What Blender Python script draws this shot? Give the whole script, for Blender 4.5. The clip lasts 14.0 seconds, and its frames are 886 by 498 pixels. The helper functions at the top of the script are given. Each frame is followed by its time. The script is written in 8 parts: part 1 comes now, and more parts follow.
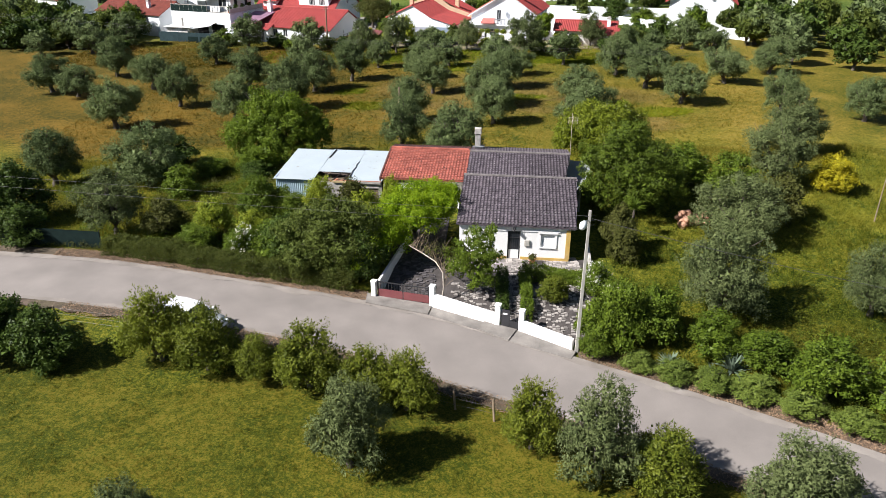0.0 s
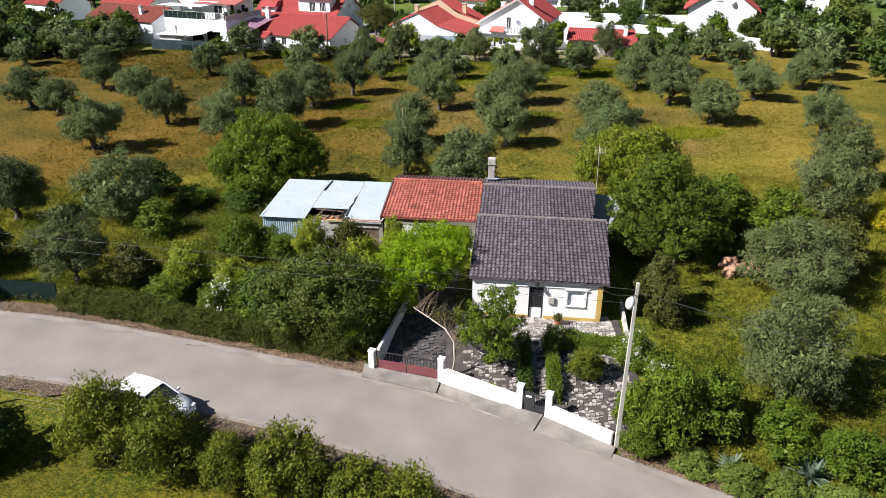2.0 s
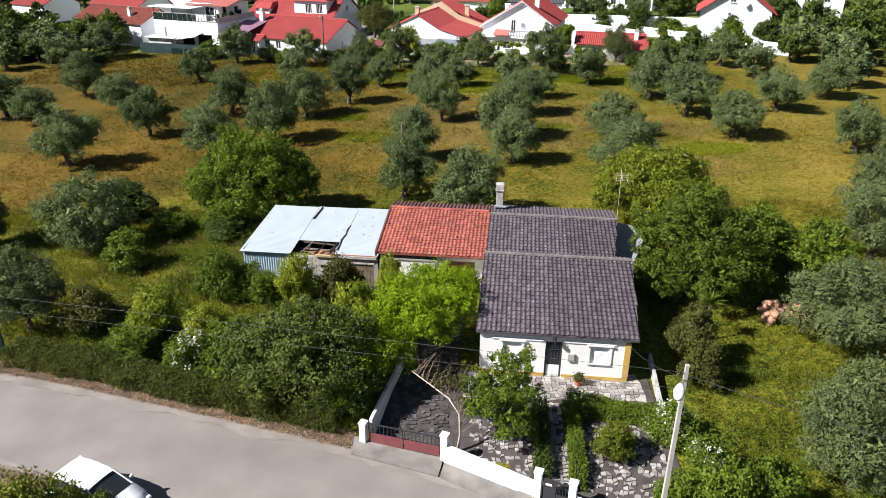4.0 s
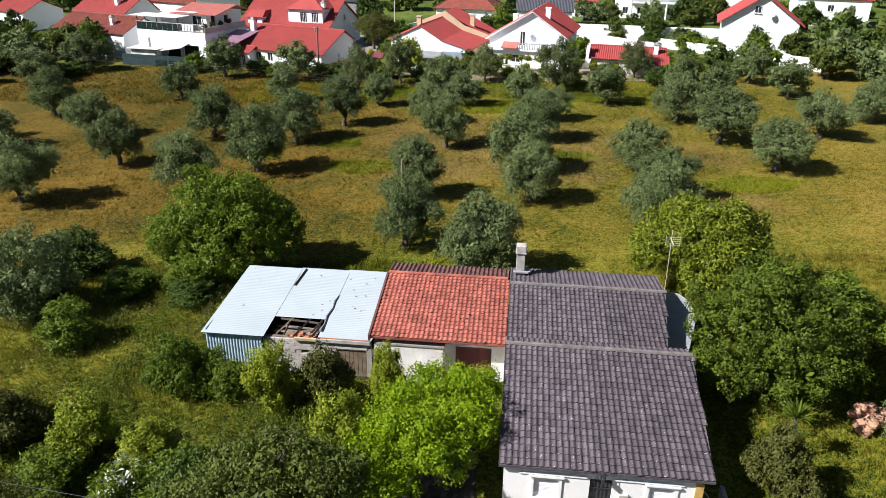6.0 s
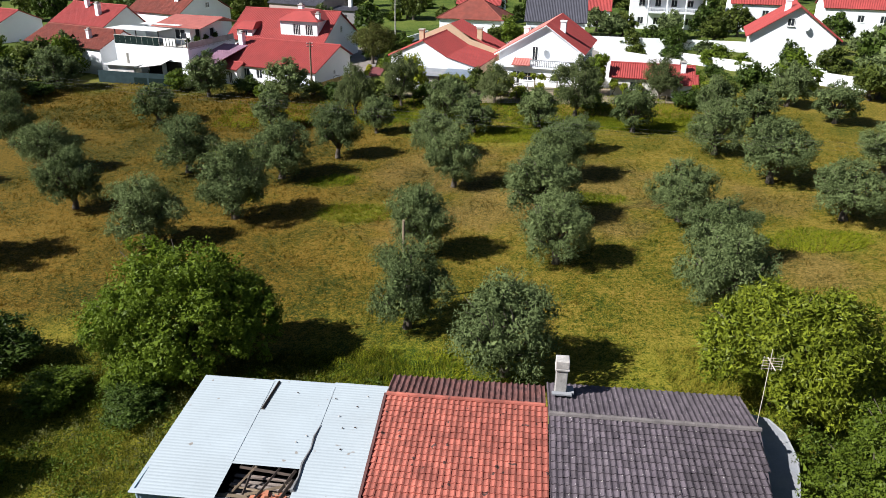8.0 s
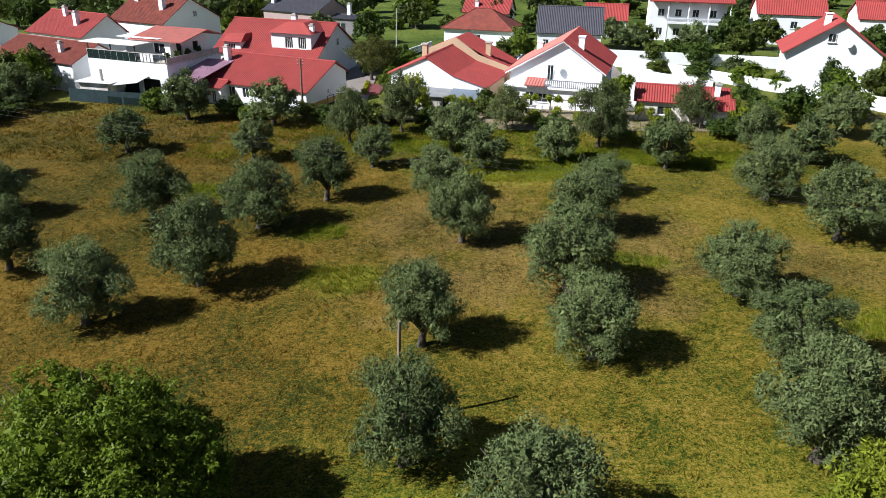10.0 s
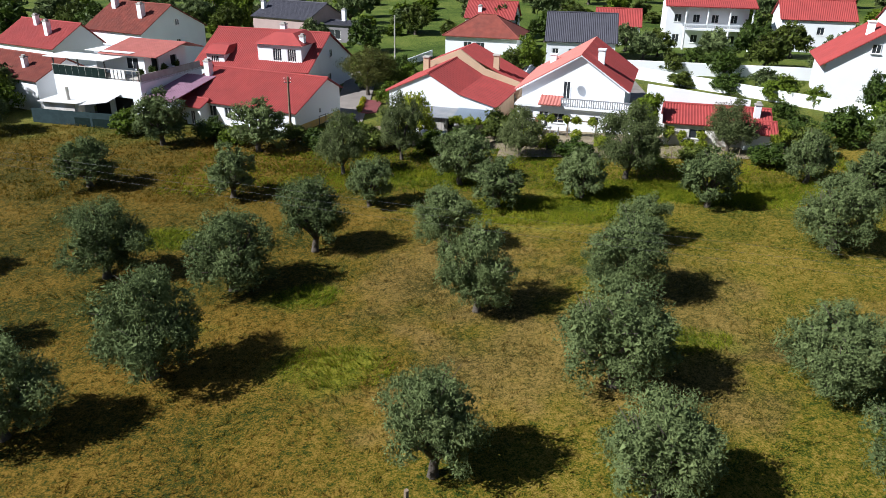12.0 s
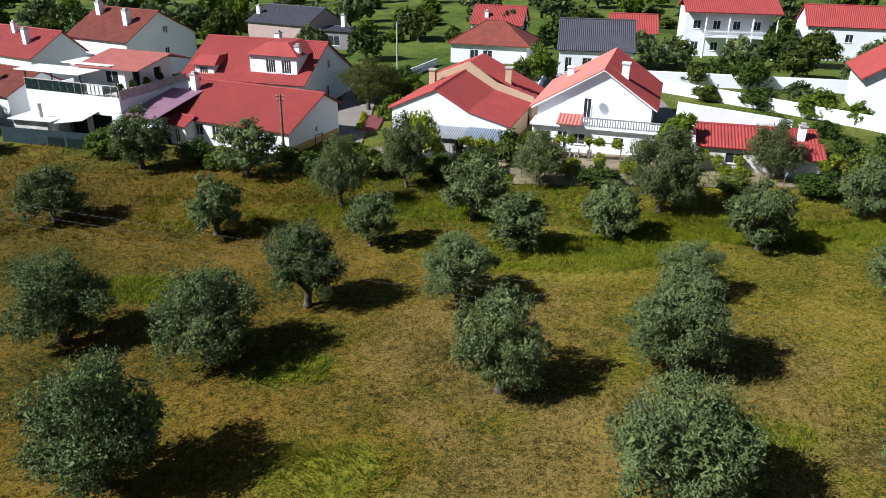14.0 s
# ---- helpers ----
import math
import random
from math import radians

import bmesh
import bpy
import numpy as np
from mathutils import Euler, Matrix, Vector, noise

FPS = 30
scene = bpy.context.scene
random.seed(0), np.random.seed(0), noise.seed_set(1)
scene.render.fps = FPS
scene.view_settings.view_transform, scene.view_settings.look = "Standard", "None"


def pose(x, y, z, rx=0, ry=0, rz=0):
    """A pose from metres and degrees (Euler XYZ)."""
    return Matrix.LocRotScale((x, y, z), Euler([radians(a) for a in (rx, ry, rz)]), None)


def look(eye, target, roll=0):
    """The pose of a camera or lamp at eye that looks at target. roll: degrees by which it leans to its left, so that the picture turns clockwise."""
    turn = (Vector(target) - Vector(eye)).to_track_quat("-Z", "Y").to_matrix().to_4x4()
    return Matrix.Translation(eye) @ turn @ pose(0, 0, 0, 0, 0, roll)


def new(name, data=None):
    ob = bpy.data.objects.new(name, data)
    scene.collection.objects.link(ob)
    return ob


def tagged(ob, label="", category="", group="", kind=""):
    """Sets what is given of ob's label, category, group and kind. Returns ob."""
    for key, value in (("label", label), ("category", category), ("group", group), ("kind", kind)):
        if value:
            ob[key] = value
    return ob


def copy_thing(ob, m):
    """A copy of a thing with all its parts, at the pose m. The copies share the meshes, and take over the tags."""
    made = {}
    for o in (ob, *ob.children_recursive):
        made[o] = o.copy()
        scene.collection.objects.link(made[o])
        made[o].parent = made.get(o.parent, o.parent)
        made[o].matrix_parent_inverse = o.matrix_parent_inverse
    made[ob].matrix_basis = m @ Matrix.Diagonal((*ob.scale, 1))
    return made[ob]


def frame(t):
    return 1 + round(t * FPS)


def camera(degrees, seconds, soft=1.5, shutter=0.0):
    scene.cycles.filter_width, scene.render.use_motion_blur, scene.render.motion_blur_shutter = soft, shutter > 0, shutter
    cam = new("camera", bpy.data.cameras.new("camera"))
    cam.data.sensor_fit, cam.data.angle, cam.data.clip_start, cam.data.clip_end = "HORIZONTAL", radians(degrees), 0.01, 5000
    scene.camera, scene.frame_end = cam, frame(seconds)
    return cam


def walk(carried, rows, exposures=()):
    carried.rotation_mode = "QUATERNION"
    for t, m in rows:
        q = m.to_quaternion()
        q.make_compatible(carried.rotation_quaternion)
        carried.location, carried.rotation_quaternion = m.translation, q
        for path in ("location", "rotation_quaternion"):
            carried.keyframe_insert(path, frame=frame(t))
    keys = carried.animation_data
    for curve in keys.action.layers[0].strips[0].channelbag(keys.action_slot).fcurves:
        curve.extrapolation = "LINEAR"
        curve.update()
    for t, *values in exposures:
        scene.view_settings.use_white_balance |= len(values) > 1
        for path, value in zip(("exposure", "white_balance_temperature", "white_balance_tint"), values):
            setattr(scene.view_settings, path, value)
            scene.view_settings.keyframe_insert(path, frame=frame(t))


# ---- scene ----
cam = camera(62.8, 14.0, soft=0.75)
PATH = [
    (0, (0.326, -0.444, 20.769), (0.315, 1.373, 19.933), 0.4),
    (0.5, (0.22, 1.722, 20.77), (0.205, 3.54, 19.936), 0.4),
    (1, (0.078, 3.695, 20.763), (0.061, 5.514, 19.93), 0.4),
    (1.5, (-0.031, 5.477, 20.789), (-0.051, 7.296, 19.958), 0.4),
    (2, (-0.128, 7.032, 20.787), (-0.149, 8.851, 19.956), 0.5),
    (2.2, (-0.151, 7.637, 20.79), (-0.173, 9.456, 19.959), 0.5),
    (4.3, (-0.462, 14.106, 20.737), (-0.484, 15.923, 19.902), 0.6),
    (4.5, (-0.544, 14.923, 20.721), (-0.565, 16.741, 19.889), 0.7),
    (5, (-0.665, 17.004, 20.679), (-0.687, 18.823, 19.848), 0.8),
    (5.5, (-0.828, 19.564, 20.747), (-0.849, 21.385, 19.919), 0.9),
    (6, (-0.985, 22.181, 20.747), (-1.007, 24.001, 19.92), 0.8),
    (6.5, (-1.183, 24.842, 20.769), (-1.205, 26.664, 19.944), 0.9),
    (7, (-1.355, 27.492, 20.794), (-1.378, 29.315, 19.971), 0.8),
    (7.5, (-1.557, 30.068, 20.846), (-1.579, 31.892, 20.025), 0.8),
    (8, (-1.771, 32.775, 20.853), (-1.795, 34.6, 20.034), 0.8),
    (8.2, (-1.858, 33.893, 20.871), (-1.884, 35.719, 20.054), 0.8),
    (10.3, (-2.401, 45.276, 21.242), (-2.432, 47.102, 20.426), 1.0),
    (10.5, (-2.554, 46.332, 21.262), (-2.583, 48.157, 20.446), 0.9),
    (11, (-2.837, 48.975, 21.291), (-2.865, 50.801, 20.475), 0.8),
    (11.5, (-3.053, 51.56, 21.335), (-3.079, 53.386, 20.518), 0.9),
    (12, (-3.274, 53.895, 21.373), (-3.299, 55.72, 20.555), 0.8),
    (12.5, (-3.531, 55.972, 21.391), (-3.556, 57.797, 20.574), 0.8),
    (13, (-3.742, 58.05, 21.413), (-3.765, 59.874, 20.594), 0.9),
    (13.5, (-3.95, 60.044, 21.418), (-3.975, 61.869, 20.601), 0.8),
    (14, (-4.242, 61.998, 21.428), (-4.268, 63.823, 20.611), 0.8),
]
walk(cam, [(t, look(eye, target, roll)) for t, eye, target, roll in PATH], [(0.0, 1.10, 6300, 12.0), (5.0, 1.07, 6300, 12.0), (8.0, 0.90, 6250, 11.5), (10.5, 0.79, 6050, 11.0), (14.0, 0.72, 5950, 11.0)])

# ---- light ----
SUN_EL, SUN_AZ = 41.0, 250.5          # degrees; the azimuth is counted from +y clockwise
world = bpy.data.worlds.new("sky")
scene.world = world
world.use_nodes = True
wn = world.node_tree
sky = wn.nodes.new("ShaderNodeTexSky")
sky.sky_type, sky.sun_disc = "NISHITA", False
sky.sun_elevation, sky.sun_rotation = radians(SUN_EL), radians(SUN_AZ)
sky.air_density, sky.dust_density = 1.0, 0.6
wn.links.new(sky.outputs[0], wn.nodes["Background"].inputs[0])
wn.nodes["Background"].inputs[1].default_value = 0.033
sun = new("sun", bpy.data.lights.new("sun", "SUN"))
sun.data.energy, sun.data.angle, sun.data.color = 5.0, radians(0.53), (1.0, 0.965, 0.91)
sd = Vector((math.sin(radians(SUN_AZ)) * math.cos(radians(SUN_EL)), math.cos(radians(SUN_AZ)) * math.cos(radians(SUN_EL)), math.sin(radians(SUN_EL))))
sun.matrix_world = look(sd * 200, (0, 0, 0))


# ---- materials ----
def material(name, base, rough=0.8, spread=0.25, scale=3.0, fine=40.0, bump=0.2, dist=0.02, stain=None, stain_scale=0.6,
             stain_amount=0.5, island=0.0, rand=0.0, metal=0.0, translucent=0.0, spec=0.4, spots=None):
    """Base colour with a coarse and a fine noise, stains of another colour, and relief, all in metres."""
    m = bpy.data.materials.new(name)
    m.use_nodes = True
    t = m.node_tree
    n, l = t.nodes, t.links
    bsdf = n["Principled BSDF"]
    geo = n.new("ShaderNodeNewGeometry")

    def noise_at(s, detail=4.0):
        a = n.new("ShaderNodeTexNoise")
        a.inputs["Scale"].default_value, a.inputs["Detail"].default_value = s, detail
        l.new(geo.outputs["Position"], a.inputs["Vector"])
        return a.outputs["Fac"]

    def ramp(fac, lo, hi):
        a = n.new("ShaderNodeMapRange")
        a.inputs["From Min"].default_value, a.inputs["From Max"].default_value = 0.3, 0.7
        a.inputs["To Min"].default_value, a.inputs["To Max"].default_value = lo, hi
        l.new(fac, a.inputs["Value"])
        return a.outputs["Result"]

    def times(a, b):
        k = n.new("ShaderNodeMath")
        k.operation = "MULTIPLY"
        l.new(a, k.inputs[0])
        l.new(b, k.inputs[1])
        return k.outputs[0]

    coarse, grain = noise_at(scale), noise_at(fine, 3.0)
    value = times(ramp(coarse, 1 - spread, 1 + spread), ramp(grain, 1 - spread * 0.7, 1 + spread * 0.7))
    if island:
        value = times(value, ramp_island(n, l, geo.outputs["Random Per Island"], island))
    if rand:
        info = n.new("ShaderNodeObjectInfo")
        value = times(value, ramp_island(n, l, info.outputs["Random"], rand))
    colour = n.new("ShaderNodeRGB")
    colour.outputs[0].default_value = (*base, 1)
    c = colour.outputs[0]
    if stain:
        mix = n.new("ShaderNodeMix")
        mix.data_type = "RGBA"
        r = ramp(noise_at(stain_scale, 6.0), 0.0, 1.0)
        k = n.new("ShaderNodeMath")
        k.operation, k.inputs[1].default_value = "MULTIPLY", stain_amount
        l.new(r, k.inputs[0])
        l.new(k.outputs[0], mix.inputs[0])
        l.new(c, mix.inputs[6])
        mix.inputs[7].default_value = (*stain, 1)
        c = mix.outputs[2]
    if spots:            # (colour, scale, threshold): small crisp flecks such as lichen
        sm = n.new("ShaderNodeMix")
        sm.data_type = "RGBA"
        sr = n.new("ShaderNodeMapRange")
        sr.inputs["From Min"].default_value, sr.inputs["From Max"].default_value = spots[2], spots[2] + 0.04
        l.new(noise_at(spots[1], 1.0), sr.inputs["Value"])
        l.new(sr.outputs[0], sm.inputs[0])
        l.new(c, sm.inputs[6])
        sm.inputs[7].default_value = (*spots[0], 1)
        c = sm.outputs[2]
    shade = n.new("ShaderNodeVectorMath")
    shade.operation = "SCALE"
    l.new(c, shade.inputs[0])
    l.new(value, shade.inputs["Scale"])
    l.new(shade.outputs[0], bsdf.inputs["Base Color"])
    bsdf.inputs["Roughness"].default_value, bsdf.inputs["Metallic"].default_value = rough, metal
    bsdf.inputs["Specular IOR Level"].default_value = spec
    if bump:
        b = n.new("ShaderNodeBump")
        b.inputs["Strength"].default_value, b.inputs["Distance"].default_value = bump, dist
        l.new(grain, b.inputs["Height"])
        l.new(b.outputs[0], bsdf.inputs["Normal"])
    if translucent:
        tr = n.new("ShaderNodeBsdfTranslucent")
        l.new(shade.outputs[0], tr.inputs[0])
        ms = n.new("ShaderNodeMixShader")
        ms.inputs[0].default_value = translucent
        l.new(bsdf.outputs[0], ms.inputs[1])
        l.new(tr.outputs[0], ms.inputs[2])
        l.new(ms.outputs[0], n["Material Output"].inputs[0])
    return m


def ramp_island(n, l, fac, amount):
    a = n.new("ShaderNodeMapRange")
    a.inputs["To Min"].default_value, a.inputs["To Max"].default_value = 1 - amount, 1 + amount
    l.new(fac, a.inputs["Value"])
    return a.outputs["Result"]


def meadow(name, zones, patch, rough=0.95, island=0.0, gain=1.0, translucent=0.0, spots=()):
    """Grass: noise in five sizes runs through the colour stops of each zone. A zone takes over where its axis passes from lo to hi, with a ragged edge."""
    m = bpy.data.materials.new(name)
    m.use_nodes = True
    n, l = m.node_tree.nodes, m.node_tree.links
    bsdf = n["Principled BSDF"]
    geo, xyz = n.new("ShaderNodeNewGeometry"), n.new("ShaderNodeSeparateXYZ")
    l.new(geo.outputs["Position"], xyz.inputs[0])

    def add(a, b):
        p = n.new("ShaderNodeMath")
        l.new(a, p.inputs[0])
        l.new(b, p.inputs[1])
        return p.outputs[0]

    def scaled(a, f, c=0.0):
        k = n.new("ShaderNodeMath")
        k.operation, k.inputs[1].default_value, k.inputs[2].default_value = "MULTIPLY_ADD", f, c
        l.new(a, k.inputs[0])
        return k.outputs[0]

    def noise_at(s, detail=4.0):
        a = n.new("ShaderNodeTexNoise")
        a.inputs["Scale"].default_value, a.inputs["Detail"].default_value = s, detail
        l.new(geo.outputs["Position"], a.inputs["Vector"])
        return a.outputs["Fac"]

    total = scaled(noise_at(patch), 0.5)
    for s, w in ((patch * 5, 0.35), (2.2, 0.35), (28.0, 0.45), (5.0, 0.5), (11.0, 0.75)):
        total = add(total, scaled(noise_at(s), w, -0.95 if s == 11.0 else 0.0))
    if island:
        total = add(total, scaled(geo.outputs["Random Per Island"], island, -island / 2))
    ragged, worn = noise_at(0.12), noise_at(0.35)
    grass = None
    for stops, axis, lo, hi in zones:
        r = n.new("ShaderNodeValToRGB")
        e = r.color_ramp.elements
        e[0].position, e[1].position = stops[0][0], stops[-1][0]
        for s in stops[1:-1]:
            e.new(s[0])
        for el, s in zip(e, stops):
            el.color = (*[v * gain for v in s[1]], 1)
        l.new(total, r.inputs[0])
        if grass is None:
            grass = r.outputs[0]
            continue
        rng = n.new("ShaderNodeMapRange")
        rng.inputs["From Min"].default_value, rng.inputs["From Max"].default_value = lo, hi
        l.new(add(xyz.outputs[axis], scaled(ragged, 24.0, -12.0)), rng.inputs["Value"])
        mx = n.new("ShaderNodeMix")
        mx.data_type = "RGBA"
        l.new(rng.outputs[0], mx.inputs[0])
        l.new(grass, mx.inputs[6])
        l.new(r.outputs[0], mx.inputs[7])
        grass = mx.outputs[2]
    for x, y, rx, ry, stops in spots:            # worn or moist patches with ragged edges
        r = n.new("ShaderNodeValToRGB")
        e = r.color_ramp.elements
        e[0].position, e[1].position = stops[0][0], stops[-1][0]
        e[0].color, e[1].color = (*[v * gain for v in stops[0][1]], 1), (*[v * gain for v in stops[-1][1]], 1)
        l.new(total, r.inputs[0])
        sub, div, far = n.new("ShaderNodeVectorMath"), n.new("ShaderNodeVectorMath"), n.new("ShaderNodeVectorMath")
        sub.operation, div.operation, far.operation = "SUBTRACT", "MULTIPLY", "LENGTH"
        sub.inputs[1].default_value, div.inputs[1].default_value = (x, y, 0), (1 / rx, 1 / ry, 0)
        l.new(geo.outputs["Position"], sub.inputs[0])
        l.new(sub.outputs[0], div.inputs[0])
        l.new(div.outputs[0], far.inputs[0])
        rng = n.new("ShaderNodeMapRange")
        rng.inputs["From Min"].default_value, rng.inputs["From Max"].default_value = 1.35, 0.55
        rng.inputs["To Max"].default_value = 0.6
        l.new(add(far.outputs["Value"], scaled(worn, 2.4, -1.2)), rng.inputs["Value"])
        mx = n.new("ShaderNodeMix")
        mx.data_type = "RGBA"
        l.new(rng.outputs[0], mx.inputs[0])
        l.new(grass, mx.inputs[6])
        l.new(r.outputs[0], mx.inputs[7])
        grass = mx.outputs[2]
    l.new(grass, bsdf.inputs["Base Color"])
    bsdf.inputs["Roughness"].default_value, bsdf.inputs["Specular IOR Level"].default_value = rough, 0.15
    b = n.new("ShaderNodeBump")
    b.inputs["Strength"].default_value, b.inputs["Distance"].default_value = 0.45, 0.08
    l.new(noise_at(8.0, 8.0), b.inputs["Height"])
    l.new(b.outputs[0], bsdf.inputs["Normal"])
    if translucent:
        tr = n.new("ShaderNodeBsdfTranslucent")
        l.new(grass, tr.inputs[0])
        ms = n.new("ShaderNodeMixShader")
        ms.inputs[0].default_value = translucent
        l.new(bsdf.outputs[0], ms.inputs[1])
        l.new(tr.outputs[0], ms.inputs[2])
        l.new(ms.outputs[0], n["Material Output"].inputs[0])
    return m


DRY = [(0.36, (0.020, 0.035, 0.002)), (0.46, (0.083, 0.082, 0.005)), (0.54, (0.126, 0.094, 0.009)), (0.66, (0.21, 0.152, 0.03))]
RUST = [(0.36, (0.015, 0.024, 0.002)), (0.46, (0.060, 0.049, 0.003)), (0.54, (0.098, 0.060, 0.005)), (0.66, (0.165, 0.102, 0.016))]
LUSH = [(0.36, (0.020, 0.038, 0.003)), (0.5, (0.090, 0.102, 0.006)), (0.64, (0.185, 0.165, 0.018))]
FRONT = [(0.36, (0.030, 0.042, 0.002)), (0.5, (0.070, 0.071, 0.004)), (0.64, (0.118, 0.098, 0.010))]
VILLAGE = [(0.36, (0.030, 0.048, 0.006)), (0.5, (0.075, 0.098, 0.010)), (0.64, (0.15, 0.145, 0.03))]
FAR = [(0.36, (0.024, 0.045, 0.006)), (0.5, (0.062, 0.10, 0.012)), (0.64, (0.13, 0.15, 0.03))]
ZONES = [(RUST, 0, 0, 0), (DRY, 0, -14.0, 6.0), (LUSH, 1, 72.0, 60.0), (FRONT, 1, 37.0, 31.0), (VILLAGE, 1, 129.0, 140.0), (FAR, 1, 160.0, 185.0)]
HOLLOWS = ((-9.3, 86.5, 3.2, 2.0), (-12.5, 94.5, 2.2, 1.6), (4.0, 109.0, 9.0, 3.2), (14.0, 113.5, 8.0, 2.6), (22.0, 112.0, 7.0, 3.0), (-8.0, 118.0, 9.0, 3.0), (-20.5, 91.0, 2.5, 1.5), (9.5, 89.0, 3.0, 1.4), (24.0, 80.0, 4.0, 2.0), (-4.0, 64.0, 6.0, 2.0), (-26.0, 104.0, 5.0, 2.0))
STRAW = [(0.36, (0.045, 0.032, 0.006)), (0.64, (0.20, 0.135, 0.042))]
GREEN = [(0.36, (0.032, 0.060, 0.003)), (0.64, (0.165, 0.185, 0.012))]
BARE = [(-3.0, 97.0, 6.5, 7.0), (1.0, 88.0, 5.0, 5.0), (11.0, 93.0, 4.5, 8.0), (9.0, 84.0, 4.5, 3.0), (-4.0, 83.5, 4.0, 3.0), (21.0, 88.0, 6.0, 4.0), (21.0, 76.0, 4.0, 3.0)]
PATCHES = [(*b, STRAW) for b in BARE] + [(*h, GREEN) for h in HOLLOWS]
mat_field = meadow("field_grass", ZONES, 0.045, spots=PATCHES)
mat_blades = meadow("grass_blades", ZONES, 0.045, island=0.1, gain=1.15, translucent=0.3)
mat_straw_blades = meadow("straw_blades", ZONES, 0.045, island=0.14, gain=1.35, translucent=0.3, spots=[(*b, STRAW) for b in BARE])
mat_lush_blades = meadow("fresh_grass_blades", [([(0.40, (0.07, 0.105, 0.004)), (0.60, (0.21, 0.225, 0.012))], 0, 0, 0)], 0.2, island=0.08, translucent=0.3)
mat_road = material("worn_asphalt", (0.222, 0.196, 0.178), 0.9, 0.10, 0.5, 26, 0.4, 0.012, (0.165, 0.146, 0.132), 0.3, 0.75)
mat_shoulder = material("dusty_road_edge", (0.25, 0.222, 0.198), 0.95, 0.14, 0.8, 22, 0.5, 0.015, (0.17, 0.148, 0.128), 0.7, 0.9)
mat_pave = material("old_concrete", (0.22, 0.2, 0.18), 0.9, 0.2, 1.5, 25, 0.3, 0.01, (0.12, 0.11, 0.10), 0.8, 0.7)
mat_dirt = material("leaf_litter", (0.095, 0.066, 0.048), 0.95, 0.4, 2.0, 12, 0.9, 0.05, (0.06, 0.06, 0.025), 0.7, 0.6)
mat_litter = material("dead_leaves", (0.15, 0.095, 0.06), 0.9, 0.3, 3.0, 20, 0.2, 0.01, (0.30, 0.2, 0.12), 1.5, 0.5, island=0.35)
mat_earth = material("dry_earth", (0.25, 0.195, 0.14), 0.95, 0.3, 1.0, 8, 0.8, 0.05, (0.10, 0.10, 0.035), 0.5, 0.7)
mat_crazy = material("paving_stone", (0.27, 0.245, 0.225), 0.85, 0.2, 2.0, 20, 0.3, 0.01, rand=0.45)
# dark stone, taken darker still to carry the tree's shade over the drive
mat_drive_stone = material("dark_paving_stone", (0.072, 0.064, 0.066), 0.85, 0.25, 2.0, 20, 0.3, 0.01, rand=0.5)
mat_yard = material("yard_ground", (0.055, 0.047, 0.044), 0.95, 0.3, 2.0, 18, 0.6, 0.03)
mat_white = material("limewashed_wall", (0.82, 0.815, 0.80), 0.85, 0.05, 1.0, 18, 0.15, 0.006, (0.62, 0.60, 0.57), 0.5, 0.5)
mat_aged = material("peeling_white_wall", (0.80, 0.785, 0.76), 0.9, 0.1, 1.2, 12, 0.4, 0.015, (0.38, 0.33, 0.28), 0.7, 0.75)
mat_ochre = material("ochre_paint", (0.52, 0.33, 0.07), 0.8, 0.12, 2.0, 20, 0.2, 0.006, (0.35, 0.28, 0.18), 1.2, 0.5)
mat_block = material("concrete_block", (0.42, 0.39, 0.36), 0.9, 0.12, 2.0, 22, 0.4, 0.01, rand=0.12)
mat_mortar = material("mortar", (0.30, 0.28, 0.255), 0.95, 0.15, 3.0, 25, 0.4, 0.01)
mat_greytile = material("weathered_grey_tile", (0.084, 0.067, 0.081), 0.85, 0.2, 1.5, 22, 0.5, 0.012, (0.095, 0.08, 0.085), 3.0, 0.55, rand=0.25, island=0.25, spots=((0.34, 0.32, 0.30), 11.0, 0.72))
mat_ridgetile = material("grey_ridge_tile", (0.17, 0.15, 0.145), 0.85, 0.2, 2.5, 22, 0.4, 0.012, (0.09, 0.08, 0.08), 4.0, 0.6)
# the faint blue stands in for sky light on the shaded walls
mat_bright = material("fresh_white_wall", (0.80, 0.825, 0.85), 0.8, 0.03, 0.8, 14, 0.08, 0.005, (0.70, 0.71, 0.73), 0.4, 0.5)
mat_stained = material("stained_chimney_render", (0.46, 0.44, 0.41), 0.9, 0.15, 2.0, 16, 0.4, 0.012, (0.16, 0.15, 0.14), 1.6, 0.7)
mat_board = material("bare_ceiling_board", (0.17, 0.13, 0.11), 0.9, 0.25, 3.0, 24, 0.4, 0.01, (0.28, 0.25, 0.23), 1.6, 0.7, island=0.3)
mat_mauvewall = material("mauve_brown_render", (0.40, 0.30, 0.28), 0.9, 0.06, 1.0, 20, 0.1, 0.005)
mat_redtile = material("orange_clay_tile", (0.36, 0.11, 0.078), 0.85, 0.16, 1.2, 22, 0.4, 0.012, (0.23, 0.065, 0.048), 1.1, 0.8, rand=0.2, island=0.2, spots=((0.07, 0.035, 0.03), 3.2, 0.69))
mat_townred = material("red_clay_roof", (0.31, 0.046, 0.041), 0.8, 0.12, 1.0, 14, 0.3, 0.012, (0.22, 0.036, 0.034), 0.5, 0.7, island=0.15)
mat_darktile = material("dark_mossy_clay_tile", (0.115, 0.045, 0.038), 0.85, 0.2, 1.2, 22, 0.4, 0.012, (0.07, 0.04, 0.04), 1.4, 0.7, island=0.3)
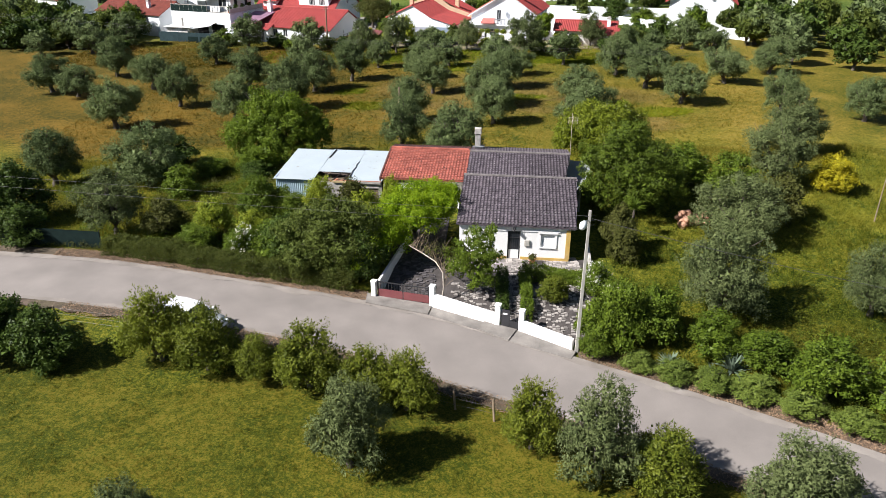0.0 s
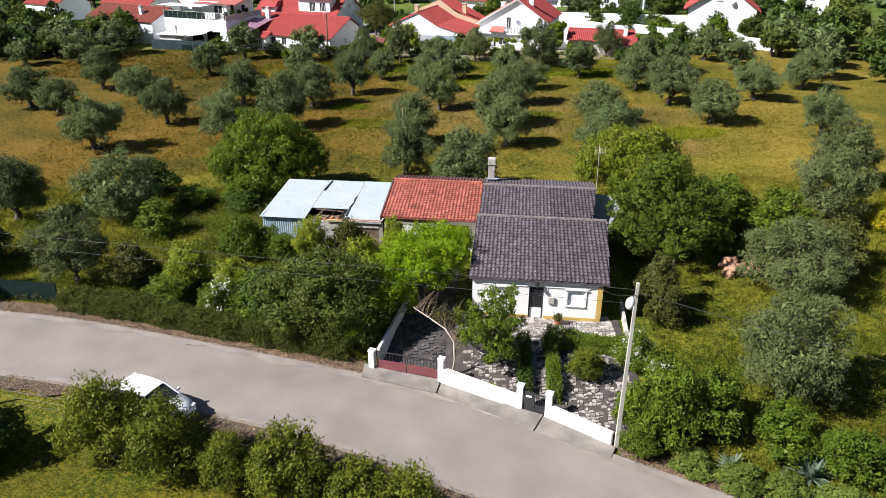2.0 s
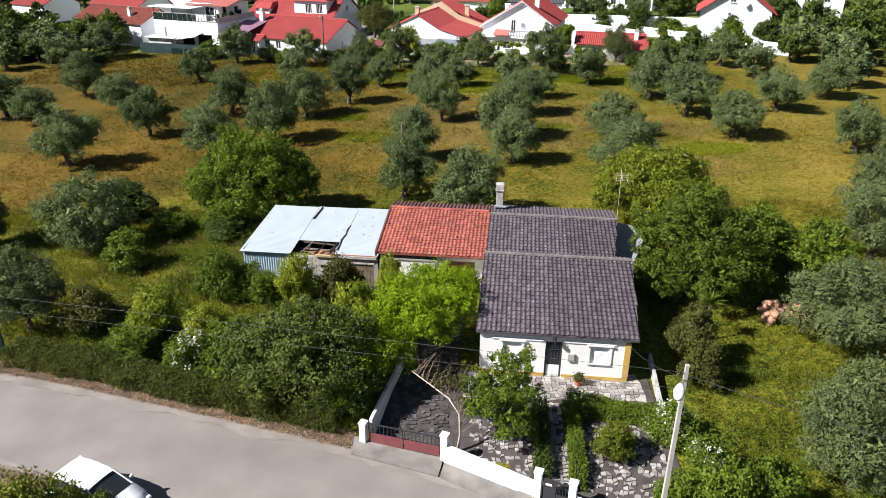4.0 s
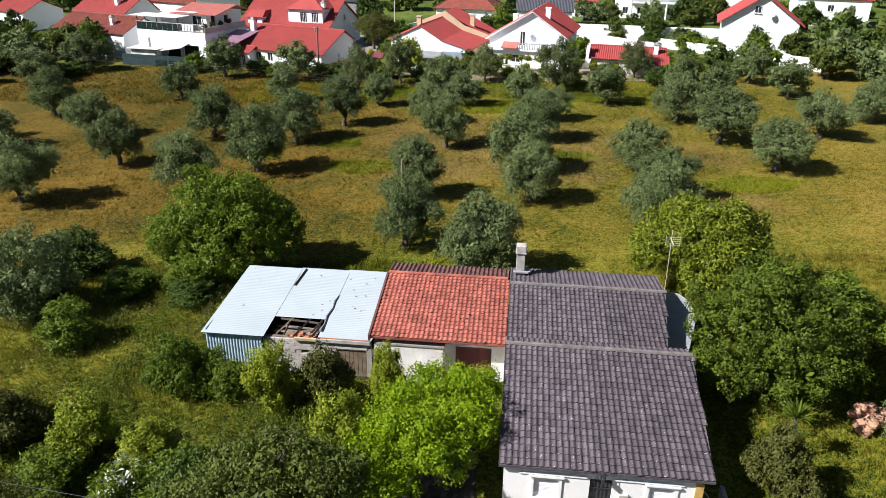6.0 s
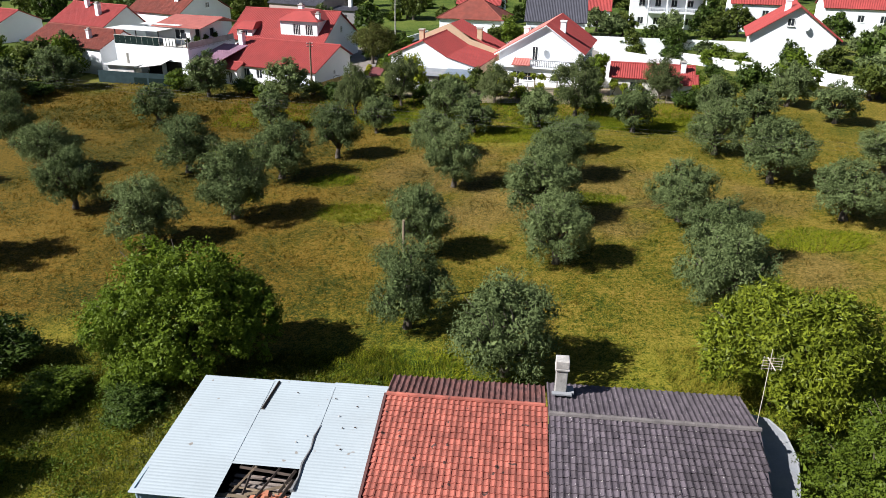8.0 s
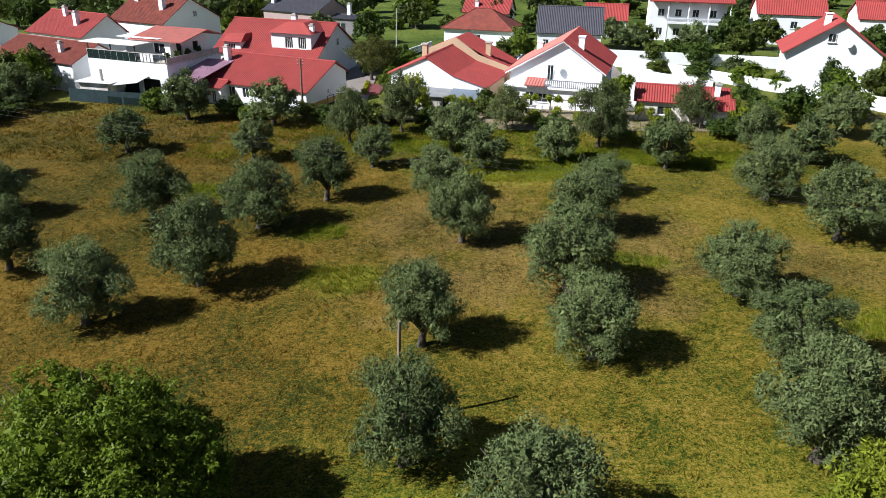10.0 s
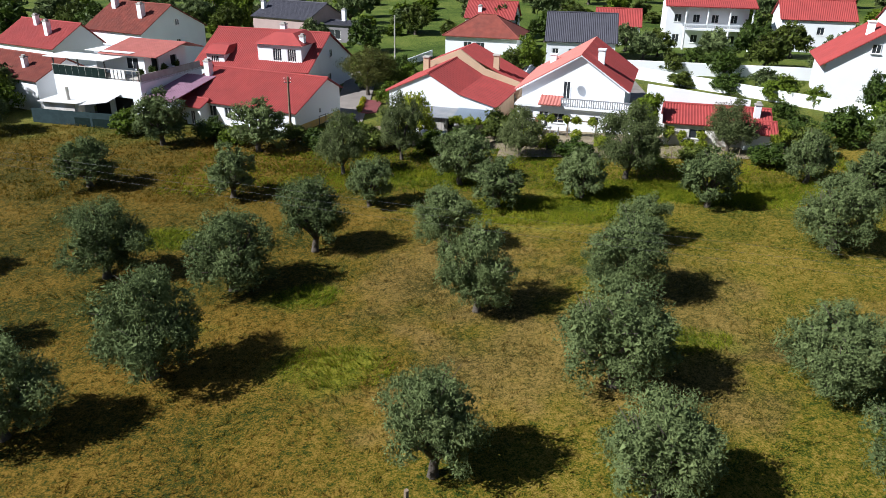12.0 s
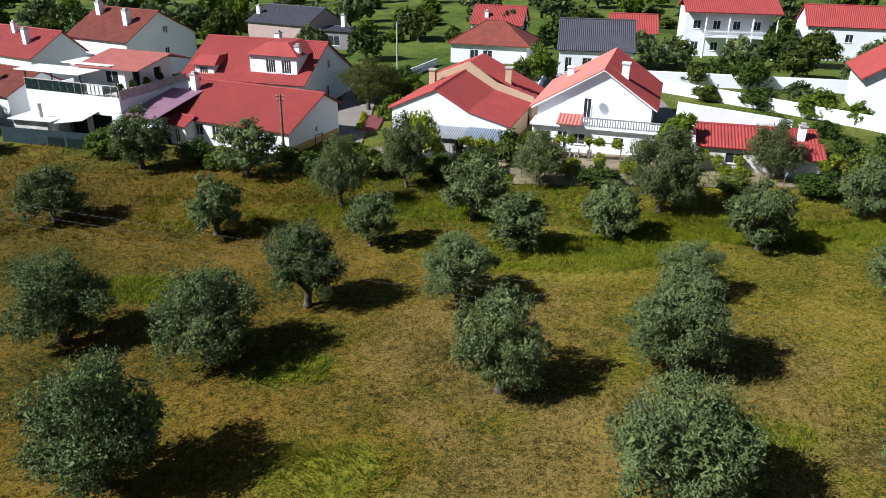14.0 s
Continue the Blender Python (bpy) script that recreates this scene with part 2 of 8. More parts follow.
mat_brownroof = material("brown_clay_roof", (0.20, 0.045, 0.03), 0.85, 0.18, 1.0, 14, 0.3, 0.012, (0.13, 0.04, 0.03), 0.6, 0.6)
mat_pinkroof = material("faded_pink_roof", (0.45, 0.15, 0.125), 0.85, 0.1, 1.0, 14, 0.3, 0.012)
mat_mauveroof = material("mauve_sheet_roof", (0.30, 0.17, 0.235), 0.7, 0.12, 0.8, 14, 0.2, 0.01)
mat_slate = material("dark_slate_roof", (0.055, 0.055, 0.07), 0.7, 0.15, 1.0, 14, 0.3, 0.012)
mat_sheet = material("pale_corrugated_sheet", (0.37, 0.42, 0.45), 0.5, 0.05, 0.5, 12, 0.05, 0.004, (0.33, 0.37, 0.39), 0.7, 0.5, spec=0.4, spots=((0.24, 0.22, 0.2), 2.6, 0.735))
mat_bluesheet = material("blue_grey_corrugated_sheet", (0.30, 0.40, 0.46), 0.55, 0.1, 0.8, 10, 0.05, 0.004)
mat_darksheet = material("grey_blue_lean_to_sheet", (0.17, 0.21, 0.26), 0.55, 0.1, 0.8, 10, 0.05, 0.004)
mat_dullsheet = material("dull_torn_sheet", (0.14, 0.14, 0.145), 0.8, 0.3, 3.0, 20, 0.3, 0.01)
mat_slab = material("pale_concrete_slab", (0.21, 0.225, 0.25), 0.85, 0.1, 1.0, 12, 0.3, 0.01, (0.36, 0.35, 0.34), 0.9, 0.5)
mat_pole = material("pale_grey_metal", (0.52, 0.48, 0.43), 0.5, 0.1, 2.0, 20, 0.05, 0.003, (0.40, 0.28, 0.18), 3.0, 0.6)
mat_rust = material("rusty_red_paint", (0.19, 0.052, 0.058), 0.6, 0.15, 2.0, 20, 0.2, 0.005, (0.13, 0.05, 0.045), 1.0, 0.6)
mat_oldwood = material("grey_weathered_wood", (0.20, 0.15, 0.10), 0.9, 0.25, 3.0, 30, 0.4, 0.01, rand=0.25)
mat_char = material("dark_broken_wood", (0.055, 0.04, 0.032), 0.9, 0.3, 3.0, 30, 0.4, 0.01)
mat_concrete = material("grey_concrete", (0.42, 0.40, 0.36), 0.85, 0.12, 1.5, 25, 0.3, 0.008, (0.30, 0.28, 0.25), 1.0, 0.5)
mat_bark = material("bark", (0.085, 0.07, 0.055), 0.95, 0.3, 3.0, 18, 0.9, 0.04)
# near-black colour for the unlit insides behind openings
mat_black = material("dark_opening", (0.02, 0.02, 0.022), 0.8, 0.2, 2.0, 20, 0.1, 0.01)
mat_iron = material("dark_iron", (0.03, 0.03, 0.033), 0.5, 0.15, 3.0, 30, 0.1, 0.003)
mat_cable = material("black_cable", (0.035, 0.035, 0.035), 0.6, 0.1, 3.0, 30, 0.0)
mat_greycable = material("grey_cable", (0.06, 0.06, 0.06), 0.6, 0.1, 3.0, 30, 0.0)
mat_pvc = material("white_pvc", (0.78, 0.78, 0.77), 0.4, 0.03, 2.0, 20, 0.0)
mat_net = material("green_shade_net", (0.012, 0.022, 0.02), 0.95, 0.2, 2.0, 30, 0.2, 0.01, spec=0.05)
mat_teal = material("teal_shade_net", (0.03, 0.05, 0.055), 0.9, 0.15, 1.5, 30, 0.2, 0.01, spec=0.1)
mat_terracotta = material("terracotta", (0.40, 0.15, 0.085), 0.8, 0.15, 3.0, 30, 0.2, 0.005)
mat_rock = material("pale_orange_rock", (0.40, 0.205, 0.125), 0.9, 0.25, 1.5, 12, 0.7, 0.03, (0.30, 0.2, 0.15), 1.0, 0.6)
mat_tan = material("tan_render", (0.50, 0.36, 0.24), 0.9, 0.08, 1.0, 20, 0.1, 0.005)
mat_greywall = material("grey_render", (0.20, 0.19, 0.20), 0.9, 0.1, 1.0, 20, 0.1, 0.005)
mat_straw = material("dry_straw", (0.40, 0.31, 0.17), 0.95, 0.25, 2.0, 20, 0.5, 0.02)


def plain(name, base, rough, metal=0.0, spec=0.5):
    m = bpy.data.materials.new(name)
    m.use_nodes = True
    b = m.node_tree.nodes["Principled BSDF"]
    b.inputs["Base Color"].default_value = (*base, 1)
    b.inputs["Roughness"].default_value, b.inputs["Metallic"].default_value = rough, metal
    b.inputs["Specular IOR Level"].default_value = spec
    return m


mat_glass = plain("window_glass", (0.03, 0.035, 0.04), 0.08)
mat_carpaint = plain("white_car_paint", (0.82, 0.83, 0.84), 0.25)
mat_carpaint.node_tree.nodes["Principled BSDF"].inputs["Coat Weight"].default_value = 0.6
mat_rubber = plain("tyre_rubber", (0.02, 0.02, 0.02), 0.8)
mat_alloy = plain("alloy", (0.5, 0.5, 0.52), 0.3, 0.9)
mat_lamp = plain("lamp_plastic", (0.7, 0.72, 0.72), 0.3)
mat_taillamp = plain("red_lamp_plastic", (0.3, 0.01, 0.01), 0.2)


def foliage(name, lo, hi, rough=0.55, translucent=0.28, spec=0.12):
    """Leaves between two colours, leaf by leaf and tree by tree."""
    m = bpy.data.materials.new(name)
    m.use_nodes = True
    n, l = m.node_tree.nodes, m.node_tree.links
    bsdf = n["Principled BSDF"]
    geo, info = n.new("ShaderNodeNewGeometry"), n.new("ShaderNodeObjectInfo")
    big = n.new("ShaderNodeTexNoise")
    big.inputs["Scale"].default_value, big.inputs["Detail"].default_value = 0.9, 2.0
    l.new(geo.outputs["Position"], big.inputs["Vector"])
    total = None
    for out, w in ((geo.outputs["Random Per Island"], 0.5), (info.outputs["Random"], 0.25), (big.outputs["Fac"], 0.5)):
        k = n.new("ShaderNodeMath")
        k.operation, k.inputs[1].default_value = "MULTIPLY", w
        l.new(out, k.inputs[0])
        if total:
            p = n.new("ShaderNodeMath")
            l.new(total, p.inputs[0])
            l.new(k.outputs[0], p.inputs[1])
            total = p.outputs[0]
        else:
            total = k.outputs[0]
    mix = n.new("ShaderNodeMix")
    mix.data_type = "RGBA"
    s = n.new("ShaderNodeMapRange")
    s.inputs["From Min"].default_value, s.inputs["From Max"].default_value = 0.15, 1.05
    l.new(total, s.inputs["Value"])
    l.new(s.outputs[0], mix.inputs[0])
    mix.inputs[6].default_value, mix.inputs[7].default_value = (*lo, 1), (*hi, 1)
    l.new(mix.outputs[2], bsdf.inputs["Base Color"])
    bsdf.inputs["Roughness"].default_value, bsdf.inputs["Specular IOR Level"].default_value = rough, spec
    tr = n.new("ShaderNodeBsdfTranslucent")
    l.new(mix.outputs[2], tr.inputs[0])
    ms = n.new("ShaderNodeMixShader")
    ms.inputs[0].default_value = translucent
    l.new(bsdf.outputs[0], ms.inputs[1])
    l.new(tr.outputs[0], ms.inputs[2])
    l.new(ms.outputs[0], n["Material Output"].inputs[0])
    return m


leaf_olive = foliage("olive_leaves", (0.028, 0.047, 0.015), (0.19, 0.236, 0.092), 0.7, 0.22, 0.08)
leaf_greyolive = foliage("grey_olive_leaves", (0.035, 0.052, 0.017), (0.175, 0.205, 0.08), 0.7, 0.22, 0.08)
leaf_dark = foliage("dark_leaves", (0.016, 0.034, 0.006), (0.08, 0.12, 0.02), 0.5, 0.2)
leaf_mid = foliage("green_leaves", (0.03, 0.058, 0.006), (0.15, 0.205, 0.02), 0.5, 0.28)
leaf_laurel = foliage("laurel_leaves", (0.035, 0.055, 0.006), (0.21, 0.235, 0.026), 0.5, 0.3)
leaf_bright = foliage("bright_green_leaves", (0.065, 0.14, 0.005), (0.33, 0.44, 0.013), 0.5, 0.42)
leaf_lime = foliage("yellow_green_leaves", (0.09, 0.14, 0.012), (0.33, 0.36, 0.035), 0.5, 0.35)
leaf_walnut = foliage("walnut_leaves", (0.032, 0.064, 0.006), (0.17, 0.232, 0.02), 0.5, 0.35)
leaf_brown = foliage("brownish_leaves", (0.03, 0.038, 0.008), (0.125, 0.128, 0.03), 0.6, 0.25)
leaf_ivy = foliage("ivy_leaves", (0.035, 0.06, 0.01), (0.19, 0.24, 0.045), 0.45, 0.25)
leaf_yellow = foliage("yellow_flowering_leaves", (0.20, 0.20, 0.015), (0.55, 0.46, 0.02), 0.5, 0.35)
leaf_loquat = foliage("loquat_leaves", (0.012, 0.030, 0.003), (0.27, 0.31, 0.026), 0.4, 0.25)
leaf_ever = foliage("evergreen_leaves", (0.010, 0.024, 0.003), (0.105, 0.145, 0.014), 0.5, 0.15)
leaf_oak = foliage("oak_leaves", (0.02, 0.036, 0.006), (0.132, 0.162, 0.03), 0.55, 0.22)
leaf_hedge = foliage("hedge_leaves", (0.022, 0.032, 0.006), (0.125, 0.142, 0.024), 0.6, 0.2, 0.1)
leaf_agave = foliage("agave_leaves", (0.07, 0.10, 0.07), (0.15, 0.19, 0.13), 0.5, 0.1)
leaf_petal = foliage("pale_petals", (0.45, 0.44, 0.34), (0.75, 0.74, 0.66), 0.6, 0.3)


# ---- mesh helpers ----
def mesh_of(name, verts, faces, mat, smooth=False):
    me = bpy.data.meshes.new(name)
    me.from_pydata([tuple(v) for v in verts], [], [tuple(f) for f in faces])
    me.materials.append(mat)
    if smooth:
        me.polygons.foreach_set("use_smooth", [True] * len(me.polygons))
    me.update()
    return me


def quads_of(name, V, mat):
    """One mesh from an array of faces (n, corners, 3)."""
    n, k = V.shape[:2]
    me = bpy.data.meshes.new(name)
    me.vertices.add(n * k)
    me.vertices.foreach_set("co", np.ascontiguousarray(V, dtype=np.float32).ravel())
    me.loops.add(n * k)
    me.loops.foreach_set("vertex_index", np.arange(n * k, dtype=np.int32))
    me.polygons.add(n)
    me.polygons.foreach_set("loop_start", np.arange(0, n * k, k, dtype=np.int32))
    me.materials.append(mat)
    me.update(calc_edges=True)
    me.validate()
    return me


def child(name, me, parent, m=None, label="", kind=""):
    ob = new(name, me)
    ob.parent = parent
    if m is not None:
        ob.matrix_basis = m
    return tagged(ob, label=label, kind=kind)


def empty(name, m, label, category, group="", kind=""):
    ob = new(name)
    ob.empty_display_size = 0.3
    ob.matrix_basis = m
    return tagged(ob, label, category, group, kind)


class Solid:
    """Collects boxes, prisms and tubes into one mesh."""

    def __init__(self):
        self.v, self.f = [], []

    def add(self, verts, faces, m=None):
        k = len(self.v)
        self.v += [tuple(m @ Vector(p)) if m is not None else tuple(p) for p in verts]
        self.f += [tuple(i + k for i in f) for f in faces]
        return self

    def box(self, x0, x1, y0, y1, z0, z1, m=None):
        p = [(x, y, z) for z in (z0, z1) for y in (y0, y1) for x in (x0, x1)]
        return self.add(p, [(0, 2, 3, 1), (4, 5, 7, 6), (0, 1, 5, 4), (2, 6, 7, 3), (0, 4, 6, 2), (1, 3, 7, 5)], m)

    def prism(self, outline, z0, z1, m=None):
        """An outline in x, y, drawn up from z0 to z1."""
        n = len(outline)
        p = [(x, y, z0) for x, y in outline] + [(x, y, z1) for x, y in outline]
        f = [tuple(range(n - 1, -1, -1)), tuple(range(n, 2 * n))] + [(i, (i + 1) % n, n + (i + 1) % n, n + i) for i in range(n)]
        return self.add(p, f, m)

    def tube(self, pts, radii, sides=7):
        pts = [Vector(p) for p in pts]
        k = len(self.v)
        for i, p in enumerate(pts):
            d = (pts[min(i + 1, len(pts) - 1)] - pts[max(i - 1, 0)]).normalized()
            a = d.orthogonal().normalized() if abs(d.z) > 0.9 else d.cross(Vector((0, 0, 1))).normalized()
            b = d.cross(a)
            r = radii[i] if isinstance(radii, (list, tuple)) else radii
            for j in range(sides):
                w = 2 * math.pi * j / sides
                self.v.append(tuple(p + a * (r * math.cos(w)) + b * (r * math.sin(w))))
        for i in range(len(pts) - 1):
            for j in range(sides):
                q = k + i * sides
                self.f.append((q + j, q + (j + 1) % sides, q + sides + (j + 1) % sides, q + sides + j))
        self.f.append(tuple(range(k + sides - 1, k - 1, -1)))
        self.f.append(tuple(range(k + (len(pts) - 1) * sides, k + len(pts) * sides)))
        return self

    def mesh(self, name, mat, smooth=False, bevel=0.0):
        me = mesh_of(name, self.v, self.f, mat, smooth)
        if bevel:
            bm = bmesh.new()
            bm.from_mesh(me)
            bmesh.ops.bevel(bm, geom=[e for e in bm.edges if e.calc_face_angle(0) > 0.6], offset=bevel, segments=1, affect="EDGES")
            bm.to_mesh(me)
            bm.free()
        return me


def wall_solid(u0, u1, z0, z1, th, holes=()):
    """An upright wall along x from u0 to u1, its face at y = 0 and its back at y = th, with holes (u, z, width, height) through it."""
    us = sorted({u0, u1, *[h[0] for h in holes], *[h[0] + h[2] for h in holes]})
    zs = sorted({z0, z1, *[h[1] for h in holes], *[h[1] + h[3] for h in holes]})

    def solid(i, j):
        if not (0 <= i < len(us) - 1 and 0 <= j < len(zs) - 1):
            return False
        u, z = (us[i] + us[i + 1]) / 2, (zs[j] + zs[j + 1]) / 2
        return not any(a < u < a + w and b < z < b + h for a, b, w, h in holes)

    s = Solid()
    for i in range(len(us) - 1):
        for j in range(len(zs) - 1):
            if not solid(i, j):
                continue
            a, b, c, d = us[i], us[i + 1], zs[j], zs[j + 1]
            s.add([(a, 0, c), (b, 0, c), (b, 0, d), (a, 0, d)], [(0, 1, 2, 3)])
            s.add([(a, th, c), (b, th, c), (b, th, d), (a, th, d)], [(3, 2, 1, 0)])
            for di, dj, q in ((-1, 0, [(a, 0, c), (a, 0, d), (a, th, d), (a, th, c)]), (1, 0, [(b, 0, c), (b, th, c), (b, th, d), (b, 0, d)]),
                              (0, -1, [(a, 0, c), (a, th, c), (b, th, c), (b, 0, c)]), (0, 1, [(a, 0, d), (b, 0, d), (b, th, d), (a, th, d)])):
                if not solid(i + di, j + dj):
                    s.add(q, [(0, 1, 2, 3)])
    return s


# ---- the lie of the land ----
FAR_EDGE = [(-90, 47.0), (-45, 44.6), (-29.6, 43.6), (-21.8, 42.6), (-13.5, 40.3), (-4.1, 37.7), (-0.5, 36.6), (3.7, 34.3), (7, 32.3), (11.9, 29.6), (16.4, 26.9), (19.6, 24.7), (45, 7.5), (120, -43)]
NEAR_EDGE = [(-90, 41.0), (-45, 38.9), (-26.4, 37.6), (-19.1, 36.3), (-10.2, 33.9), (-4.8, 32.2), (0.1, 29.9), (3.1, 28.5), (9, 25.7), (14.3, 22.4), (40, 5.0), (120, -49)]
ROAD_Z = [(-60, 0.0), (-20, -0.1), (-10, -0.2), (0, -0.5), (5, -0.62), (25, -0.62), (60, -0.6)]


def along(table, x, blur=2.5):
    xs, ys = zip(*table)
    return sum(float(np.interp(x + k * blur, xs, ys)) for k in (-1, -0.5, 0, 0.5, 1)) / 5


def smooth(a, b, v):
    t = min(1.0, max(0.0, (v - a) / (b - a)))
    return t * t * (3 - 2 * t)


def land(x, y):
    """Height of the ground."""
    f, nr, rz = along(FAR_EDGE, x), along(NEAR_EDGE, x), along(ROAD_Z, x)
    if y > f:
        back = 0.05 + 0.035 * max(-25, min(38, x)) * smooth(42, 66, y)
        return rz + (back - rz) * smooth(0.9, 4.5, y - f)
    if y < nr:
        front = -0.5 + 0.012 * max(-25, min(25, x))
        return rz + (front - rz) * smooth(0.9, 4.0, nr - y)
    return rz


def on(x, y, dz=0.0, turn=0.0):
    return pose(x, y, land(x, y) + dz, 0, 0, turn)


# ---- ground, road, pavement ----
def spread_steps(lo, hi, step, far):
    near = list(np.arange(lo, hi + 0.01, step))
    out = [far * f for f in (1.0, 0.35, 0.12)]
    return [lo - o for o in out] + [lo - 25, lo - 10] + near + [hi + 10, hi + 25] + [hi + o for o in reversed(out)]


def build_ground():
    xs, ys = spread_steps(-70, 70, 1.25, 3000), spread_steps(5, 150, 1.25, 3000)
    v = [(x, y, land(x, y) - 0.02 + 0.06 * noise.noise((x * 0.35, y * 0.35, 0))) for y in ys for x in xs]
    w = len(xs)
    f = [(j * w + i, j * w + i + 1, (j + 1) * w + i + 1, (j + 1) * w + i) for j in range(len(ys) - 1) for i in range(w - 1)]
    tagged(new("ground", mesh_of("ground", v, f, mat_field, True)), "rough grassland, green by the road, dry and ochre between the olives", "ground", kind="structure")


def strip(name, xs, lower, upper, dz, mat, label, category, across=6, crown=0.0):
    v, f = [], []
    for x in xs:
        a, b = lower(x), upper(x)
        for k in range(across + 1):
            y = a + (b - a) * k / across
            v.append((x, y, land(x, y) + dz + crown * (1 - (2 * k / across - 1) ** 2)))
    n = across + 1
    for i in range(len(xs) - 1):
        for k in range(across):
            f.append((i * n + k, (i + 1) * n + k, (i + 1) * n + k + 1, i * n + k + 1))
    return tagged(new(name, mesh_of(name, v, f, mat, True)), label, category, kind="structure")


def far_edge(x):
    return along(FAR_EDGE, x)


def near_edge(x):
    return along(NEAR_EDGE, x)


build_ground()
strip("road", list(np.arange(-88, 118, 1.0)), lambda x: near_edge(x) + 0.1 * noise.noise((x * 0.7, 3, 0)), lambda x: far_edge(x) + 0.08 * noise.noise((x * 0.8, 0, 0)), 0.045, mat_road,
      "pale worn grey asphalt lane, cracked at the edges", "road", 8, 0.05)
strip("road_shoulder", list(np.arange(-60, 60, 0.4)), lambda x: far_edge(x) - 0.5 + 0.4 * noise.noise((x * 0.5, 7, 0)) + 0.16 * noise.noise((x * 2.1, 7, 0)), lambda x: far_edge(x) + 0.1, 0.078, mat_shoulder, "pale dusty edge of the lane", "road edge", 4)
strip("road_shoulder", list(np.arange(-60, 60, 0.4)), lambda x: near_edge(x) - 0.1, lambda x: near_edge(x) + 0.25 + 0.3 * noise.noise((x * 0.6, 11, 0)) + 0.14 * noise.noise((x * 2.3, 11, 0)), 0.078, mat_shoulder, "pale dusty edge of the lane", "road edge", 4)
strip("verge", list(np.arange(-40, -4.2, 0.5)), lambda x: far_edge(x) - 0.1, lambda x: far_edge(x) + 1.1 + 0.3 * noise.noise((x, 0, 0)), 0.07, mat_dirt, "brown litter verge along the lane", "verge")
strip("verge", list(np.arange(7.4, 45, 0.5)), lambda x: far_edge(x) - 0.1, lambda x: far_edge(x) + 1.7 + 0.4 * noise.noise((x, 0, 0)), 0.07, mat_dirt, "brown litter verge along the lane", "verge")
strip("verge", list(np.arange(-40, 40, 0.5)), lambda x: near_edge(x) - 0.9 + 0.4 * noise.noise((x, 0, 4)), lambda x: near_edge(x) + 0.1, 0.06, mat_dirt, "brown litter verge along the lane", "verge")


# ---- leaves and wood ----
def leaf_quads(rng, p, d, length, width, face=None, loose=0.45):
    """Pointed leaves at the points p, pointing along d; face: the way their blades look, roughly."""
    n = len(p)
    r = rng.normal(size=(n, 3))
    if face is not None:
        f = face + r * loose
        f /= np.linalg.norm(f, axis=1, keepdims=True) + 1e-9
        d = d - f * np.sum(d * f, axis=1, keepdims=True) * 0.8
        r = f
    d = d / (np.linalg.norm(d, axis=1, keepdims=True) + 1e-9)
    s = np.cross(d, r)
    s /= np.linalg.norm(s, axis=1, keepdims=True) + 1e-9
    L = (length * rng.uniform(0.6, 1.3, n))[:, None]
    W = (width * rng.uniform(0.6, 1.3, n))[:, None]
    return np.stack([p + s * W * 0.5, p + d * L, p - s * W * 0.5], 1)


def lumps(rng, lobes):
    """Boughs: smaller lobes of uneven size that stand out of each lobe, with dim clefts between them."""
    out = []
    for x, y, z, r, flat in lobes:
        out.append((x, y, z, r * 0.82, flat))
        if r < 0.5:
            continue
        for i in range(9):
            a, up = 2.4 * i + rng.uniform(-0.5, 0.5), rng.uniform(-0.55, 1.0)
            w = math.sqrt(max(0.0, 1 - up * up))
            f = r * rng.uniform(0.26, 0.46)
            q = r * 1.05 - f * rng.uniform(0.5, 0.85)
            out.append((x + q * w * math.cos(a), y + q * w * math.sin(a), z + q * up * flat, f, rng.uniform(0.8, 1.15)))
    return out


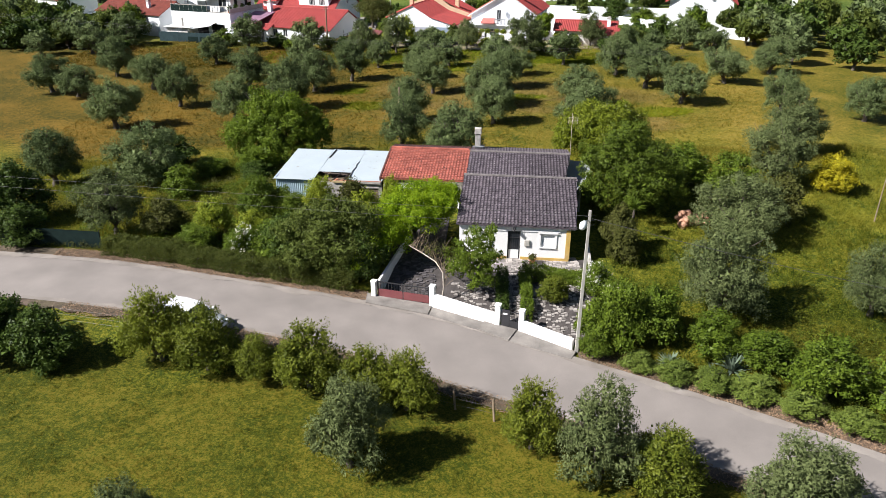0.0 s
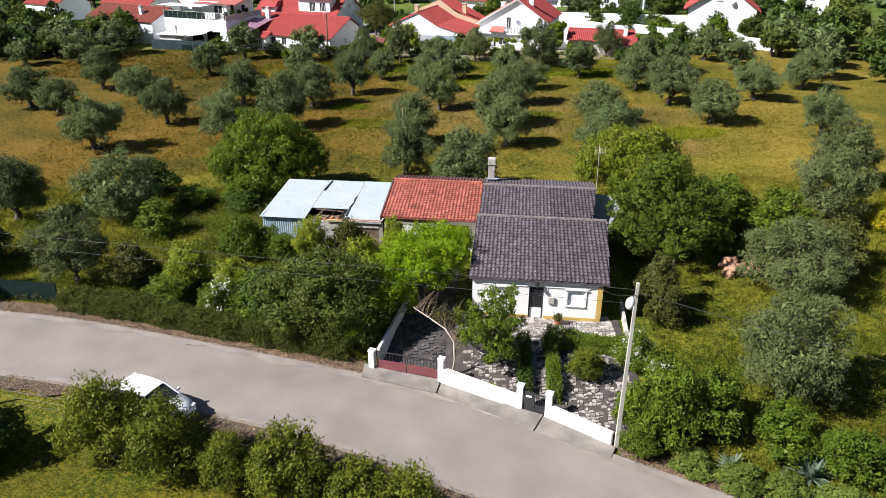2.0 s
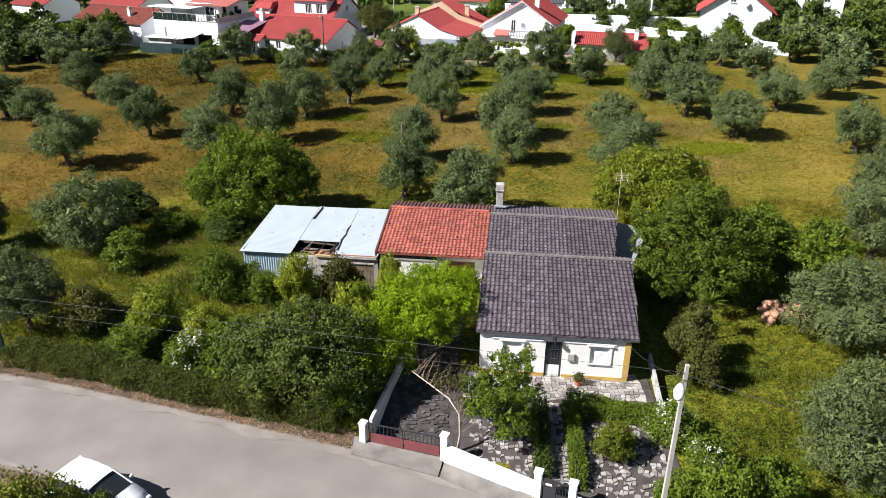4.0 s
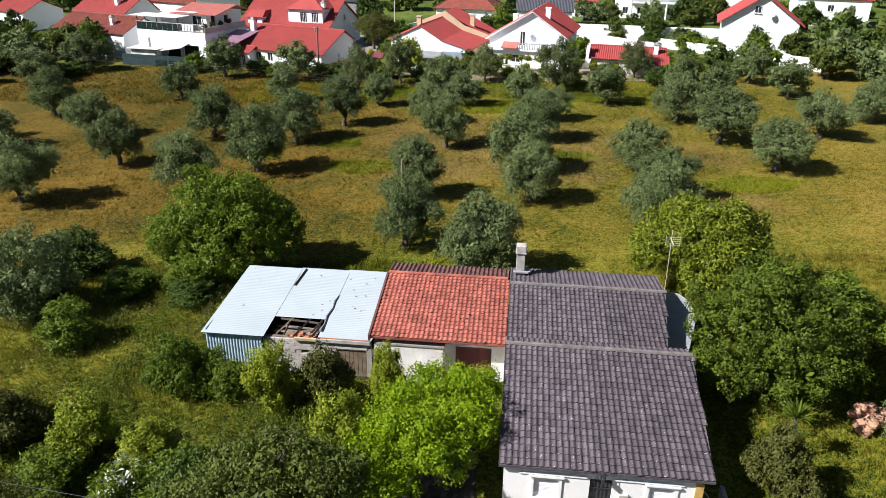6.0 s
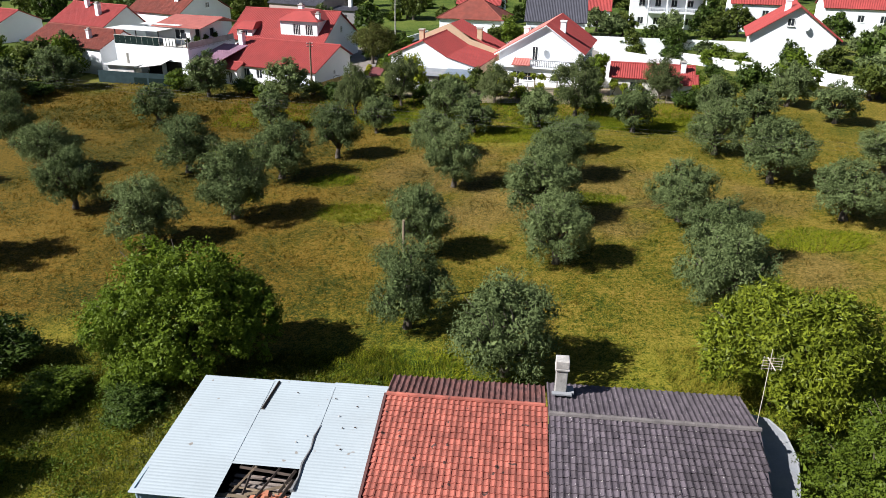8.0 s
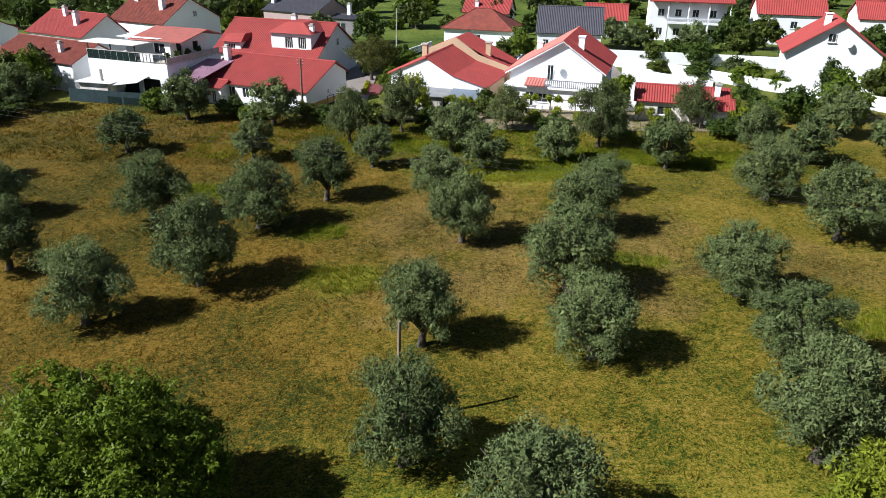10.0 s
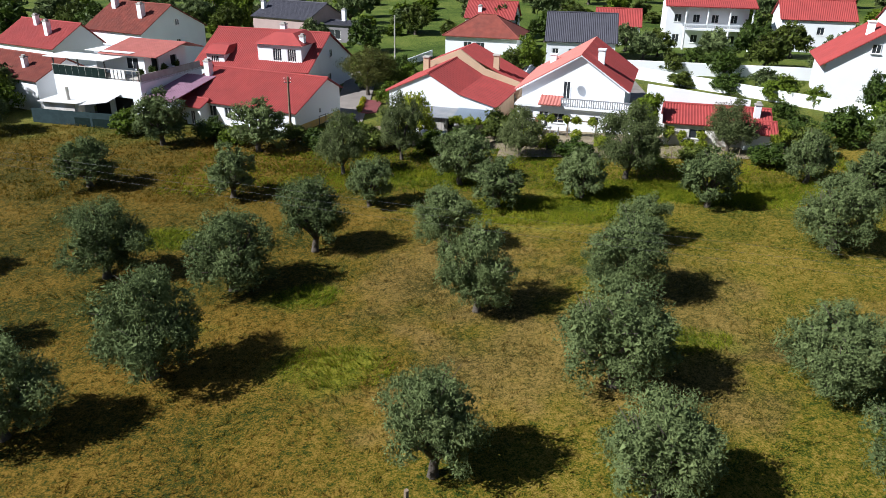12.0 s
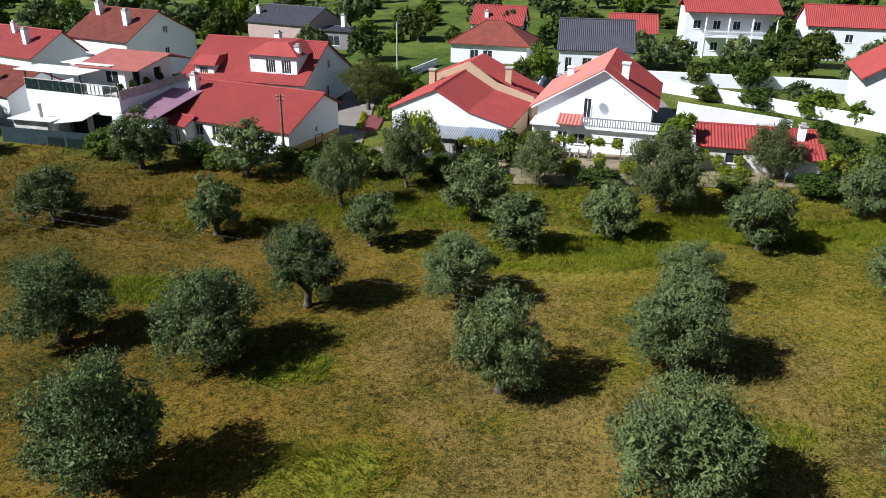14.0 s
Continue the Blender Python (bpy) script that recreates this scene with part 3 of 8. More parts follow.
def crown_quads(rng, lobes, n, length, width, clump=0.34, per=60, up=0.2, inside=0.1):
    """Leaves in tight clumps over the outer skin of a set of lobes (x, y, z, radius, flatness), with coarser leaves
    added in their heart to block light.
    """
    lobes = np.array(lumps(rng, lobes), float)
    k = max(1, n // per)
    m = k * 5
    pick = rng.choice(len(lobes), m, p=lobes[:, 3] ** 2 / np.sum(lobes[:, 3] ** 2))
    d = rng.normal(size=(m, 3))
    d /= np.linalg.norm(d, axis=1, keepdims=True)
    r = np.where(rng.random(m) < inside, rng.uniform(0.6, 0.9, m), rng.uniform(0.88, 1.06, m))
    r = np.where(rng.random(m) < 0.08, r * rng.uniform(1.05, 1.2, m), r)
    off = d * (r * lobes[pick, 3])[:, None]
    off[:, 2] *= lobes[pick, 4]
    c = lobes[pick, :3] + off
    gap = c[:, None, :] - lobes[None, :, :3]          # how deep each clump lies in the other lobes
    gap[:, :, 2] /= lobes[None, :, 4]
    deep = np.min(np.linalg.norm(gap, axis=2) / lobes[None, :, 3], axis=1)
    good = np.flatnonzero(((deep > 0.84) | (rng.random(m) < inside)) & ((d[:, 2] > -0.55) | (rng.random(m) < 0.35)))[:k]
    if len(good) < k:
        good = np.concatenate([good, rng.choice(m, k - len(good), replace=False)])
    c, d = c[good], d[good]
    size = rng.uniform(0.6, 1.35, k)
    who = np.repeat(np.arange(k), per)
    q = rng.normal(size=(k * per, 3))
    q /= np.linalg.norm(q, axis=1, keepdims=True)
    q += d[who] * 0.35
    p = c[who] + q * (clump * size[who] * rng.uniform(0.35, 1.0, k * per) ** 0.6)[:, None]
    p[:, 2] = np.maximum(p[:, 2], 0.05)
    face = d[who] * 0.35 + q * 0.8 + np.array([0, 0, 0.2])
    direction = q * 0.7 + d[who] * 0.3 + rng.normal(size=(k * per, 3)) * 0.6 + np.array([0, 0, up])
    skin = leaf_quads(rng, p, direction, length, width, face, 0.4)
    # oversized inner leaves, added to keep light out of the crown
    h = n // 11
    own = rng.choice(len(lobes), h, p=lobes[:, 3] ** 3 / np.sum(lobes[:, 3] ** 3))
    v = rng.normal(size=(h, 3))
    v /= np.linalg.norm(v, axis=1, keepdims=True)
    o = v * (lobes[own, 3] * rng.uniform(0.3, 0.86, h))[:, None]
    o[:, 2] *= lobes[own, 4]
    b = lobes[own, :3] + o
    b[:, 2] = np.maximum(b[:, 2], 0.1)
    heart = leaf_quads(rng, b, rng.normal(size=(h, 3)), length * 1.9, width * 3.0, v, 0.5)
    return np.concatenate([skin, heart])


def limbs(rng, lobes, trunk_h, r0, lean=0.25, base=(0, 0)):
    """A forked trunk whose limbs reach into the lobes."""
    s = Solid()
    fork = Vector((base[0] + rng.uniform(-lean, lean), base[1] + rng.uniform(-lean, lean), trunk_h))
    mid = Vector((base[0] + rng.uniform(-0.1, 0.1), base[1] + rng.uniform(-0.1, 0.1), trunk_h * 0.5))
    s.tube([(base[0], base[1], -0.25), (base[0], base[1], 0.1), mid, fork], [r0 * 1.7, r0 * 1.25, r0, r0 * 0.9], 7)
    for x, y, z, r, flat in lobes:
        end = Vector((x, y, z + 0.3 * r))
        knee = fork.lerp(end, 0.5) + Vector((rng.uniform(-0.25, 0.25), rng.uniform(-0.25, 0.25), 0.15))
        s.tube([fork - Vector((0, 0, 0.15)), knee, end], [r0 * 0.62, r0 * 0.38, r0 * 0.1], 5)
        for _ in range(3):
            tip = end + Vector((rng.uniform(-1, 1), rng.uniform(-1, 1), rng.uniform(-0.3, 1))) * r * 0.8
            s.tube([knee.lerp(end, rng.uniform(0.2, 0.9)), tip], [r0 * 0.2, r0 * 0.05], 3)
    return s


def tree_kind(name, seed, lobes, n, length, width, leaf, trunk_h, r0, label, category, clump=0.34, up=0.2, inside=0.1, per=60):
    rng = np.random.default_rng(seed)
    root = empty(name, pose(0, -400 - seed, 0), label, category)
    child("trunk", limbs(rng, lobes, trunk_h, r0).mesh("trunk", mat_bark, True), root)
    child("crown", quads_of("crown", crown_quads(rng, lobes, n, length, width, clump, per, up, inside), leaf), root)
    return root


def olive_lobes(seed, count=6, spread=1.66, r=1.24, z=3.1):
    rng = np.random.default_rng(seed)
    out = [(rng.uniform(-0.3, 0.3), rng.uniform(-0.3, 0.3), z + 0.85, r, 0.95)]
    a0 = rng.uniform(0, 6.28)
    for i in range(count):
        a = a0 + 6.28 * i / count + rng.uniform(-0.3, 0.3)
        q = spread * rng.uniform(0.75, 1.15)
        out.append((q * math.cos(a), q * math.sin(a), z + rng.uniform(-0.9, 0.5), r * rng.uniform(0.6, 0.95), rng.uniform(0.8, 1.1)))
    for i in range(5):
        a = a0 + 1.26 * i + rng.uniform(-0.2, 0.2)
        q = rng.uniform(1.2, 1.75)
        out.append((q * math.cos(a), q * math.sin(a), z - rng.uniform(1.1, 1.65), r * rng.uniform(0.6, 0.8), 0.9))
    return out


def bush_lobes(seed, count=7, spread=0.85, r=0.85, z=1.5, low=0.5):
    rng = np.random.default_rng(seed)
    out = [(0, 0, z + 0.35, r, 1.1)]
    for i in range(count):
        a = 6.28 * i / count + rng.uniform(-0.4, 0.4)
        q = spread * rng.uniform(0.6, 1.1)
        out.append((q * math.cos(a), q * math.sin(a), rng.uniform(low + 0.2, z), r * rng.uniform(0.55, 0.85), rng.uniform(0.9, 1.3)))
    return out


OLIVES = [tree_kind("olive_tree", 10 + i, olive_lobes(10 + i, 6 + i % 3), 19000, 0.15, 0.07, leaf_olive, 1.0, 0.24,
                    "grey-green olive tree with a short forked trunk, standing in grass", "olive tree", clump=0.33) for i in range(5)]
BACK_OLIVES = [tree_kind("olive_tree", 20 + i, olive_lobes(20 + i, 5 + i % 3), 8000, 0.22, 0.115, leaf_olive, 1.0, 0.24,
                         "grey-green olive tree with a short forked trunk, standing in grass", "olive tree") for i in range(3)]
GREY = [tree_kind("olive_tree", 30 + i, olive_lobes(30 + i, 6, 1.6, 1.35, 3.3), 18000, 0.15, 0.07, leaf_greyolive, 0.9, 0.2,
                  "silvery unpruned olive tree with thin outer twigs", "olive tree", inside=0.2) for i in range(2)]


placed = set()


def scatter(kinds, rows, nominal_w, nominal_h, group, label=""):
    """Places trees (x, y, width, height), turning through the kinds."""
    for i, (x, y, w, h) in enumerate(rows):
        turn = (x * 37.7 + y * 91.3) % 360
        size = Matrix.Diagonal((w / nominal_w, w / nominal_w, h / nominal_h, 1))
        first = kinds[i % len(kinds)]
        if first.name in placed:
            ob = copy_thing(first, on(x, y, 0, turn) @ size @ Matrix.Diagonal([1 / c for c in first.scale] + [1]))
        else:
            ob = first
            ob.matrix_basis = on(x, y, 0, turn) @ size
            placed.add(ob.name)
        tagged(ob, label=label, group=group)


# rows of the grove, from the lane towards the village
GROVE_A = [(-25.3, 58.6, 6.6, 5.9), (-33.4, 58.3, 5.6, 5.5), (1.0, 63.7, 6.2, 6.0), (-4.2, 68.5, 5.2, 5.7), (13.5, 68.8, 6.0, 6.2), (15.6, 76.5, 5.5, 4.9), (-3.9, 78.2, 5.1, 5.8), (5.2, 76.8, 5.5, 5.4),
           (-24.0, 80.8, 6.0, 5.5), (-32.6, 87.8, 5.5, 5.6), (-36.2, 77.5, 6.8, 6.0), (15.3, 84.0, 5.8, 5.1), (5.0, 84.7, 6.8, 6.3), (-18.9, 85.8, 6.6, 6.6), (27.4, 83.7, 6.3, 5.0), (36.5, 77.7, 5.2, 5.4)]
GROVE_B = [(-1.7, 92.6, 5.3, 6.0), (7.5, 94.3, 6.2, 5.9), (-17.4, 95.7, 6.8, 5.9), (-26.6, 97.6, 6.5, 5.8), (25.4, 92.5, 7.0, 6.0), (35.8, 93.8, 6.2, 5.2), (-39.5, 97.4, 6.6, 5.1), (-47.4, 92.5, 6.0, 4.4), (-52.0, 95.0, 6.5, 5.3),
           (-3.8, 102.0, 5.4, 5.1), (10.4, 102.4, 4.3, 4.0), (-13.2, 101.8, 5.6, 6.2), (23.4, 101.0, 6.2, 5.8), (-47.8, 105.6, 6.2, 6.0), (44.0, 74.8, 5.3, 5.0), (44, 100, 6.0, 5.2)]
GROVE_C = [(0.4, 110.1, 5.7, 4.5), (7.5, 111.9, 5.0, 4.6), (-10.3, 110.9, 4.3, 4.6), (-22.5, 113.4, 5.5, 5.0), (-36.3, 115.9, 6.0, 4.8), (17.4, 109.6, 5.4, 5.4), (30.7, 110.4, 6.0, 4.7), (27.6, 115.0, 4.8, 5.0),
           (-2.7, 115.9, 6.0, 5.6), (-34.7, 129.5, 6.8, 6.2), (-23.8, 127.5, 6.8, 5.9), (-59.7, 124.1, 6.3, 5.1), (-67.3, 122.1, 6.4, 4.2), (-57.1, 133.0, 8.0, 6.0), (40, 112, 6.0, 5.0), (38, 120, 6.5, 5.5)]
GREY_ROWS = [(-13.7, 119.3, 5.0, 5.6), (12.3, 117.0, 6.4, 6.2), (3.3, 124.0, 4.8, 4.7), (-8.5, 123.9, 4.8, 6.0), (24.0, 124.5, 5.2, 5.0), (-23.2, 46.8, 4.8, 4.4),
             (31.3, 63.4, 5.8, 5.2), (26.8, 56.0, 5.6, 5.2)]
LOW_OLIVES = [(-3.7, 23.7, 3.9, 4.2), (6.7, 23.0, 3.6, 4.5), (13.7, 20.3, 4.4, 4.0), (-11.5, 19.6, 3.0, 2.6)]
for rows in (GROVE_A, GROVE_B, GROVE_C):
    scatter(BACK_OLIVES if rows is GROVE_C else OLIVES, rows, 6.0, 5.5, "olive grove")
scatter(GREY, GREY_ROWS, 5.8, 5.1, "unpruned olives")


def bush_kinds(name, leaf, seed, label, n=8000, length=0.12, width=0.08, count=2, lobes=bush_lobes, **more):
    return [tree_kind(name, seed + i, lobes(seed + i), n, length, width, leaf, 0.5, 0.09, label, "bush", **{"clump": 0.24, "per": 45, **more}) for i in range(count)]


GREYBUSH = bush_kinds("olive_bush", leaf_greyolive, 40, "bushy silver-green olive, leafy down to the grass", n=15000, length=0.085, width=0.042, clump=0.17)
SLOPE = [tree_kind("olive_tree", 36 + i, olive_lobes(36 + i, 7, 1.75, 1.3, 2.75), 24000, 0.12, 0.056, leaf_greyolive, 0.8, 0.2, "bushy silver-green olive on the grassy slope", "olive tree", clump=0.28) for i in range(2)]
scatter(SLOPE, [(15.9, 36.0, 6.0, 5.4), (20.6, 46.5, 6.8, 5.0), (24.6, 36.0, 4.2, 4.4)], 5.8, 4.8, "unpruned olives")
scatter(GREYBUSH, LOW_OLIVES, 2.9, 2.7, "unpruned olives")
LAUREL = bush_kinds("laurel_bush", leaf_laurel, 50, "yellow-green laurel bush with upright shoots at the lane's edge", length=0.125, width=0.055, up=0.55)
DARKBUSH = bush_kinds("dark_bush", leaf_dark, 60, "dense dark green bush in the garden")
MIDBUSH = bush_kinds("green_bush", leaf_mid, 70, "loose mid-green bush in tall grass")
LIMEBUSH = bush_kinds("yellow_green_bush", leaf_lime, 80, "rounded yellow-green bush in the overgrown garden")
BROWNBUSH = bush_kinds("brownish_bush", leaf_brown, 90, "thin brownish bush in the overgrown garden", n=9000)
IVYBUSH = bush_kinds("ivy_clump", leaf_ivy, 100, "pale-leaved ivy clump on the bank", n=8000, length=0.11, width=0.095)
scatter(LAUREL, [(-14.6, 31.7, 3.7, 3.9), (-11.9, 30.9, 3.5, 3.4), (-9.2, 30.3, 2.5, 2.3), (-6.4, 29.4, 3.6, 3.3), (-7.4, 29.9, 2.0, 2.2), (-3.4, 28.0, 3.1, 2.9), (-1.5, 27.6, 2.9, 3.1), (4.1, 24.9, 2.9, 3.2), (9.3, 22.4, 3.6, 2.8)], 2.9, 2.7, "laurels along the lane")
scatter(DARKBUSH, [(-20.5, 31.4, 3.6, 3.0), (-23.5, 32.5, 4.0, 3.4), (-10.2, 42.4, 3.6, 3.0), (-4.8, 40.6, 3.0, 3.0), 
                   (-25.2, 64.8, 4.4, 2.8), (-26.5, 61.0, 4.6, 1.8), (-16.6, 60.6, 3.4, 1.3), (-31.5, 48.8, 5.0, 4.4), (-29.0, 45.0, 3.8, 2.6), (-33.5, 46.5, 4.0, 2.6)], 2.9, 2.7, "garden shrubs")
scatter(MIDBUSH, [(9.5, 33.0, 3.2, 3.9), (8.15, 32.3, 1.7, 1.6), (8.4, 34.4, 2.0, 1.9), (11.6, 33.6, 3.4, 2.8), (14.4, 32.4, 3.2, 1.9), (18.6, 28.6, 4.0, 2.8), (21.5, 27.2, 4.0, 2.8), (16.6, 30.8, 3.0, 1.8), (-11.0, 43.0, 3.5, 2.6), (-13.8, 50.9, 2.6, 3.0), (-21.5, 55.5, 3.4, 2.4), (19.5, 56.0, 4.6, 3.6), (22.5, 53.5, 4.5, 3.6), (-20.9, 61.6, 3.6, 1.5), (-17.4, 62.6, 3.4, 1.7), (-16.5, 44.0, 3.0, 1.8), (-12.4, 51.2, 2.6, 2.0), (-11.2, 50.6, 2.2, 1.8), (-14.6, 52.0, 2.8, 1.8)], 2.9, 2.7, "garden shrubs")
scatter(LIMEBUSH, [(-5.3, 45.4, 3.2, 3.6), (-16.0, 46.1, 2.9, 3.0), (-13.0, 45.0, 2.6, 2.4), (-9.2, 49.8, 2.7, 3.3), (-3.8, 49.9, 1.8, 3.2)], 2.9, 2.7, "garden shrubs")
YELLOWBUSH = bush_kinds("flowering_bush", leaf_yellow, 110, "bush covered in yellow flowers", count=1)
scatter(YELLOWBUSH, [(31.2, 55.0, 3.4, 3.0)], 2.9, 2.7, "garden shrubs")
scatter(BROWNBUSH, [(-6.7, 49.8, 2.5, 3.3), (-19.5, 46.5, 3.0, 2.6), (25.0, 50.0, 4.0, 3.4), (12.0, 44.6, 2.6, 3.0), (11.8, 42.4, 2.0, 2.6)], 2.9, 2.7, "garden shrubs")
scatter(IVYBUSH, [(12.0, 30.4, 2.0, 1.0), (13.6, 29.8, 2.2, 1.0), (15.4, 28.9, 2.4, 1.1), (17.2, 27.8, 2.4, 1.2), (10.4, 31.4, 1.8, 0.9), (19.2, 26.4, 2.2, 1.1)], 2.9, 2.7, "ivy on the bank")


def big_tree(name, seed, lobes, n, length, width, leaf, x, y, trunk_h, r0, label, category, **more):
    t = tree_kind(name, seed, lobes, n, length, width, leaf, trunk_h, r0, label, category, **more)
    t.matrix_basis = on(x, y)
    return t


big_tree("walnut_tree", 201, [(-1.4, 0, 4.0, 2.5, 1.0), (1.6, 0.3, 3.8, 2.5, 1.0), (0, 0.5, 4.9, 2.2, 0.9), (-3.0, -0.6, 2.6, 1.8, 1.0), (3.1, 0, 2.6, 1.8, 1.0), (0, -1.8, 2.6, 2.2, 1.0), (-1.8, -1.6, 1.6, 1.6, 1.0)], 40000, 0.16, 0.11, leaf_walnut,
         -15.3, 64.8, 1.6, 0.3, "broad rounded fruit tree with fresh green leaves", "tree")
evergreen = big_tree("evergreen_tree", 202, [(0, 0, 5.6, 2.6, 1.0), (-1.9, 0.4, 4.2, 2.4, 1.0), (1.9, 0, 4.0, 2.5, 1.0), (0.4, -1.8, 3.4, 2.4, 1.0), (2.6, -0.8, 2.2, 2.0, 1.0), (-2.2, -1.0, 2.2, 1.8, 1.0), (0.2, 1.6, 4.8, 2.2, 1.0)], 46000, 0.14, 0.095, leaf_ever,
         13.8, 51.4, 1.8, 0.32, "large dense dark green evergreen tree beside the cottage", "tree")
evergreen.matrix_basis = evergreen.matrix_basis @ Matrix.Diagonal((0.86, 0.86, 0.82, 1))
big_tree("loquat_tree", 203, [(0, 0, 4.0, 2.4, 0.8), (-2.0, 0, 3.3, 1.9, 0.9), (2.1, 0, 3.3, 2.0, 0.9), (0.3, -1.9, 2.8, 2.0, 0.9), (0, 1.8, 3.2, 2.0, 0.9)], 30000, 0.24, 0.105, leaf_loquat,
         13.4, 61.0, 1.4, 0.25, "loquat tree with big glossy leaves in rosettes", "tree", clump=0.32, per=18)
big_tree("golden_ash", 204, [(0.6, 2.3, 2.9, 1.7, 0.7), (1.4, 0.9, 2.9, 1.5, 0.7), (-0.9, 0.6, 2.6, 1.7, 0.7), (-2.0, -1.3, 2.1, 1.4, 0.8), (-2.6, -2.6, 1.9, 1.2, 0.8), (-2.9, -3.9, 1.5, 1.1, 0.8), (-1.4, -2.6, 2.1, 1.1, 0.8), (0.3, -0.4, 2.8, 1.4, 0.7), (1.7, 3.0, 2.8, 1.2, 0.6)], 46000, 0.115, 0.075, leaf_bright,
         -1.9, 44.4, 1.3, 0.14, "light green spreading tree over the drive", "tree", clump=0.3)
big_tree("holm_oak", 206, [(0, 0, 3.6, 1.6, 0.9), (-1.7, 0.2, 2.6, 1.5, 1.0), (1.6, 0, 2.8, 1.6, 1.0), (0.3, -1.1, 2.0, 1.6, 1.0), (-1.2, -0.9, 1.6, 1.3, 1.0), (1.8, -0.8, 1.5, 1.2, 1.0), (0.6, 1.0, 2.8, 1.4, 1.0)], 30000, 0.12, 0.085, leaf_oak,
         -7.0, 41.4, 0.9, 0.2, "wide dull green evergreen oak behind the hedge", "tree")
big_tree("lemon_tree", 205, [(0, 0, 2.5, 1.1, 1.1), (0.5, 0.4, 3.4, 0.9, 1.0), (-0.7, 0.2, 1.9, 1.0, 1.0), (0.3, -0.7, 1.6, 1.0, 1.0), (0.8, -0.2, 2.2, 0.9, 1.0)], 8500, 0.13, 0.07, leaf_mid,
         1.8, 38.6, 0.6, 0.08, "small leafy fruit tree in the front yard", "tree", clump=0.22, up=0.5)


big_tree("topiary_bush", 207, [(0, 0, 0.78, 0.78, 0.95), (0.1, 0.1, 0.7, 0.74, 0.9)], 7000, 0.085, 0.06, leaf_laurel, 6.6, 37.2, 0.3, 0.05, "clipped round bush in the front yard", "bush", clump=0.13, per=30)


def flowering(x, y, w, h, seed):
    """A loose bush with pale flowers over green leaves."""
    rng = np.random.default_rng(seed)
    lobes = [(a * w / 2.9, b * w / 2.9, c * h / 2.7, r * w / 2.9, f) for a, b, c, r, f in bush_lobes(seed)]
    root = empty("white_flowering_bush", on(x, y), "green bush with clusters of small white flowers", "bush")
    child("trunk", limbs(rng, lobes, 0.4, 0.06).mesh("trunk", mat_bark), root)
    child("crown", quads_of("crown", crown_quads(rng, lobes, 7000, 0.12, 0.075), leaf_mid), root)
    child("blossom", quads_of("blossom", crown_quads(rng, [(a, b, c + 0.08, r * 1.05, f) for a, b, c, r, f in lobes], 700, 0.1, 0.1, 0.2, 18, 0.2, 0.0), leaf_petal), root, kind="stuff")


def build_climber():
    """A pale twisted stem that arches over the drive, with thin twigs and few leaves."""
    rng = random.Random(12)
    root = empty("bare_climber", on(0.0, 37.9), "pale twisted climber arching over the drive, nearly bare", "climber")
    stem = [Vector(p) for p in ((0, 0, -0.2), (0.15, 0.1, 0.9), (0.1, 0.2, 1.9), (-0.35, 0.5, 2.5), (-1.2, 1.1, 2.8), (-2.0, 1.9, 2.9))]
    child("stem", Solid().tube(stem, [0.06, 0.05, 0.042, 0.036, 0.028, 0.012], 6).mesh("stem", mat_pole, True), root)
    twigs = Solid()
    for i in range(70):
        a = stem[1 + i % 4].lerp(stem[2 + i % 4], rng.random())
        b = a + Vector((rng.uniform(-0.5, 1.3), rng.uniform(-0.2, 1.6), rng.uniform(-0.3, 1.2)))
        twigs.tube([a, a.lerp(b, 0.5) + Vector((0, 0, 0.12)), b], [0.014, 0.01, 0.005], 3)
    child("brushwood", twigs.mesh("brushwood", mat_oldwood), root, kind="stuff")
    child("foliage", quads_of("foliage", crown_quads(np.random.default_rng(44), [(0.4, 0.9, 2.8, 0.7, 0.8), (-0.6, 1.0, 3.0, 0.55, 0.7), (0.9, 1.5, 2.4, 0.6, 1.0)], 900, 0.09, 0.06, 0.3, 20, 0.2, 0.4), leaf_brown), root, kind="stuff")


build_climber()
flowering(-13.0, 42.9, 2.6, 2.2, 601)
flowering(9.2, 38.4, 2.0, 1.7, 602)
flowering(10.2, 36.4, 1.8, 1.5, 603)


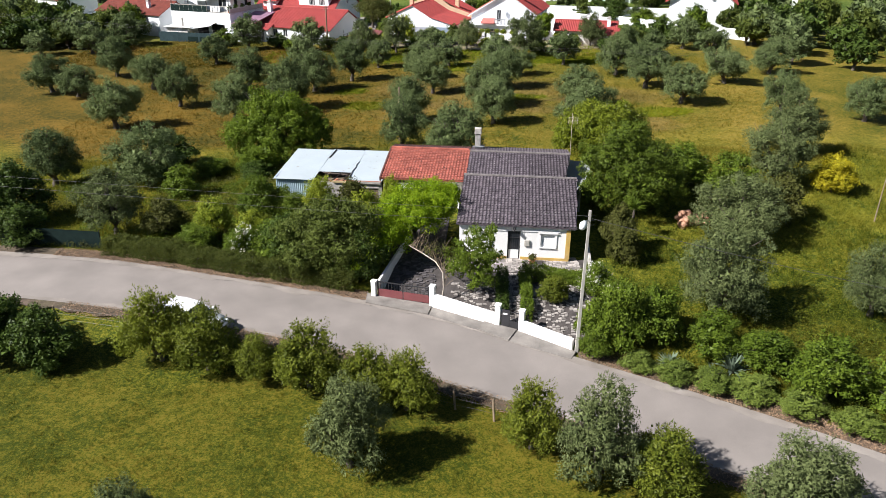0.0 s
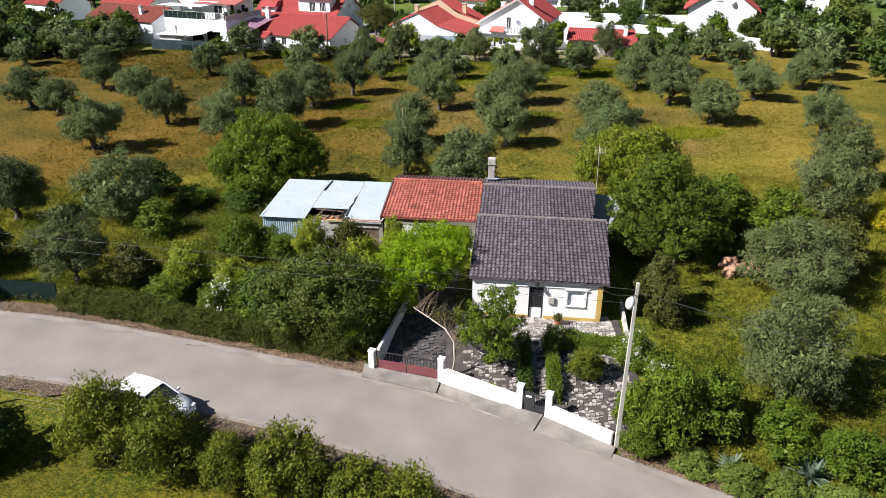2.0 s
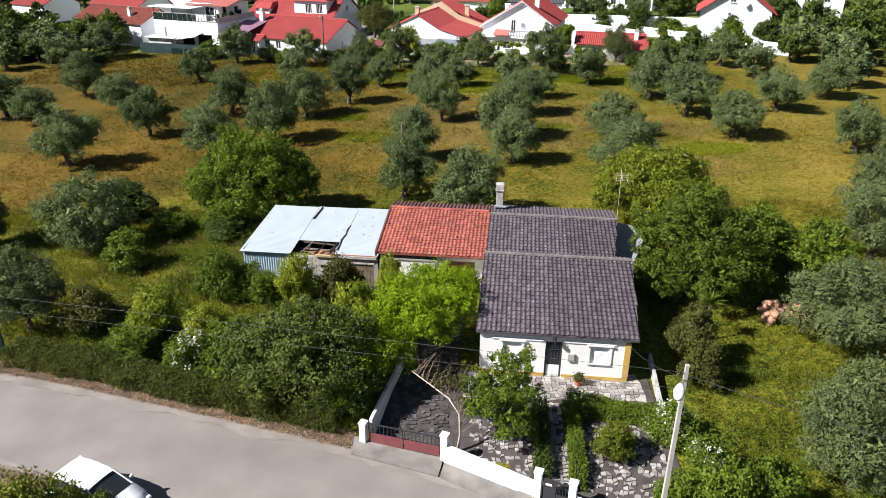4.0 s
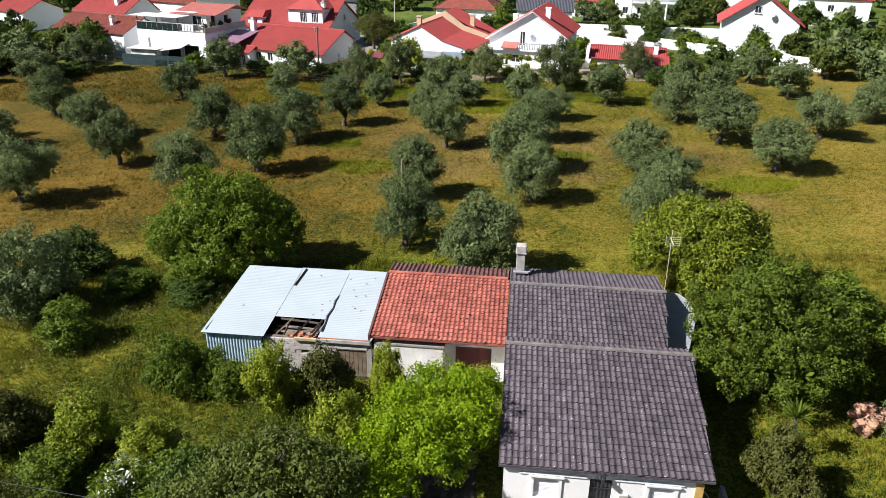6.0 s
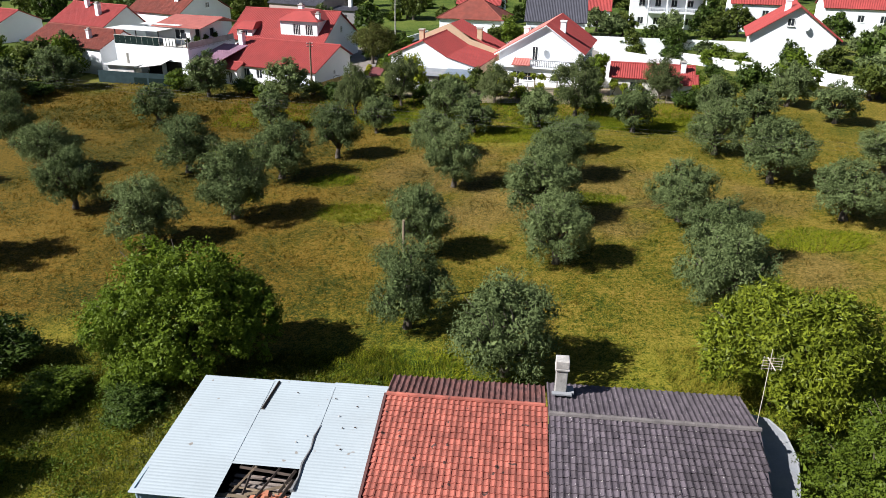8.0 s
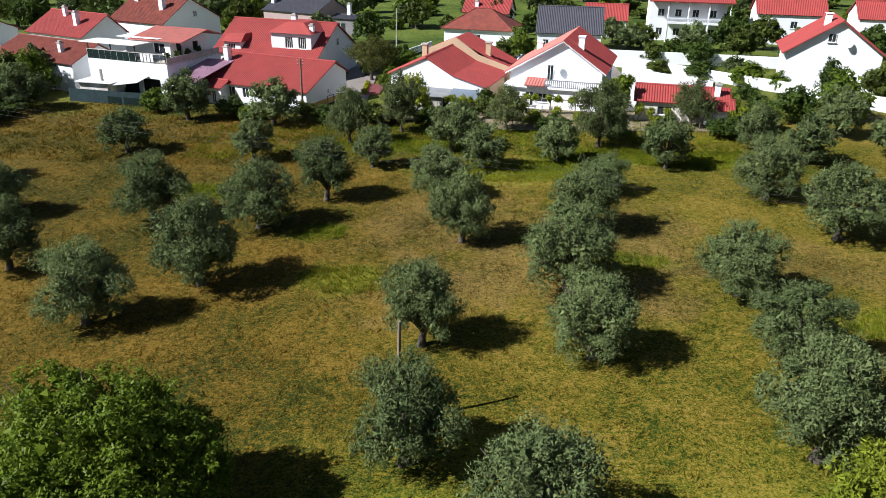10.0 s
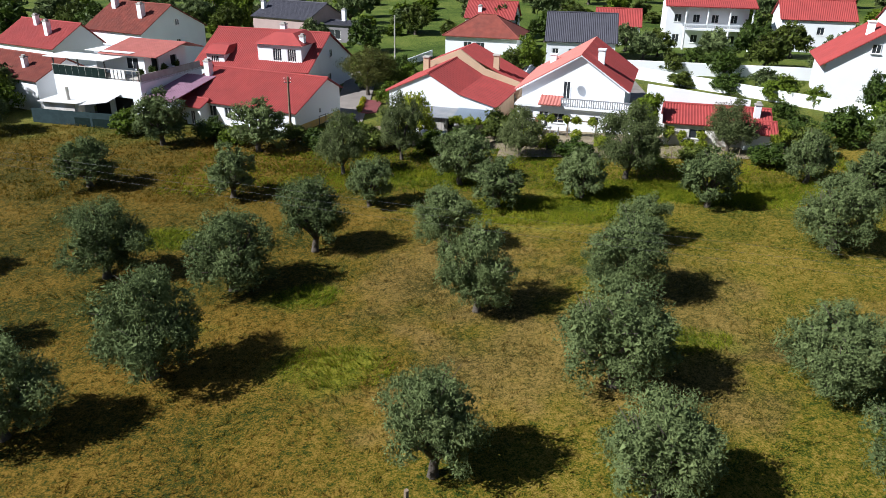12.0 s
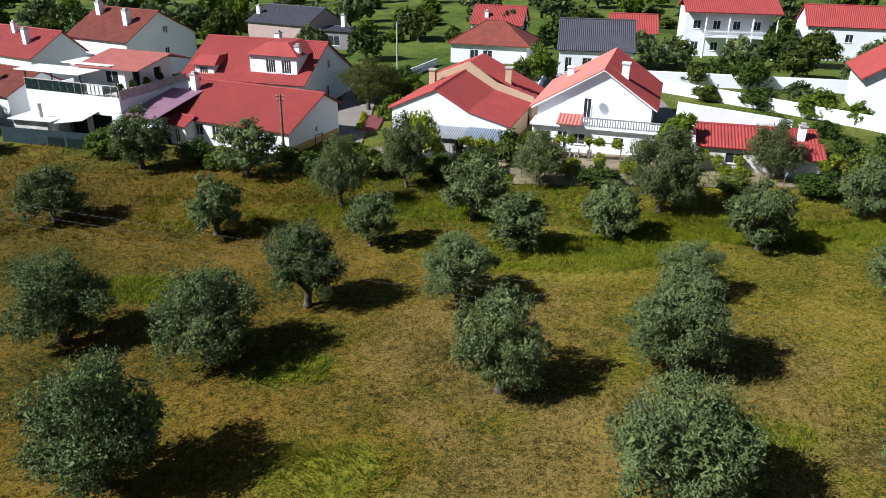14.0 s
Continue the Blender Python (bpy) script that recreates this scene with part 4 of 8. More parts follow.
# ---- grass ----
def tufts(name, seed, count, x0, x1, y0, y1, h, label, keep=None, thin=0.02, mat=mat_blades, spots=None, lean=0.5, dense=230):
    """Blades in fours, combed by a slow wandering wind."""
    rng = np.random.default_rng(seed)
    if spots:            # only round the given hollows
        x = np.concatenate([rng.uniform(a - 1.4 * rx, a + 1.4 * rx, int(rx * ry * dense)) for a, b, rx, ry in spots])
        y = np.concatenate([rng.uniform(b - 1.4 * ry, b + 1.4 * ry, int(rx * ry * dense)) for a, b, rx, ry in spots])
        count = len(x)
    else:
        x, y = rng.uniform(x0, x1, count), rng.uniform(y0, y1, count)
    ok = np.array([keep(a, b) for a, b in zip(x, y)]) if keep else np.ones(count, bool)
    x, y = x[ok], y[ok]
    z = np.array([land(a, b) for a, b in zip(x, y)])
    comb = np.array([6.3 * noise.noise((a * 0.16, b * 0.16, 5.0)) for a, b in zip(x, y)])
    tall = np.array([1.0 + 0.8 * noise.noise((a * 0.45, b * 0.45, 9.0)) for a, b in zip(x, y)])
    wind = np.repeat(np.stack([np.cos(comb), np.sin(comb), np.zeros(len(x))], 1), 4, 0)
    base = np.repeat(np.stack([x, y, z], 1), 4, 0)
    n = len(base)
    base = base + np.concatenate([rng.normal(0, 0.1, (n, 2)), np.zeros((n, 1))], 1)
    d = wind * lean + np.concatenate([rng.normal(0, 0.35, (n, 2)), np.full((n, 1), 0.75)], 1)
    d /= np.linalg.norm(d, axis=1, keepdims=True)
    side = np.cross(d, rng.normal(size=(n, 3)))
    side /= np.linalg.norm(side, axis=1, keepdims=True) + 1e-9
    L = (h * np.repeat(tall, 4) * rng.uniform(0.5, 1.3, n))[:, None]
    blade = np.stack([base + side * thin, base + d * L, base - side * thin], 1)
    tagged(new(name, quads_of(name, blade, mat)), label, "grass", kind="stuff")


def off_road(a, b):
    return (b > far_edge(a) + 1.2 or b < near_edge(a) - 0.7) and not (-5 < a < 11 and 34 < b < 60) and not (-14 < a < -4 and 52 < b < 61)


tufts("orchard_grass", 1, 26000, -42, 38, 62, 122, 0.24, "dry ochre grass under the olives", off_road, 0.022, mat_straw_blades)


def fresh_patch(a, b):
    """Where fresh grass shows among the dry: a few hollows and the strip before the village."""
    w = 1 + 0.5 * noise.noise((a * 0.3, b * 0.3, 2))
    return any(((a - x) / rx) ** 2 + ((b - y) / ry) ** 2 < w for x, y, rx, ry in HOLLOWS)


tufts("fresh_grass", 5, 60000, -32, 30, 62, 122, 0.3, "fresh green grass in hollows of the dry field", fresh_patch, 0.024, mat_lush_blades, HOLLOWS, dense=200)
tufts("orchard_grass", 7, 9000, -62, -12, 112, 137, 0.3, "tall ochre grass before the garden fences", off_road, 0.03, mat_straw_blades)
tufts("fresh_grass", 8, 7000, -30, 34, 114, 127, 0.34, "fresh green grass along the garden fences", off_road, 0.03, mat_lush_blades)
tufts("meadow_grass", 2, 24000, -24, 18, 14, 33, 0.15, "bright green meadow grass", off_road, 0.009)
tufts("wild_grass", 3, 26000, -38, -4, 40, 66, 0.42, "tall wild grass round the garden", off_road, 0.014, lean=0.22)
tufts("wild_grass", 4, 28000, 9, 40, 26, 66, 0.42, "tall wild grass on the slope", off_road, 0.014, lean=0.3)


def undergrowth(name, seed, count, x0, x1, y0, y1, leaf, label, keep):
    """Low leafy weeds in uneven drifts."""
    rng = np.random.default_rng(seed)
    x, y = rng.uniform(x0, x1, count), rng.uniform(y0, y1, count)
    drift = np.array([noise.noise((a * 0.38, b * 0.38, seed)) + 0.5 * noise.noise((a * 1.3, b * 1.3, seed)) if keep(a, b) else -1.0 for a, b in zip(x, y)])
    ok = drift > rng.uniform(-0.1, 0.35, count)
    x, y, drift = x[ok], y[ok], drift[ok]
    k = 7
    n = len(x) * k
    z = np.array([land(a, b) for a, b in zip(x, y)])
    top = np.repeat(0.25 + 0.75 * np.clip(drift, 0, 1), k) * rng.uniform(0.2, 1.0, n)
    p = np.repeat(np.stack([x, y, z], 1), k, 0) + np.concatenate([rng.normal(0, 0.13, (n, 2)), top[:, None]], 1)
    q = rng.normal(size=(n, 3))
    tagged(new(name, quads_of(name, leaf_quads(rng, p, q + np.array([0, 0, 0.4]), 0.11, 0.07, q * 0.6 + np.array([0, 0, 0.6])), leaf)), label, "weeds", kind="stuff")


undergrowth("weeds", 31, 15000, -32, -5, 42, 64, leaf_mid, "rank green weeds in the overgrown garden", off_road)
undergrowth("weeds", 32, 9000, -32, -5, 42, 64, leaf_brown, "brownish dying weeds in the overgrown garden", off_road)
undergrowth("weeds", 33, 9000, 9, 30, 27, 60, leaf_laurel, "yellow-green weeds on the slope", off_road)


# ---- roofs ----
TILE_W, COURSE = 0.235, 0.34


def tile_mesh(name, mat, course=COURSE, deep=1.0):
    """One interlocking roof tile, x across, y up the slope, its lower end a little proud."""
    xs = [0.0, 0.05, 0.10, 0.14, 0.185, 0.235]
    zs = [z * deep for z in (0.036, 0.004, 0.004, 0.03, 0.06, 0.036)]
    v = [(x, 0.0, z + 0.05) for x, z in zip(xs, zs)] + [(x, course + 0.03, z) for x, z in zip(xs, zs)] + [(x, 0.0, z) for x, z in zip(xs, zs)]
    f = [(i, i + 1, 7 + i, 6 + i) for i in range(5)] + [(12 + i, 13 + i, i + 1, i) for i in range(5)]
    return mesh_of(name, v, f, mat)


def plane_frame(low_left, low_right, up_left):
    """A frame on a roof plane: x along the eave, y up the slope, z out of it."""
    a = (Vector(low_right) - Vector(low_left)).normalized()
    b = Vector(up_left) - Vector(low_left)
    n = a.cross(b).normalized()
    m = Matrix.Identity(4)
    m.col[0][:3], m.col[1][:3], m.col[2][:3] = a, n.cross(a), n
    m.translation = low_left
    return m, (Vector(low_right) - Vector(low_left)).length, b.dot(n.cross(a))


def tiled_slope(parent, low_left, low_right, up_left, tile, mat, singly=300, seed=0, course=COURSE, skew=0.0):
    """Roof slab with its tiles; those of the first columns are pieces of their own."""
    m, wide, high = plane_frame(low_left, low_right, up_left)
    slab = child("roof_slope", Solid().prism([(0, 0), (wide, 0), (wide + skew, high), (0, high)], -0.12, -0.004).mesh("roof_slope", mat), parent, m)
    rng = random.Random(seed)
    rows, cols = max(1, round(high / course)), max(1, round(wide / TILE_W))
    k, rest = 0, Solid()
    src = [tuple(v.co) for v in tile.vertices]
    faces = [tuple(p.vertices) for p in tile.polygons]
    for c in range(cols + int(max(0.0, skew) / TILE_W + 0.5)):
        for r in range(rows):
            if (c + 0.6) * wide / cols > wide + skew * r / rows:
                continue
            t = pose(c * wide / cols + rng.uniform(-0.008, 0.008), r * high / rows + rng.uniform(-0.018, 0.018), rng.uniform(0, 0.008), rng.uniform(-0.8, 0.8), rng.uniform(-1, 1), rng.uniform(-1.6, 1.6))
            if k < singly:
                child("tile", tile, slab, t)
                k += 1
            else:
                rest.add(src, faces, t)
    if rest.v:
        child("tiles", rest.mesh("tiles", mat), slab, kind="stuff")
    return slab


def ridge_caps(parent, a, b, mat, radius=0.11):
    """A row of half-round ridge tiles from a to b."""
    a, b = Vector(a), Vector(b)
    n = max(1, round((b - a).length / 0.4))
    for i in range(n):
        p, q = a.lerp(b, i / n), a.lerp(b, (i + 1.08) / n)
        s = Solid().tube([p, q], [radius * 1.08, radius * 0.84], 8)
        child("ridge_tile", s.mesh("ridge_tile", mat), parent)


def ribbed(low_left, low_right, up_left, pitch=0.24, depth=0.05, thick=0.12, along_slope=True, curve=0):
    """A roof or wall sheet in ribs of the given pitch, as one mesh with thickness."""
    m, wide, high = plane_frame(low_left, low_right, up_left)
    s = Solid()
    span = wide if along_slope else high
    n = max(2, round(span / pitch))
    prof = []
    for i in range(n):
        for t, z in ((0.0, 0.0), (0.3, 1.0), (0.55, 1.0), (0.85, 0.0)):
            prof.append(((i + t) * span / n, z * depth))
    prof.append((span, 0.0))
    length = high if along_slope else wide
    rows = [0.0, length]
    for k, (p, z) in enumerate(prof):
        for r in rows:
            q = (p, r, z) if along_slope else (r, p, z)
            s.v.append(tuple(m @ Vector(q)))
        for r in rows:
            q = (p, r, -thick) if along_slope else (r, p, -thick)
            s.v.append(tuple(m @ Vector(q)))
    for k in range(len(prof) - 1):
        a = 4 * k
        s.f += [(a, a + 4, a + 5, a + 1), (a + 2, a + 3, a + 7, a + 6), (a, a + 2, a + 6, a + 4), (a + 1, a + 5, a + 7, a + 3)]
    e = 4 * (len(prof) - 1)
    s.f += [(0, 1, 3, 2), (e, e + 2, e + 3, e + 1)]
    return s


def joined(solid, name, mat):
    """The mesh of a solid whose touching faces share their corners."""
    me = solid.mesh(name, mat)
    bm = bmesh.new()
    bm.from_mesh(me)
    bmesh.ops.remove_doubles(bm, verts=bm.verts, dist=0.0005)
    bm.to_mesh(me)
    bm.free()
    return me


def window_part(parent, m, w, h, shutter=False, bars=1):
    """A window in its opening: frame, pane, sill; or a closed roller shutter."""
    n = bars + 1
    step = (w - 0.12 + 0.05) / n
    panes = [(0.06 + k * step, 0.06, step - 0.05, h - 0.12) for k in range(n)]
    frame_ob = child("window", joined(wall_solid(0, w, 0, h, 0.08, panes), "window", mat_pvc), parent, m @ pose(0, 0.04, 0))
    child("sill", Solid().box(-0.08, w + 0.08, -0.12, 0.06, -0.06, -0.004).mesh("sill", mat_pvc), frame_ob)
    if shutter:
        edge = [(0.085, 0.004)]          # lapped slats, as one curtain
        for i in range(int(h / 0.06)):
            edge += [(0.05, i * 0.06 + 0.004), (0.064, i * 0.06 + 0.06)]
        s = Solid().prism(edge + [(0.085, edge[-1][1])], 0.04, w - 0.04, pose(0, -0.04, 0, 90, 0, 90))
        child("shutter", s.mesh("shutter", mat_pvc), frame_ob)
    else:
        for u, z, a, b in panes:
            child("pane", Solid().box(u - 0.01, u + a + 0.01, 0.045, 0.055, z - 0.01, z + b + 0.01).mesh("pane", mat_glass), frame_ob)
    return frame_ob


# ---- the cottage ----
TURN = -5.2
HOUSE = pose(1.07, 43.26, 0.0, 0, 0, TURN)
darkbrown_tile = tile_mesh("tile", mat_darktile, 0.31, 1.2)
grey_tile, red_tile = tile_mesh("tile", mat_greytile, COURSE, 0.85), tile_mesh("tile", mat_redtile, 0.29, 0.75)


def right_wall(x, y0):
    """Frame of a wall that runs along +y at x, its face towards +x."""
    return pose(x, y0, 0, 0, 0, 90)


def left_wall(x, y1):
    """Frame of a wall that runs towards -y at x from y1, its face towards -x."""
    return pose(x, y1, 0, 0, 0, -90)


def build_cottage():
    h = empty("cottage", HOUSE, "single-storey white cottage with a weathered grey tiled roof and ochre corner", "house")
    door, win1, win2 = (3.23, 0.08, 0.82, 2.02), (1.18, 1.05, 0.92, 0.88), (5.38, 1.05, 0.92, 0.88)
    child("wall", wall_solid(0.05, 7.25, -0.4, 2.62, 0.3, [door, win1, win2]).mesh("wall", mat_white), h, pose(0, 0.1, 0))
    child("wall", wall_solid(0, 6.9, -0.4, 2.62, 0.3).mesh("wall", mat_aged), h, left_wall(0.05, 7.3))
    child("wall", wall_solid(0, 6.9, -0.4, 2.62, 0.3).mesh("wall", mat_white), h, right_wall(7.25, 0.4))
    for x0 in (0.08, 6.94):          # gable ends under the shallow roof
        child("gable", Solid().prism([(0.4, 2.62), (7.3, 2.62), (6.7, 3.42)], x0, x0 + 0.28, pose(0, 0, 0, 90, 0, 90)).mesh("gable", mat_white), h)
    child("wall", wall_solid(0, 7.6, -0.4, 2.75, 0.3).mesh("wall", mat_white), h, left_wall(0.2, 15.1))
    child("wall", wall_solid(0, 7.6, -0.4, 2.75, 0.3).mesh("wall", mat_white), h, right_wall(7.1, 7.4) @ pose(0, 0, 0, 0, 0, -3.5))
    child("wall", wall_solid(0, 7.1, -0.4, 2.95, 0.3).mesh("wall", mat_aged), h, pose(7.4, 15.1, 0, 0, 0, 180))
    child("plinth", Solid().box(0.03, 3.2, 0.06, 0.097, -0.1, 0.3).mesh("plinth", mat_ochre), h, label="worn ochre painted plinth")
    child("plinth", Solid().box(4.1, 7.27, 0.06, 0.097, -0.1, 0.3).mesh("plinth", mat_ochre), h, label="worn ochre painted plinth")
    child("corner_band", Solid().box(7.0, 7.29, 0.055, 0.097, 0.3, 2.3).mesh("corner_band", mat_ochre), h, label="ochre painted corner band")
    for d in (0.62, 4.1):            # shallow raised frames round the openings
        child("cornice", Solid().box(d, d + 2.5, 0.05, 0.097, 2.12, 2.2).mesh("cornice", mat_white), h)
    for hole in (win1, win2):
        window_part(h, pose(hole[0], 0.1, hole[1]), hole[2], hole[3], True, 0)
        u, z, w, t = hole
        s = Solid().box(u - 0.12, u - 0.003, 0.055, 0.097, z - 0.1, z + t + 0.12).box(u + w + 0.003, u + w + 0.12, 0.055, 0.097, z - 0.1, z + t + 0.12).box(u - 0.18, u + w + 0.18, 0.0, 0.05, z + t + 0.1, z + t + 0.17)
        child("surround", s.mesh("surround", mat_white), h)
    d = child("door", Solid().box(3.25, 4.03, 0.2, 0.25, 0.75, 2.08).mesh("door", mat_glass), h, label="dark glazed front door with a white lower panel")
    child("door_panel", Solid().box(3.25, 4.03, 0.19, 0.25, 0.1, 0.745).mesh("door_panel", mat_pvc, bevel=0.01), d)
    fr = Solid().box(3.25, 3.32, 0.15, 0.195, 0.1, 2.08).box(3.96, 4.03, 0.15, 0.195, 0.1, 2.08).box(3.32, 3.96, 0.15, 0.195, 2.0, 2.08).box(3.32, 3.96, 0.16, 0.195, 1.6, 1.64)
    for i in range(4):
        fr.box(3.42 + i * 0.14, 3.435 + i * 0.14, 0.17, 0.19, 0.75, 2.0)
    child("door_frame", fr.mesh("door_frame", mat_iron), d)
    child("step", Solid().box(3.1, 4.2, -0.4, 0.1, -0.2, 0.07).mesh("step", mat_concrete, bevel=0.02), h)
    child("meter_box", Solid().box(4.32, 4.66, 0.0, 0.097, 1.1, 1.52).mesh("meter_box", mat_concrete, bevel=0.015), h, label="small grey meter box")
    lan = child("wall_lamp", Solid().box(3.55, 3.75, -0.12, 0.097, 2.28, 2.5).box(3.6, 3.7, -0.25, -0.1, 2.2, 2.42).mesh("wall_lamp", mat_iron, bevel=0.01), h)
    child("bracket", Solid().tube([(3.65, 0.08, 2.55), (3.65, -0.2, 2.6), (3.65, -0.2, 2.42)], 0.015, 6).mesh("bracket", mat_iron), lan)
    child("alarm_box", Solid().box(3.1, 3.3, -0.02, 0.097, 2.44, 2.54).mesh("alarm_box", mat_iron), h)
    # roofs
    tiled_slope(h, (-0.15, -0.1, 2.58), (7.6, -0.1, 2.58), (-0.15, 6.75, 3.5), grey_tile, mat_greytile, 300, 1, COURSE, 0.4)
    tiled_slope(h, (7.95, 7.75, 3.2), (-0.15, 7.75, 3.2), (7.95, 6.8, 3.48), grey_tile, mat_greytile, 0, 2)
    tiled_slope(h, (-0.1, 7.6, 2.85), (7.2, 7.6, 2.85), (-0.1, 12.72, 3.48), grey_tile, mat_greytile, 300, 3, COURSE, 0.65)
    tiled_slope(h, (7.85, 15.45, 3.05), (-0.1, 15.45, 3.05), (7.85, 12.78, 3.48), grey_tile, mat_greytile, 0, 4)
    ridge_caps(h, (-0.15, 6.78, 3.56), (7.95, 6.78, 3.56), mat_ridgetile, 0.12)
    ridge_caps(h, (-0.1, 12.75, 3.53), (7.85, 12.75, 3.53), mat_ridgetile, 0.12)
    ch = child("chimney", Solid().box(0.18, 0.64, 14.3, 14.76, 2.9, 4.45).mesh("chimney", mat_stained, bevel=0.02), h, label="rendered grey chimney stack, streaked black")
    child("cap", Solid().box(0.12, 0.7, 14.24, 14.82, 4.5, 4.6).box(0.2, 0.26, 14.32, 14.74, 4.45, 4.5).box(0.56, 0.62, 14.32, 14.74, 4.45, 4.5).box(0.14, 0.68, 14.26, 14.8, 4.6, 4.95).mesh("cap", mat_stained, bevel=0.02), ch)
    child("flashing", Solid().box(0.05, 0.85, 14.08, 14.28, 3.46, 3.53).box(0.66, 0.95, 14.3, 14.8, 3.4, 3.48).mesh("flashing", mat_slab), ch)
    # lean-to on the far side
    outline = [(7.48, 7.4), (7.9, 7.6), (8.45, 9.2), (9.15, 11.4), (9.6, 13.0), (9.6, 14.6), (9.2, 15.5), (7.9, 15.95), (7.48, 15.95)]
    lean = child("lean_to_roof", Solid().prism(outline, 1.98, 2.06).mesh("lean_to_roof", mat_slab), h, label="flat pale concrete roof of a lean-to")
    child("roof_edge", Solid().tube([(u, v, 2.05) for u, v in outline[1:8]], 0.045, 6).mesh("roof_edge", mat_slab), lean)
    child("lean_to_wall", wall_solid(0, 6.0, -0.4, 1.97, 0.15).mesh("lean_to_wall", mat_block), h, right_wall(8.6, 9.0))
    return h


build_cottage()


def build_aerial():
    a = empty("tv_aerial", HOUSE @ pose(7.9, 13.3, 0), "thin metal television aerial on a mast", "aerial")
    child("mast", Solid().tube([(0, 0, 2.6), (-0.02, 0, 4.4), (-0.06, 0, 6.75)], 0.016, 6).mesh("mast", mat_pole), a)
    s = Solid()
    for i in range(5):
        s.tube([(-0.36, -0.06, 5.95 + i * 0.11), (0.4, -0.06, 5.95 + i * 0.11)], 0.008, 5)
    for i in range(3):
        s.tube([(-0.32 + i * 0.34, -0.06, 5.88), (-0.32 + i * 0.34, -0.06, 6.48)], 0.008, 5)
    child("grid", s.mesh("grid", mat_pole), a)
    child("boom", Solid().tube([(-0.04, -0.6, 6.2), (-0.04, 0.3, 6.2)], 0.02, 5).mesh("boom", mat_pole), a)


build_aerial()


def build_outbuilding():
    h = empty("outbuilding", HOUSE, "low white outbuilding with peeling plaster and an orange clay tiled roof", "outbuilding")
    gate = (-2.55, -0.1, 1.75, 2.05)
    child("wall", wall_solid(-3.1, -0.16, -0.4, 2.5, 0.3, [gate]).mesh("wall", mat_aged), h, pose(0, 8.75, 0))
    child("wall", wall_solid(-6.45, -3.1, -0.4, 2.1, 0.3).mesh("wall", mat_aged), h, pose(0, 8.25, 0))
    child("ledge", Solid().box(-6.45, -3.05, 8.2, 8.75, 2.1, 2.2).mesh("ledge", mat_mortar), h)
    child("return_wall", wall_solid(0, 0.5, -0.4, 2.1, 0.25).mesh("return_wall", mat_aged), h, right_wall(-3.08, 8.26))
    child("wall", wall_solid(0, 6.0, -0.4, 2.6, 0.3).mesh("wall", mat_aged), h, left_wall(-6.45, 14.8))
    child("wall", wall_solid(0, 6.2, -0.4, 3.05, 0.3).mesh("wall", mat_aged), h, pose(-0.2, 14.8, 0, 0, 0, 180))
    d = child("garage_door", Solid().box(-2.55, -0.8, 8.9, 8.95, -0.1, 1.9).mesh("garage_door", mat_rust), h, label="maroon painted metal door")
    s = Solid()
    for i in range(5):
        s.box(-2.5 + i * 0.36, -2.46 + i * 0.36, 8.87, 8.898, 0, 1.9)
    child("rib", s.mesh("rib", mat_rust), d)
    tiled_slope(h, (-6.62, 8.1, 2.6), (-0.13, 8.1, 2.6), (-6.62, 13.35, 3.38), red_tile, mat_redtile, 300, 11, 0.29)
    # the back slope takes darker brown tiles than the front
    tiled_slope(h, (-0.2, 15.1, 3.1), (-6.62, 15.1, 3.1), (-0.2, 13.4, 3.38), darkbrown_tile, mat_darktile, 0, 12, 0.31)
    m, wide, high = plane_frame((-0.3, 8.05, 2.55), (0.18, 8.05, 2.55), (-0.3, 13.4, 3.33))
    child("valley_flashing", Solid().box(0, wide, 0, high, -0.1, 0.01).mesh("valley_flashing", mat_iron), h)
    child("verge_board", Solid().box(-0.04, 0.06, 0, high, -0.25, 0.09).mesh("verge_board", mat_darktile), h, plane_frame((-6.66, 8.05, 2.6), (-6.0, 8.05, 2.6), (-6.66, 13.4, 3.38))[0])
    ridge_caps(h, (-6.6, 13.38, 3.44), (-0.25, 13.38, 3.44), mat_redtile, 0.1)
    child("gutter_board", Solid().box(-3.0, -0.25, 8.16, 8.24, 2.44, 2.52).mesh("gutter_board", mat_char), h)


build_outbuilding()


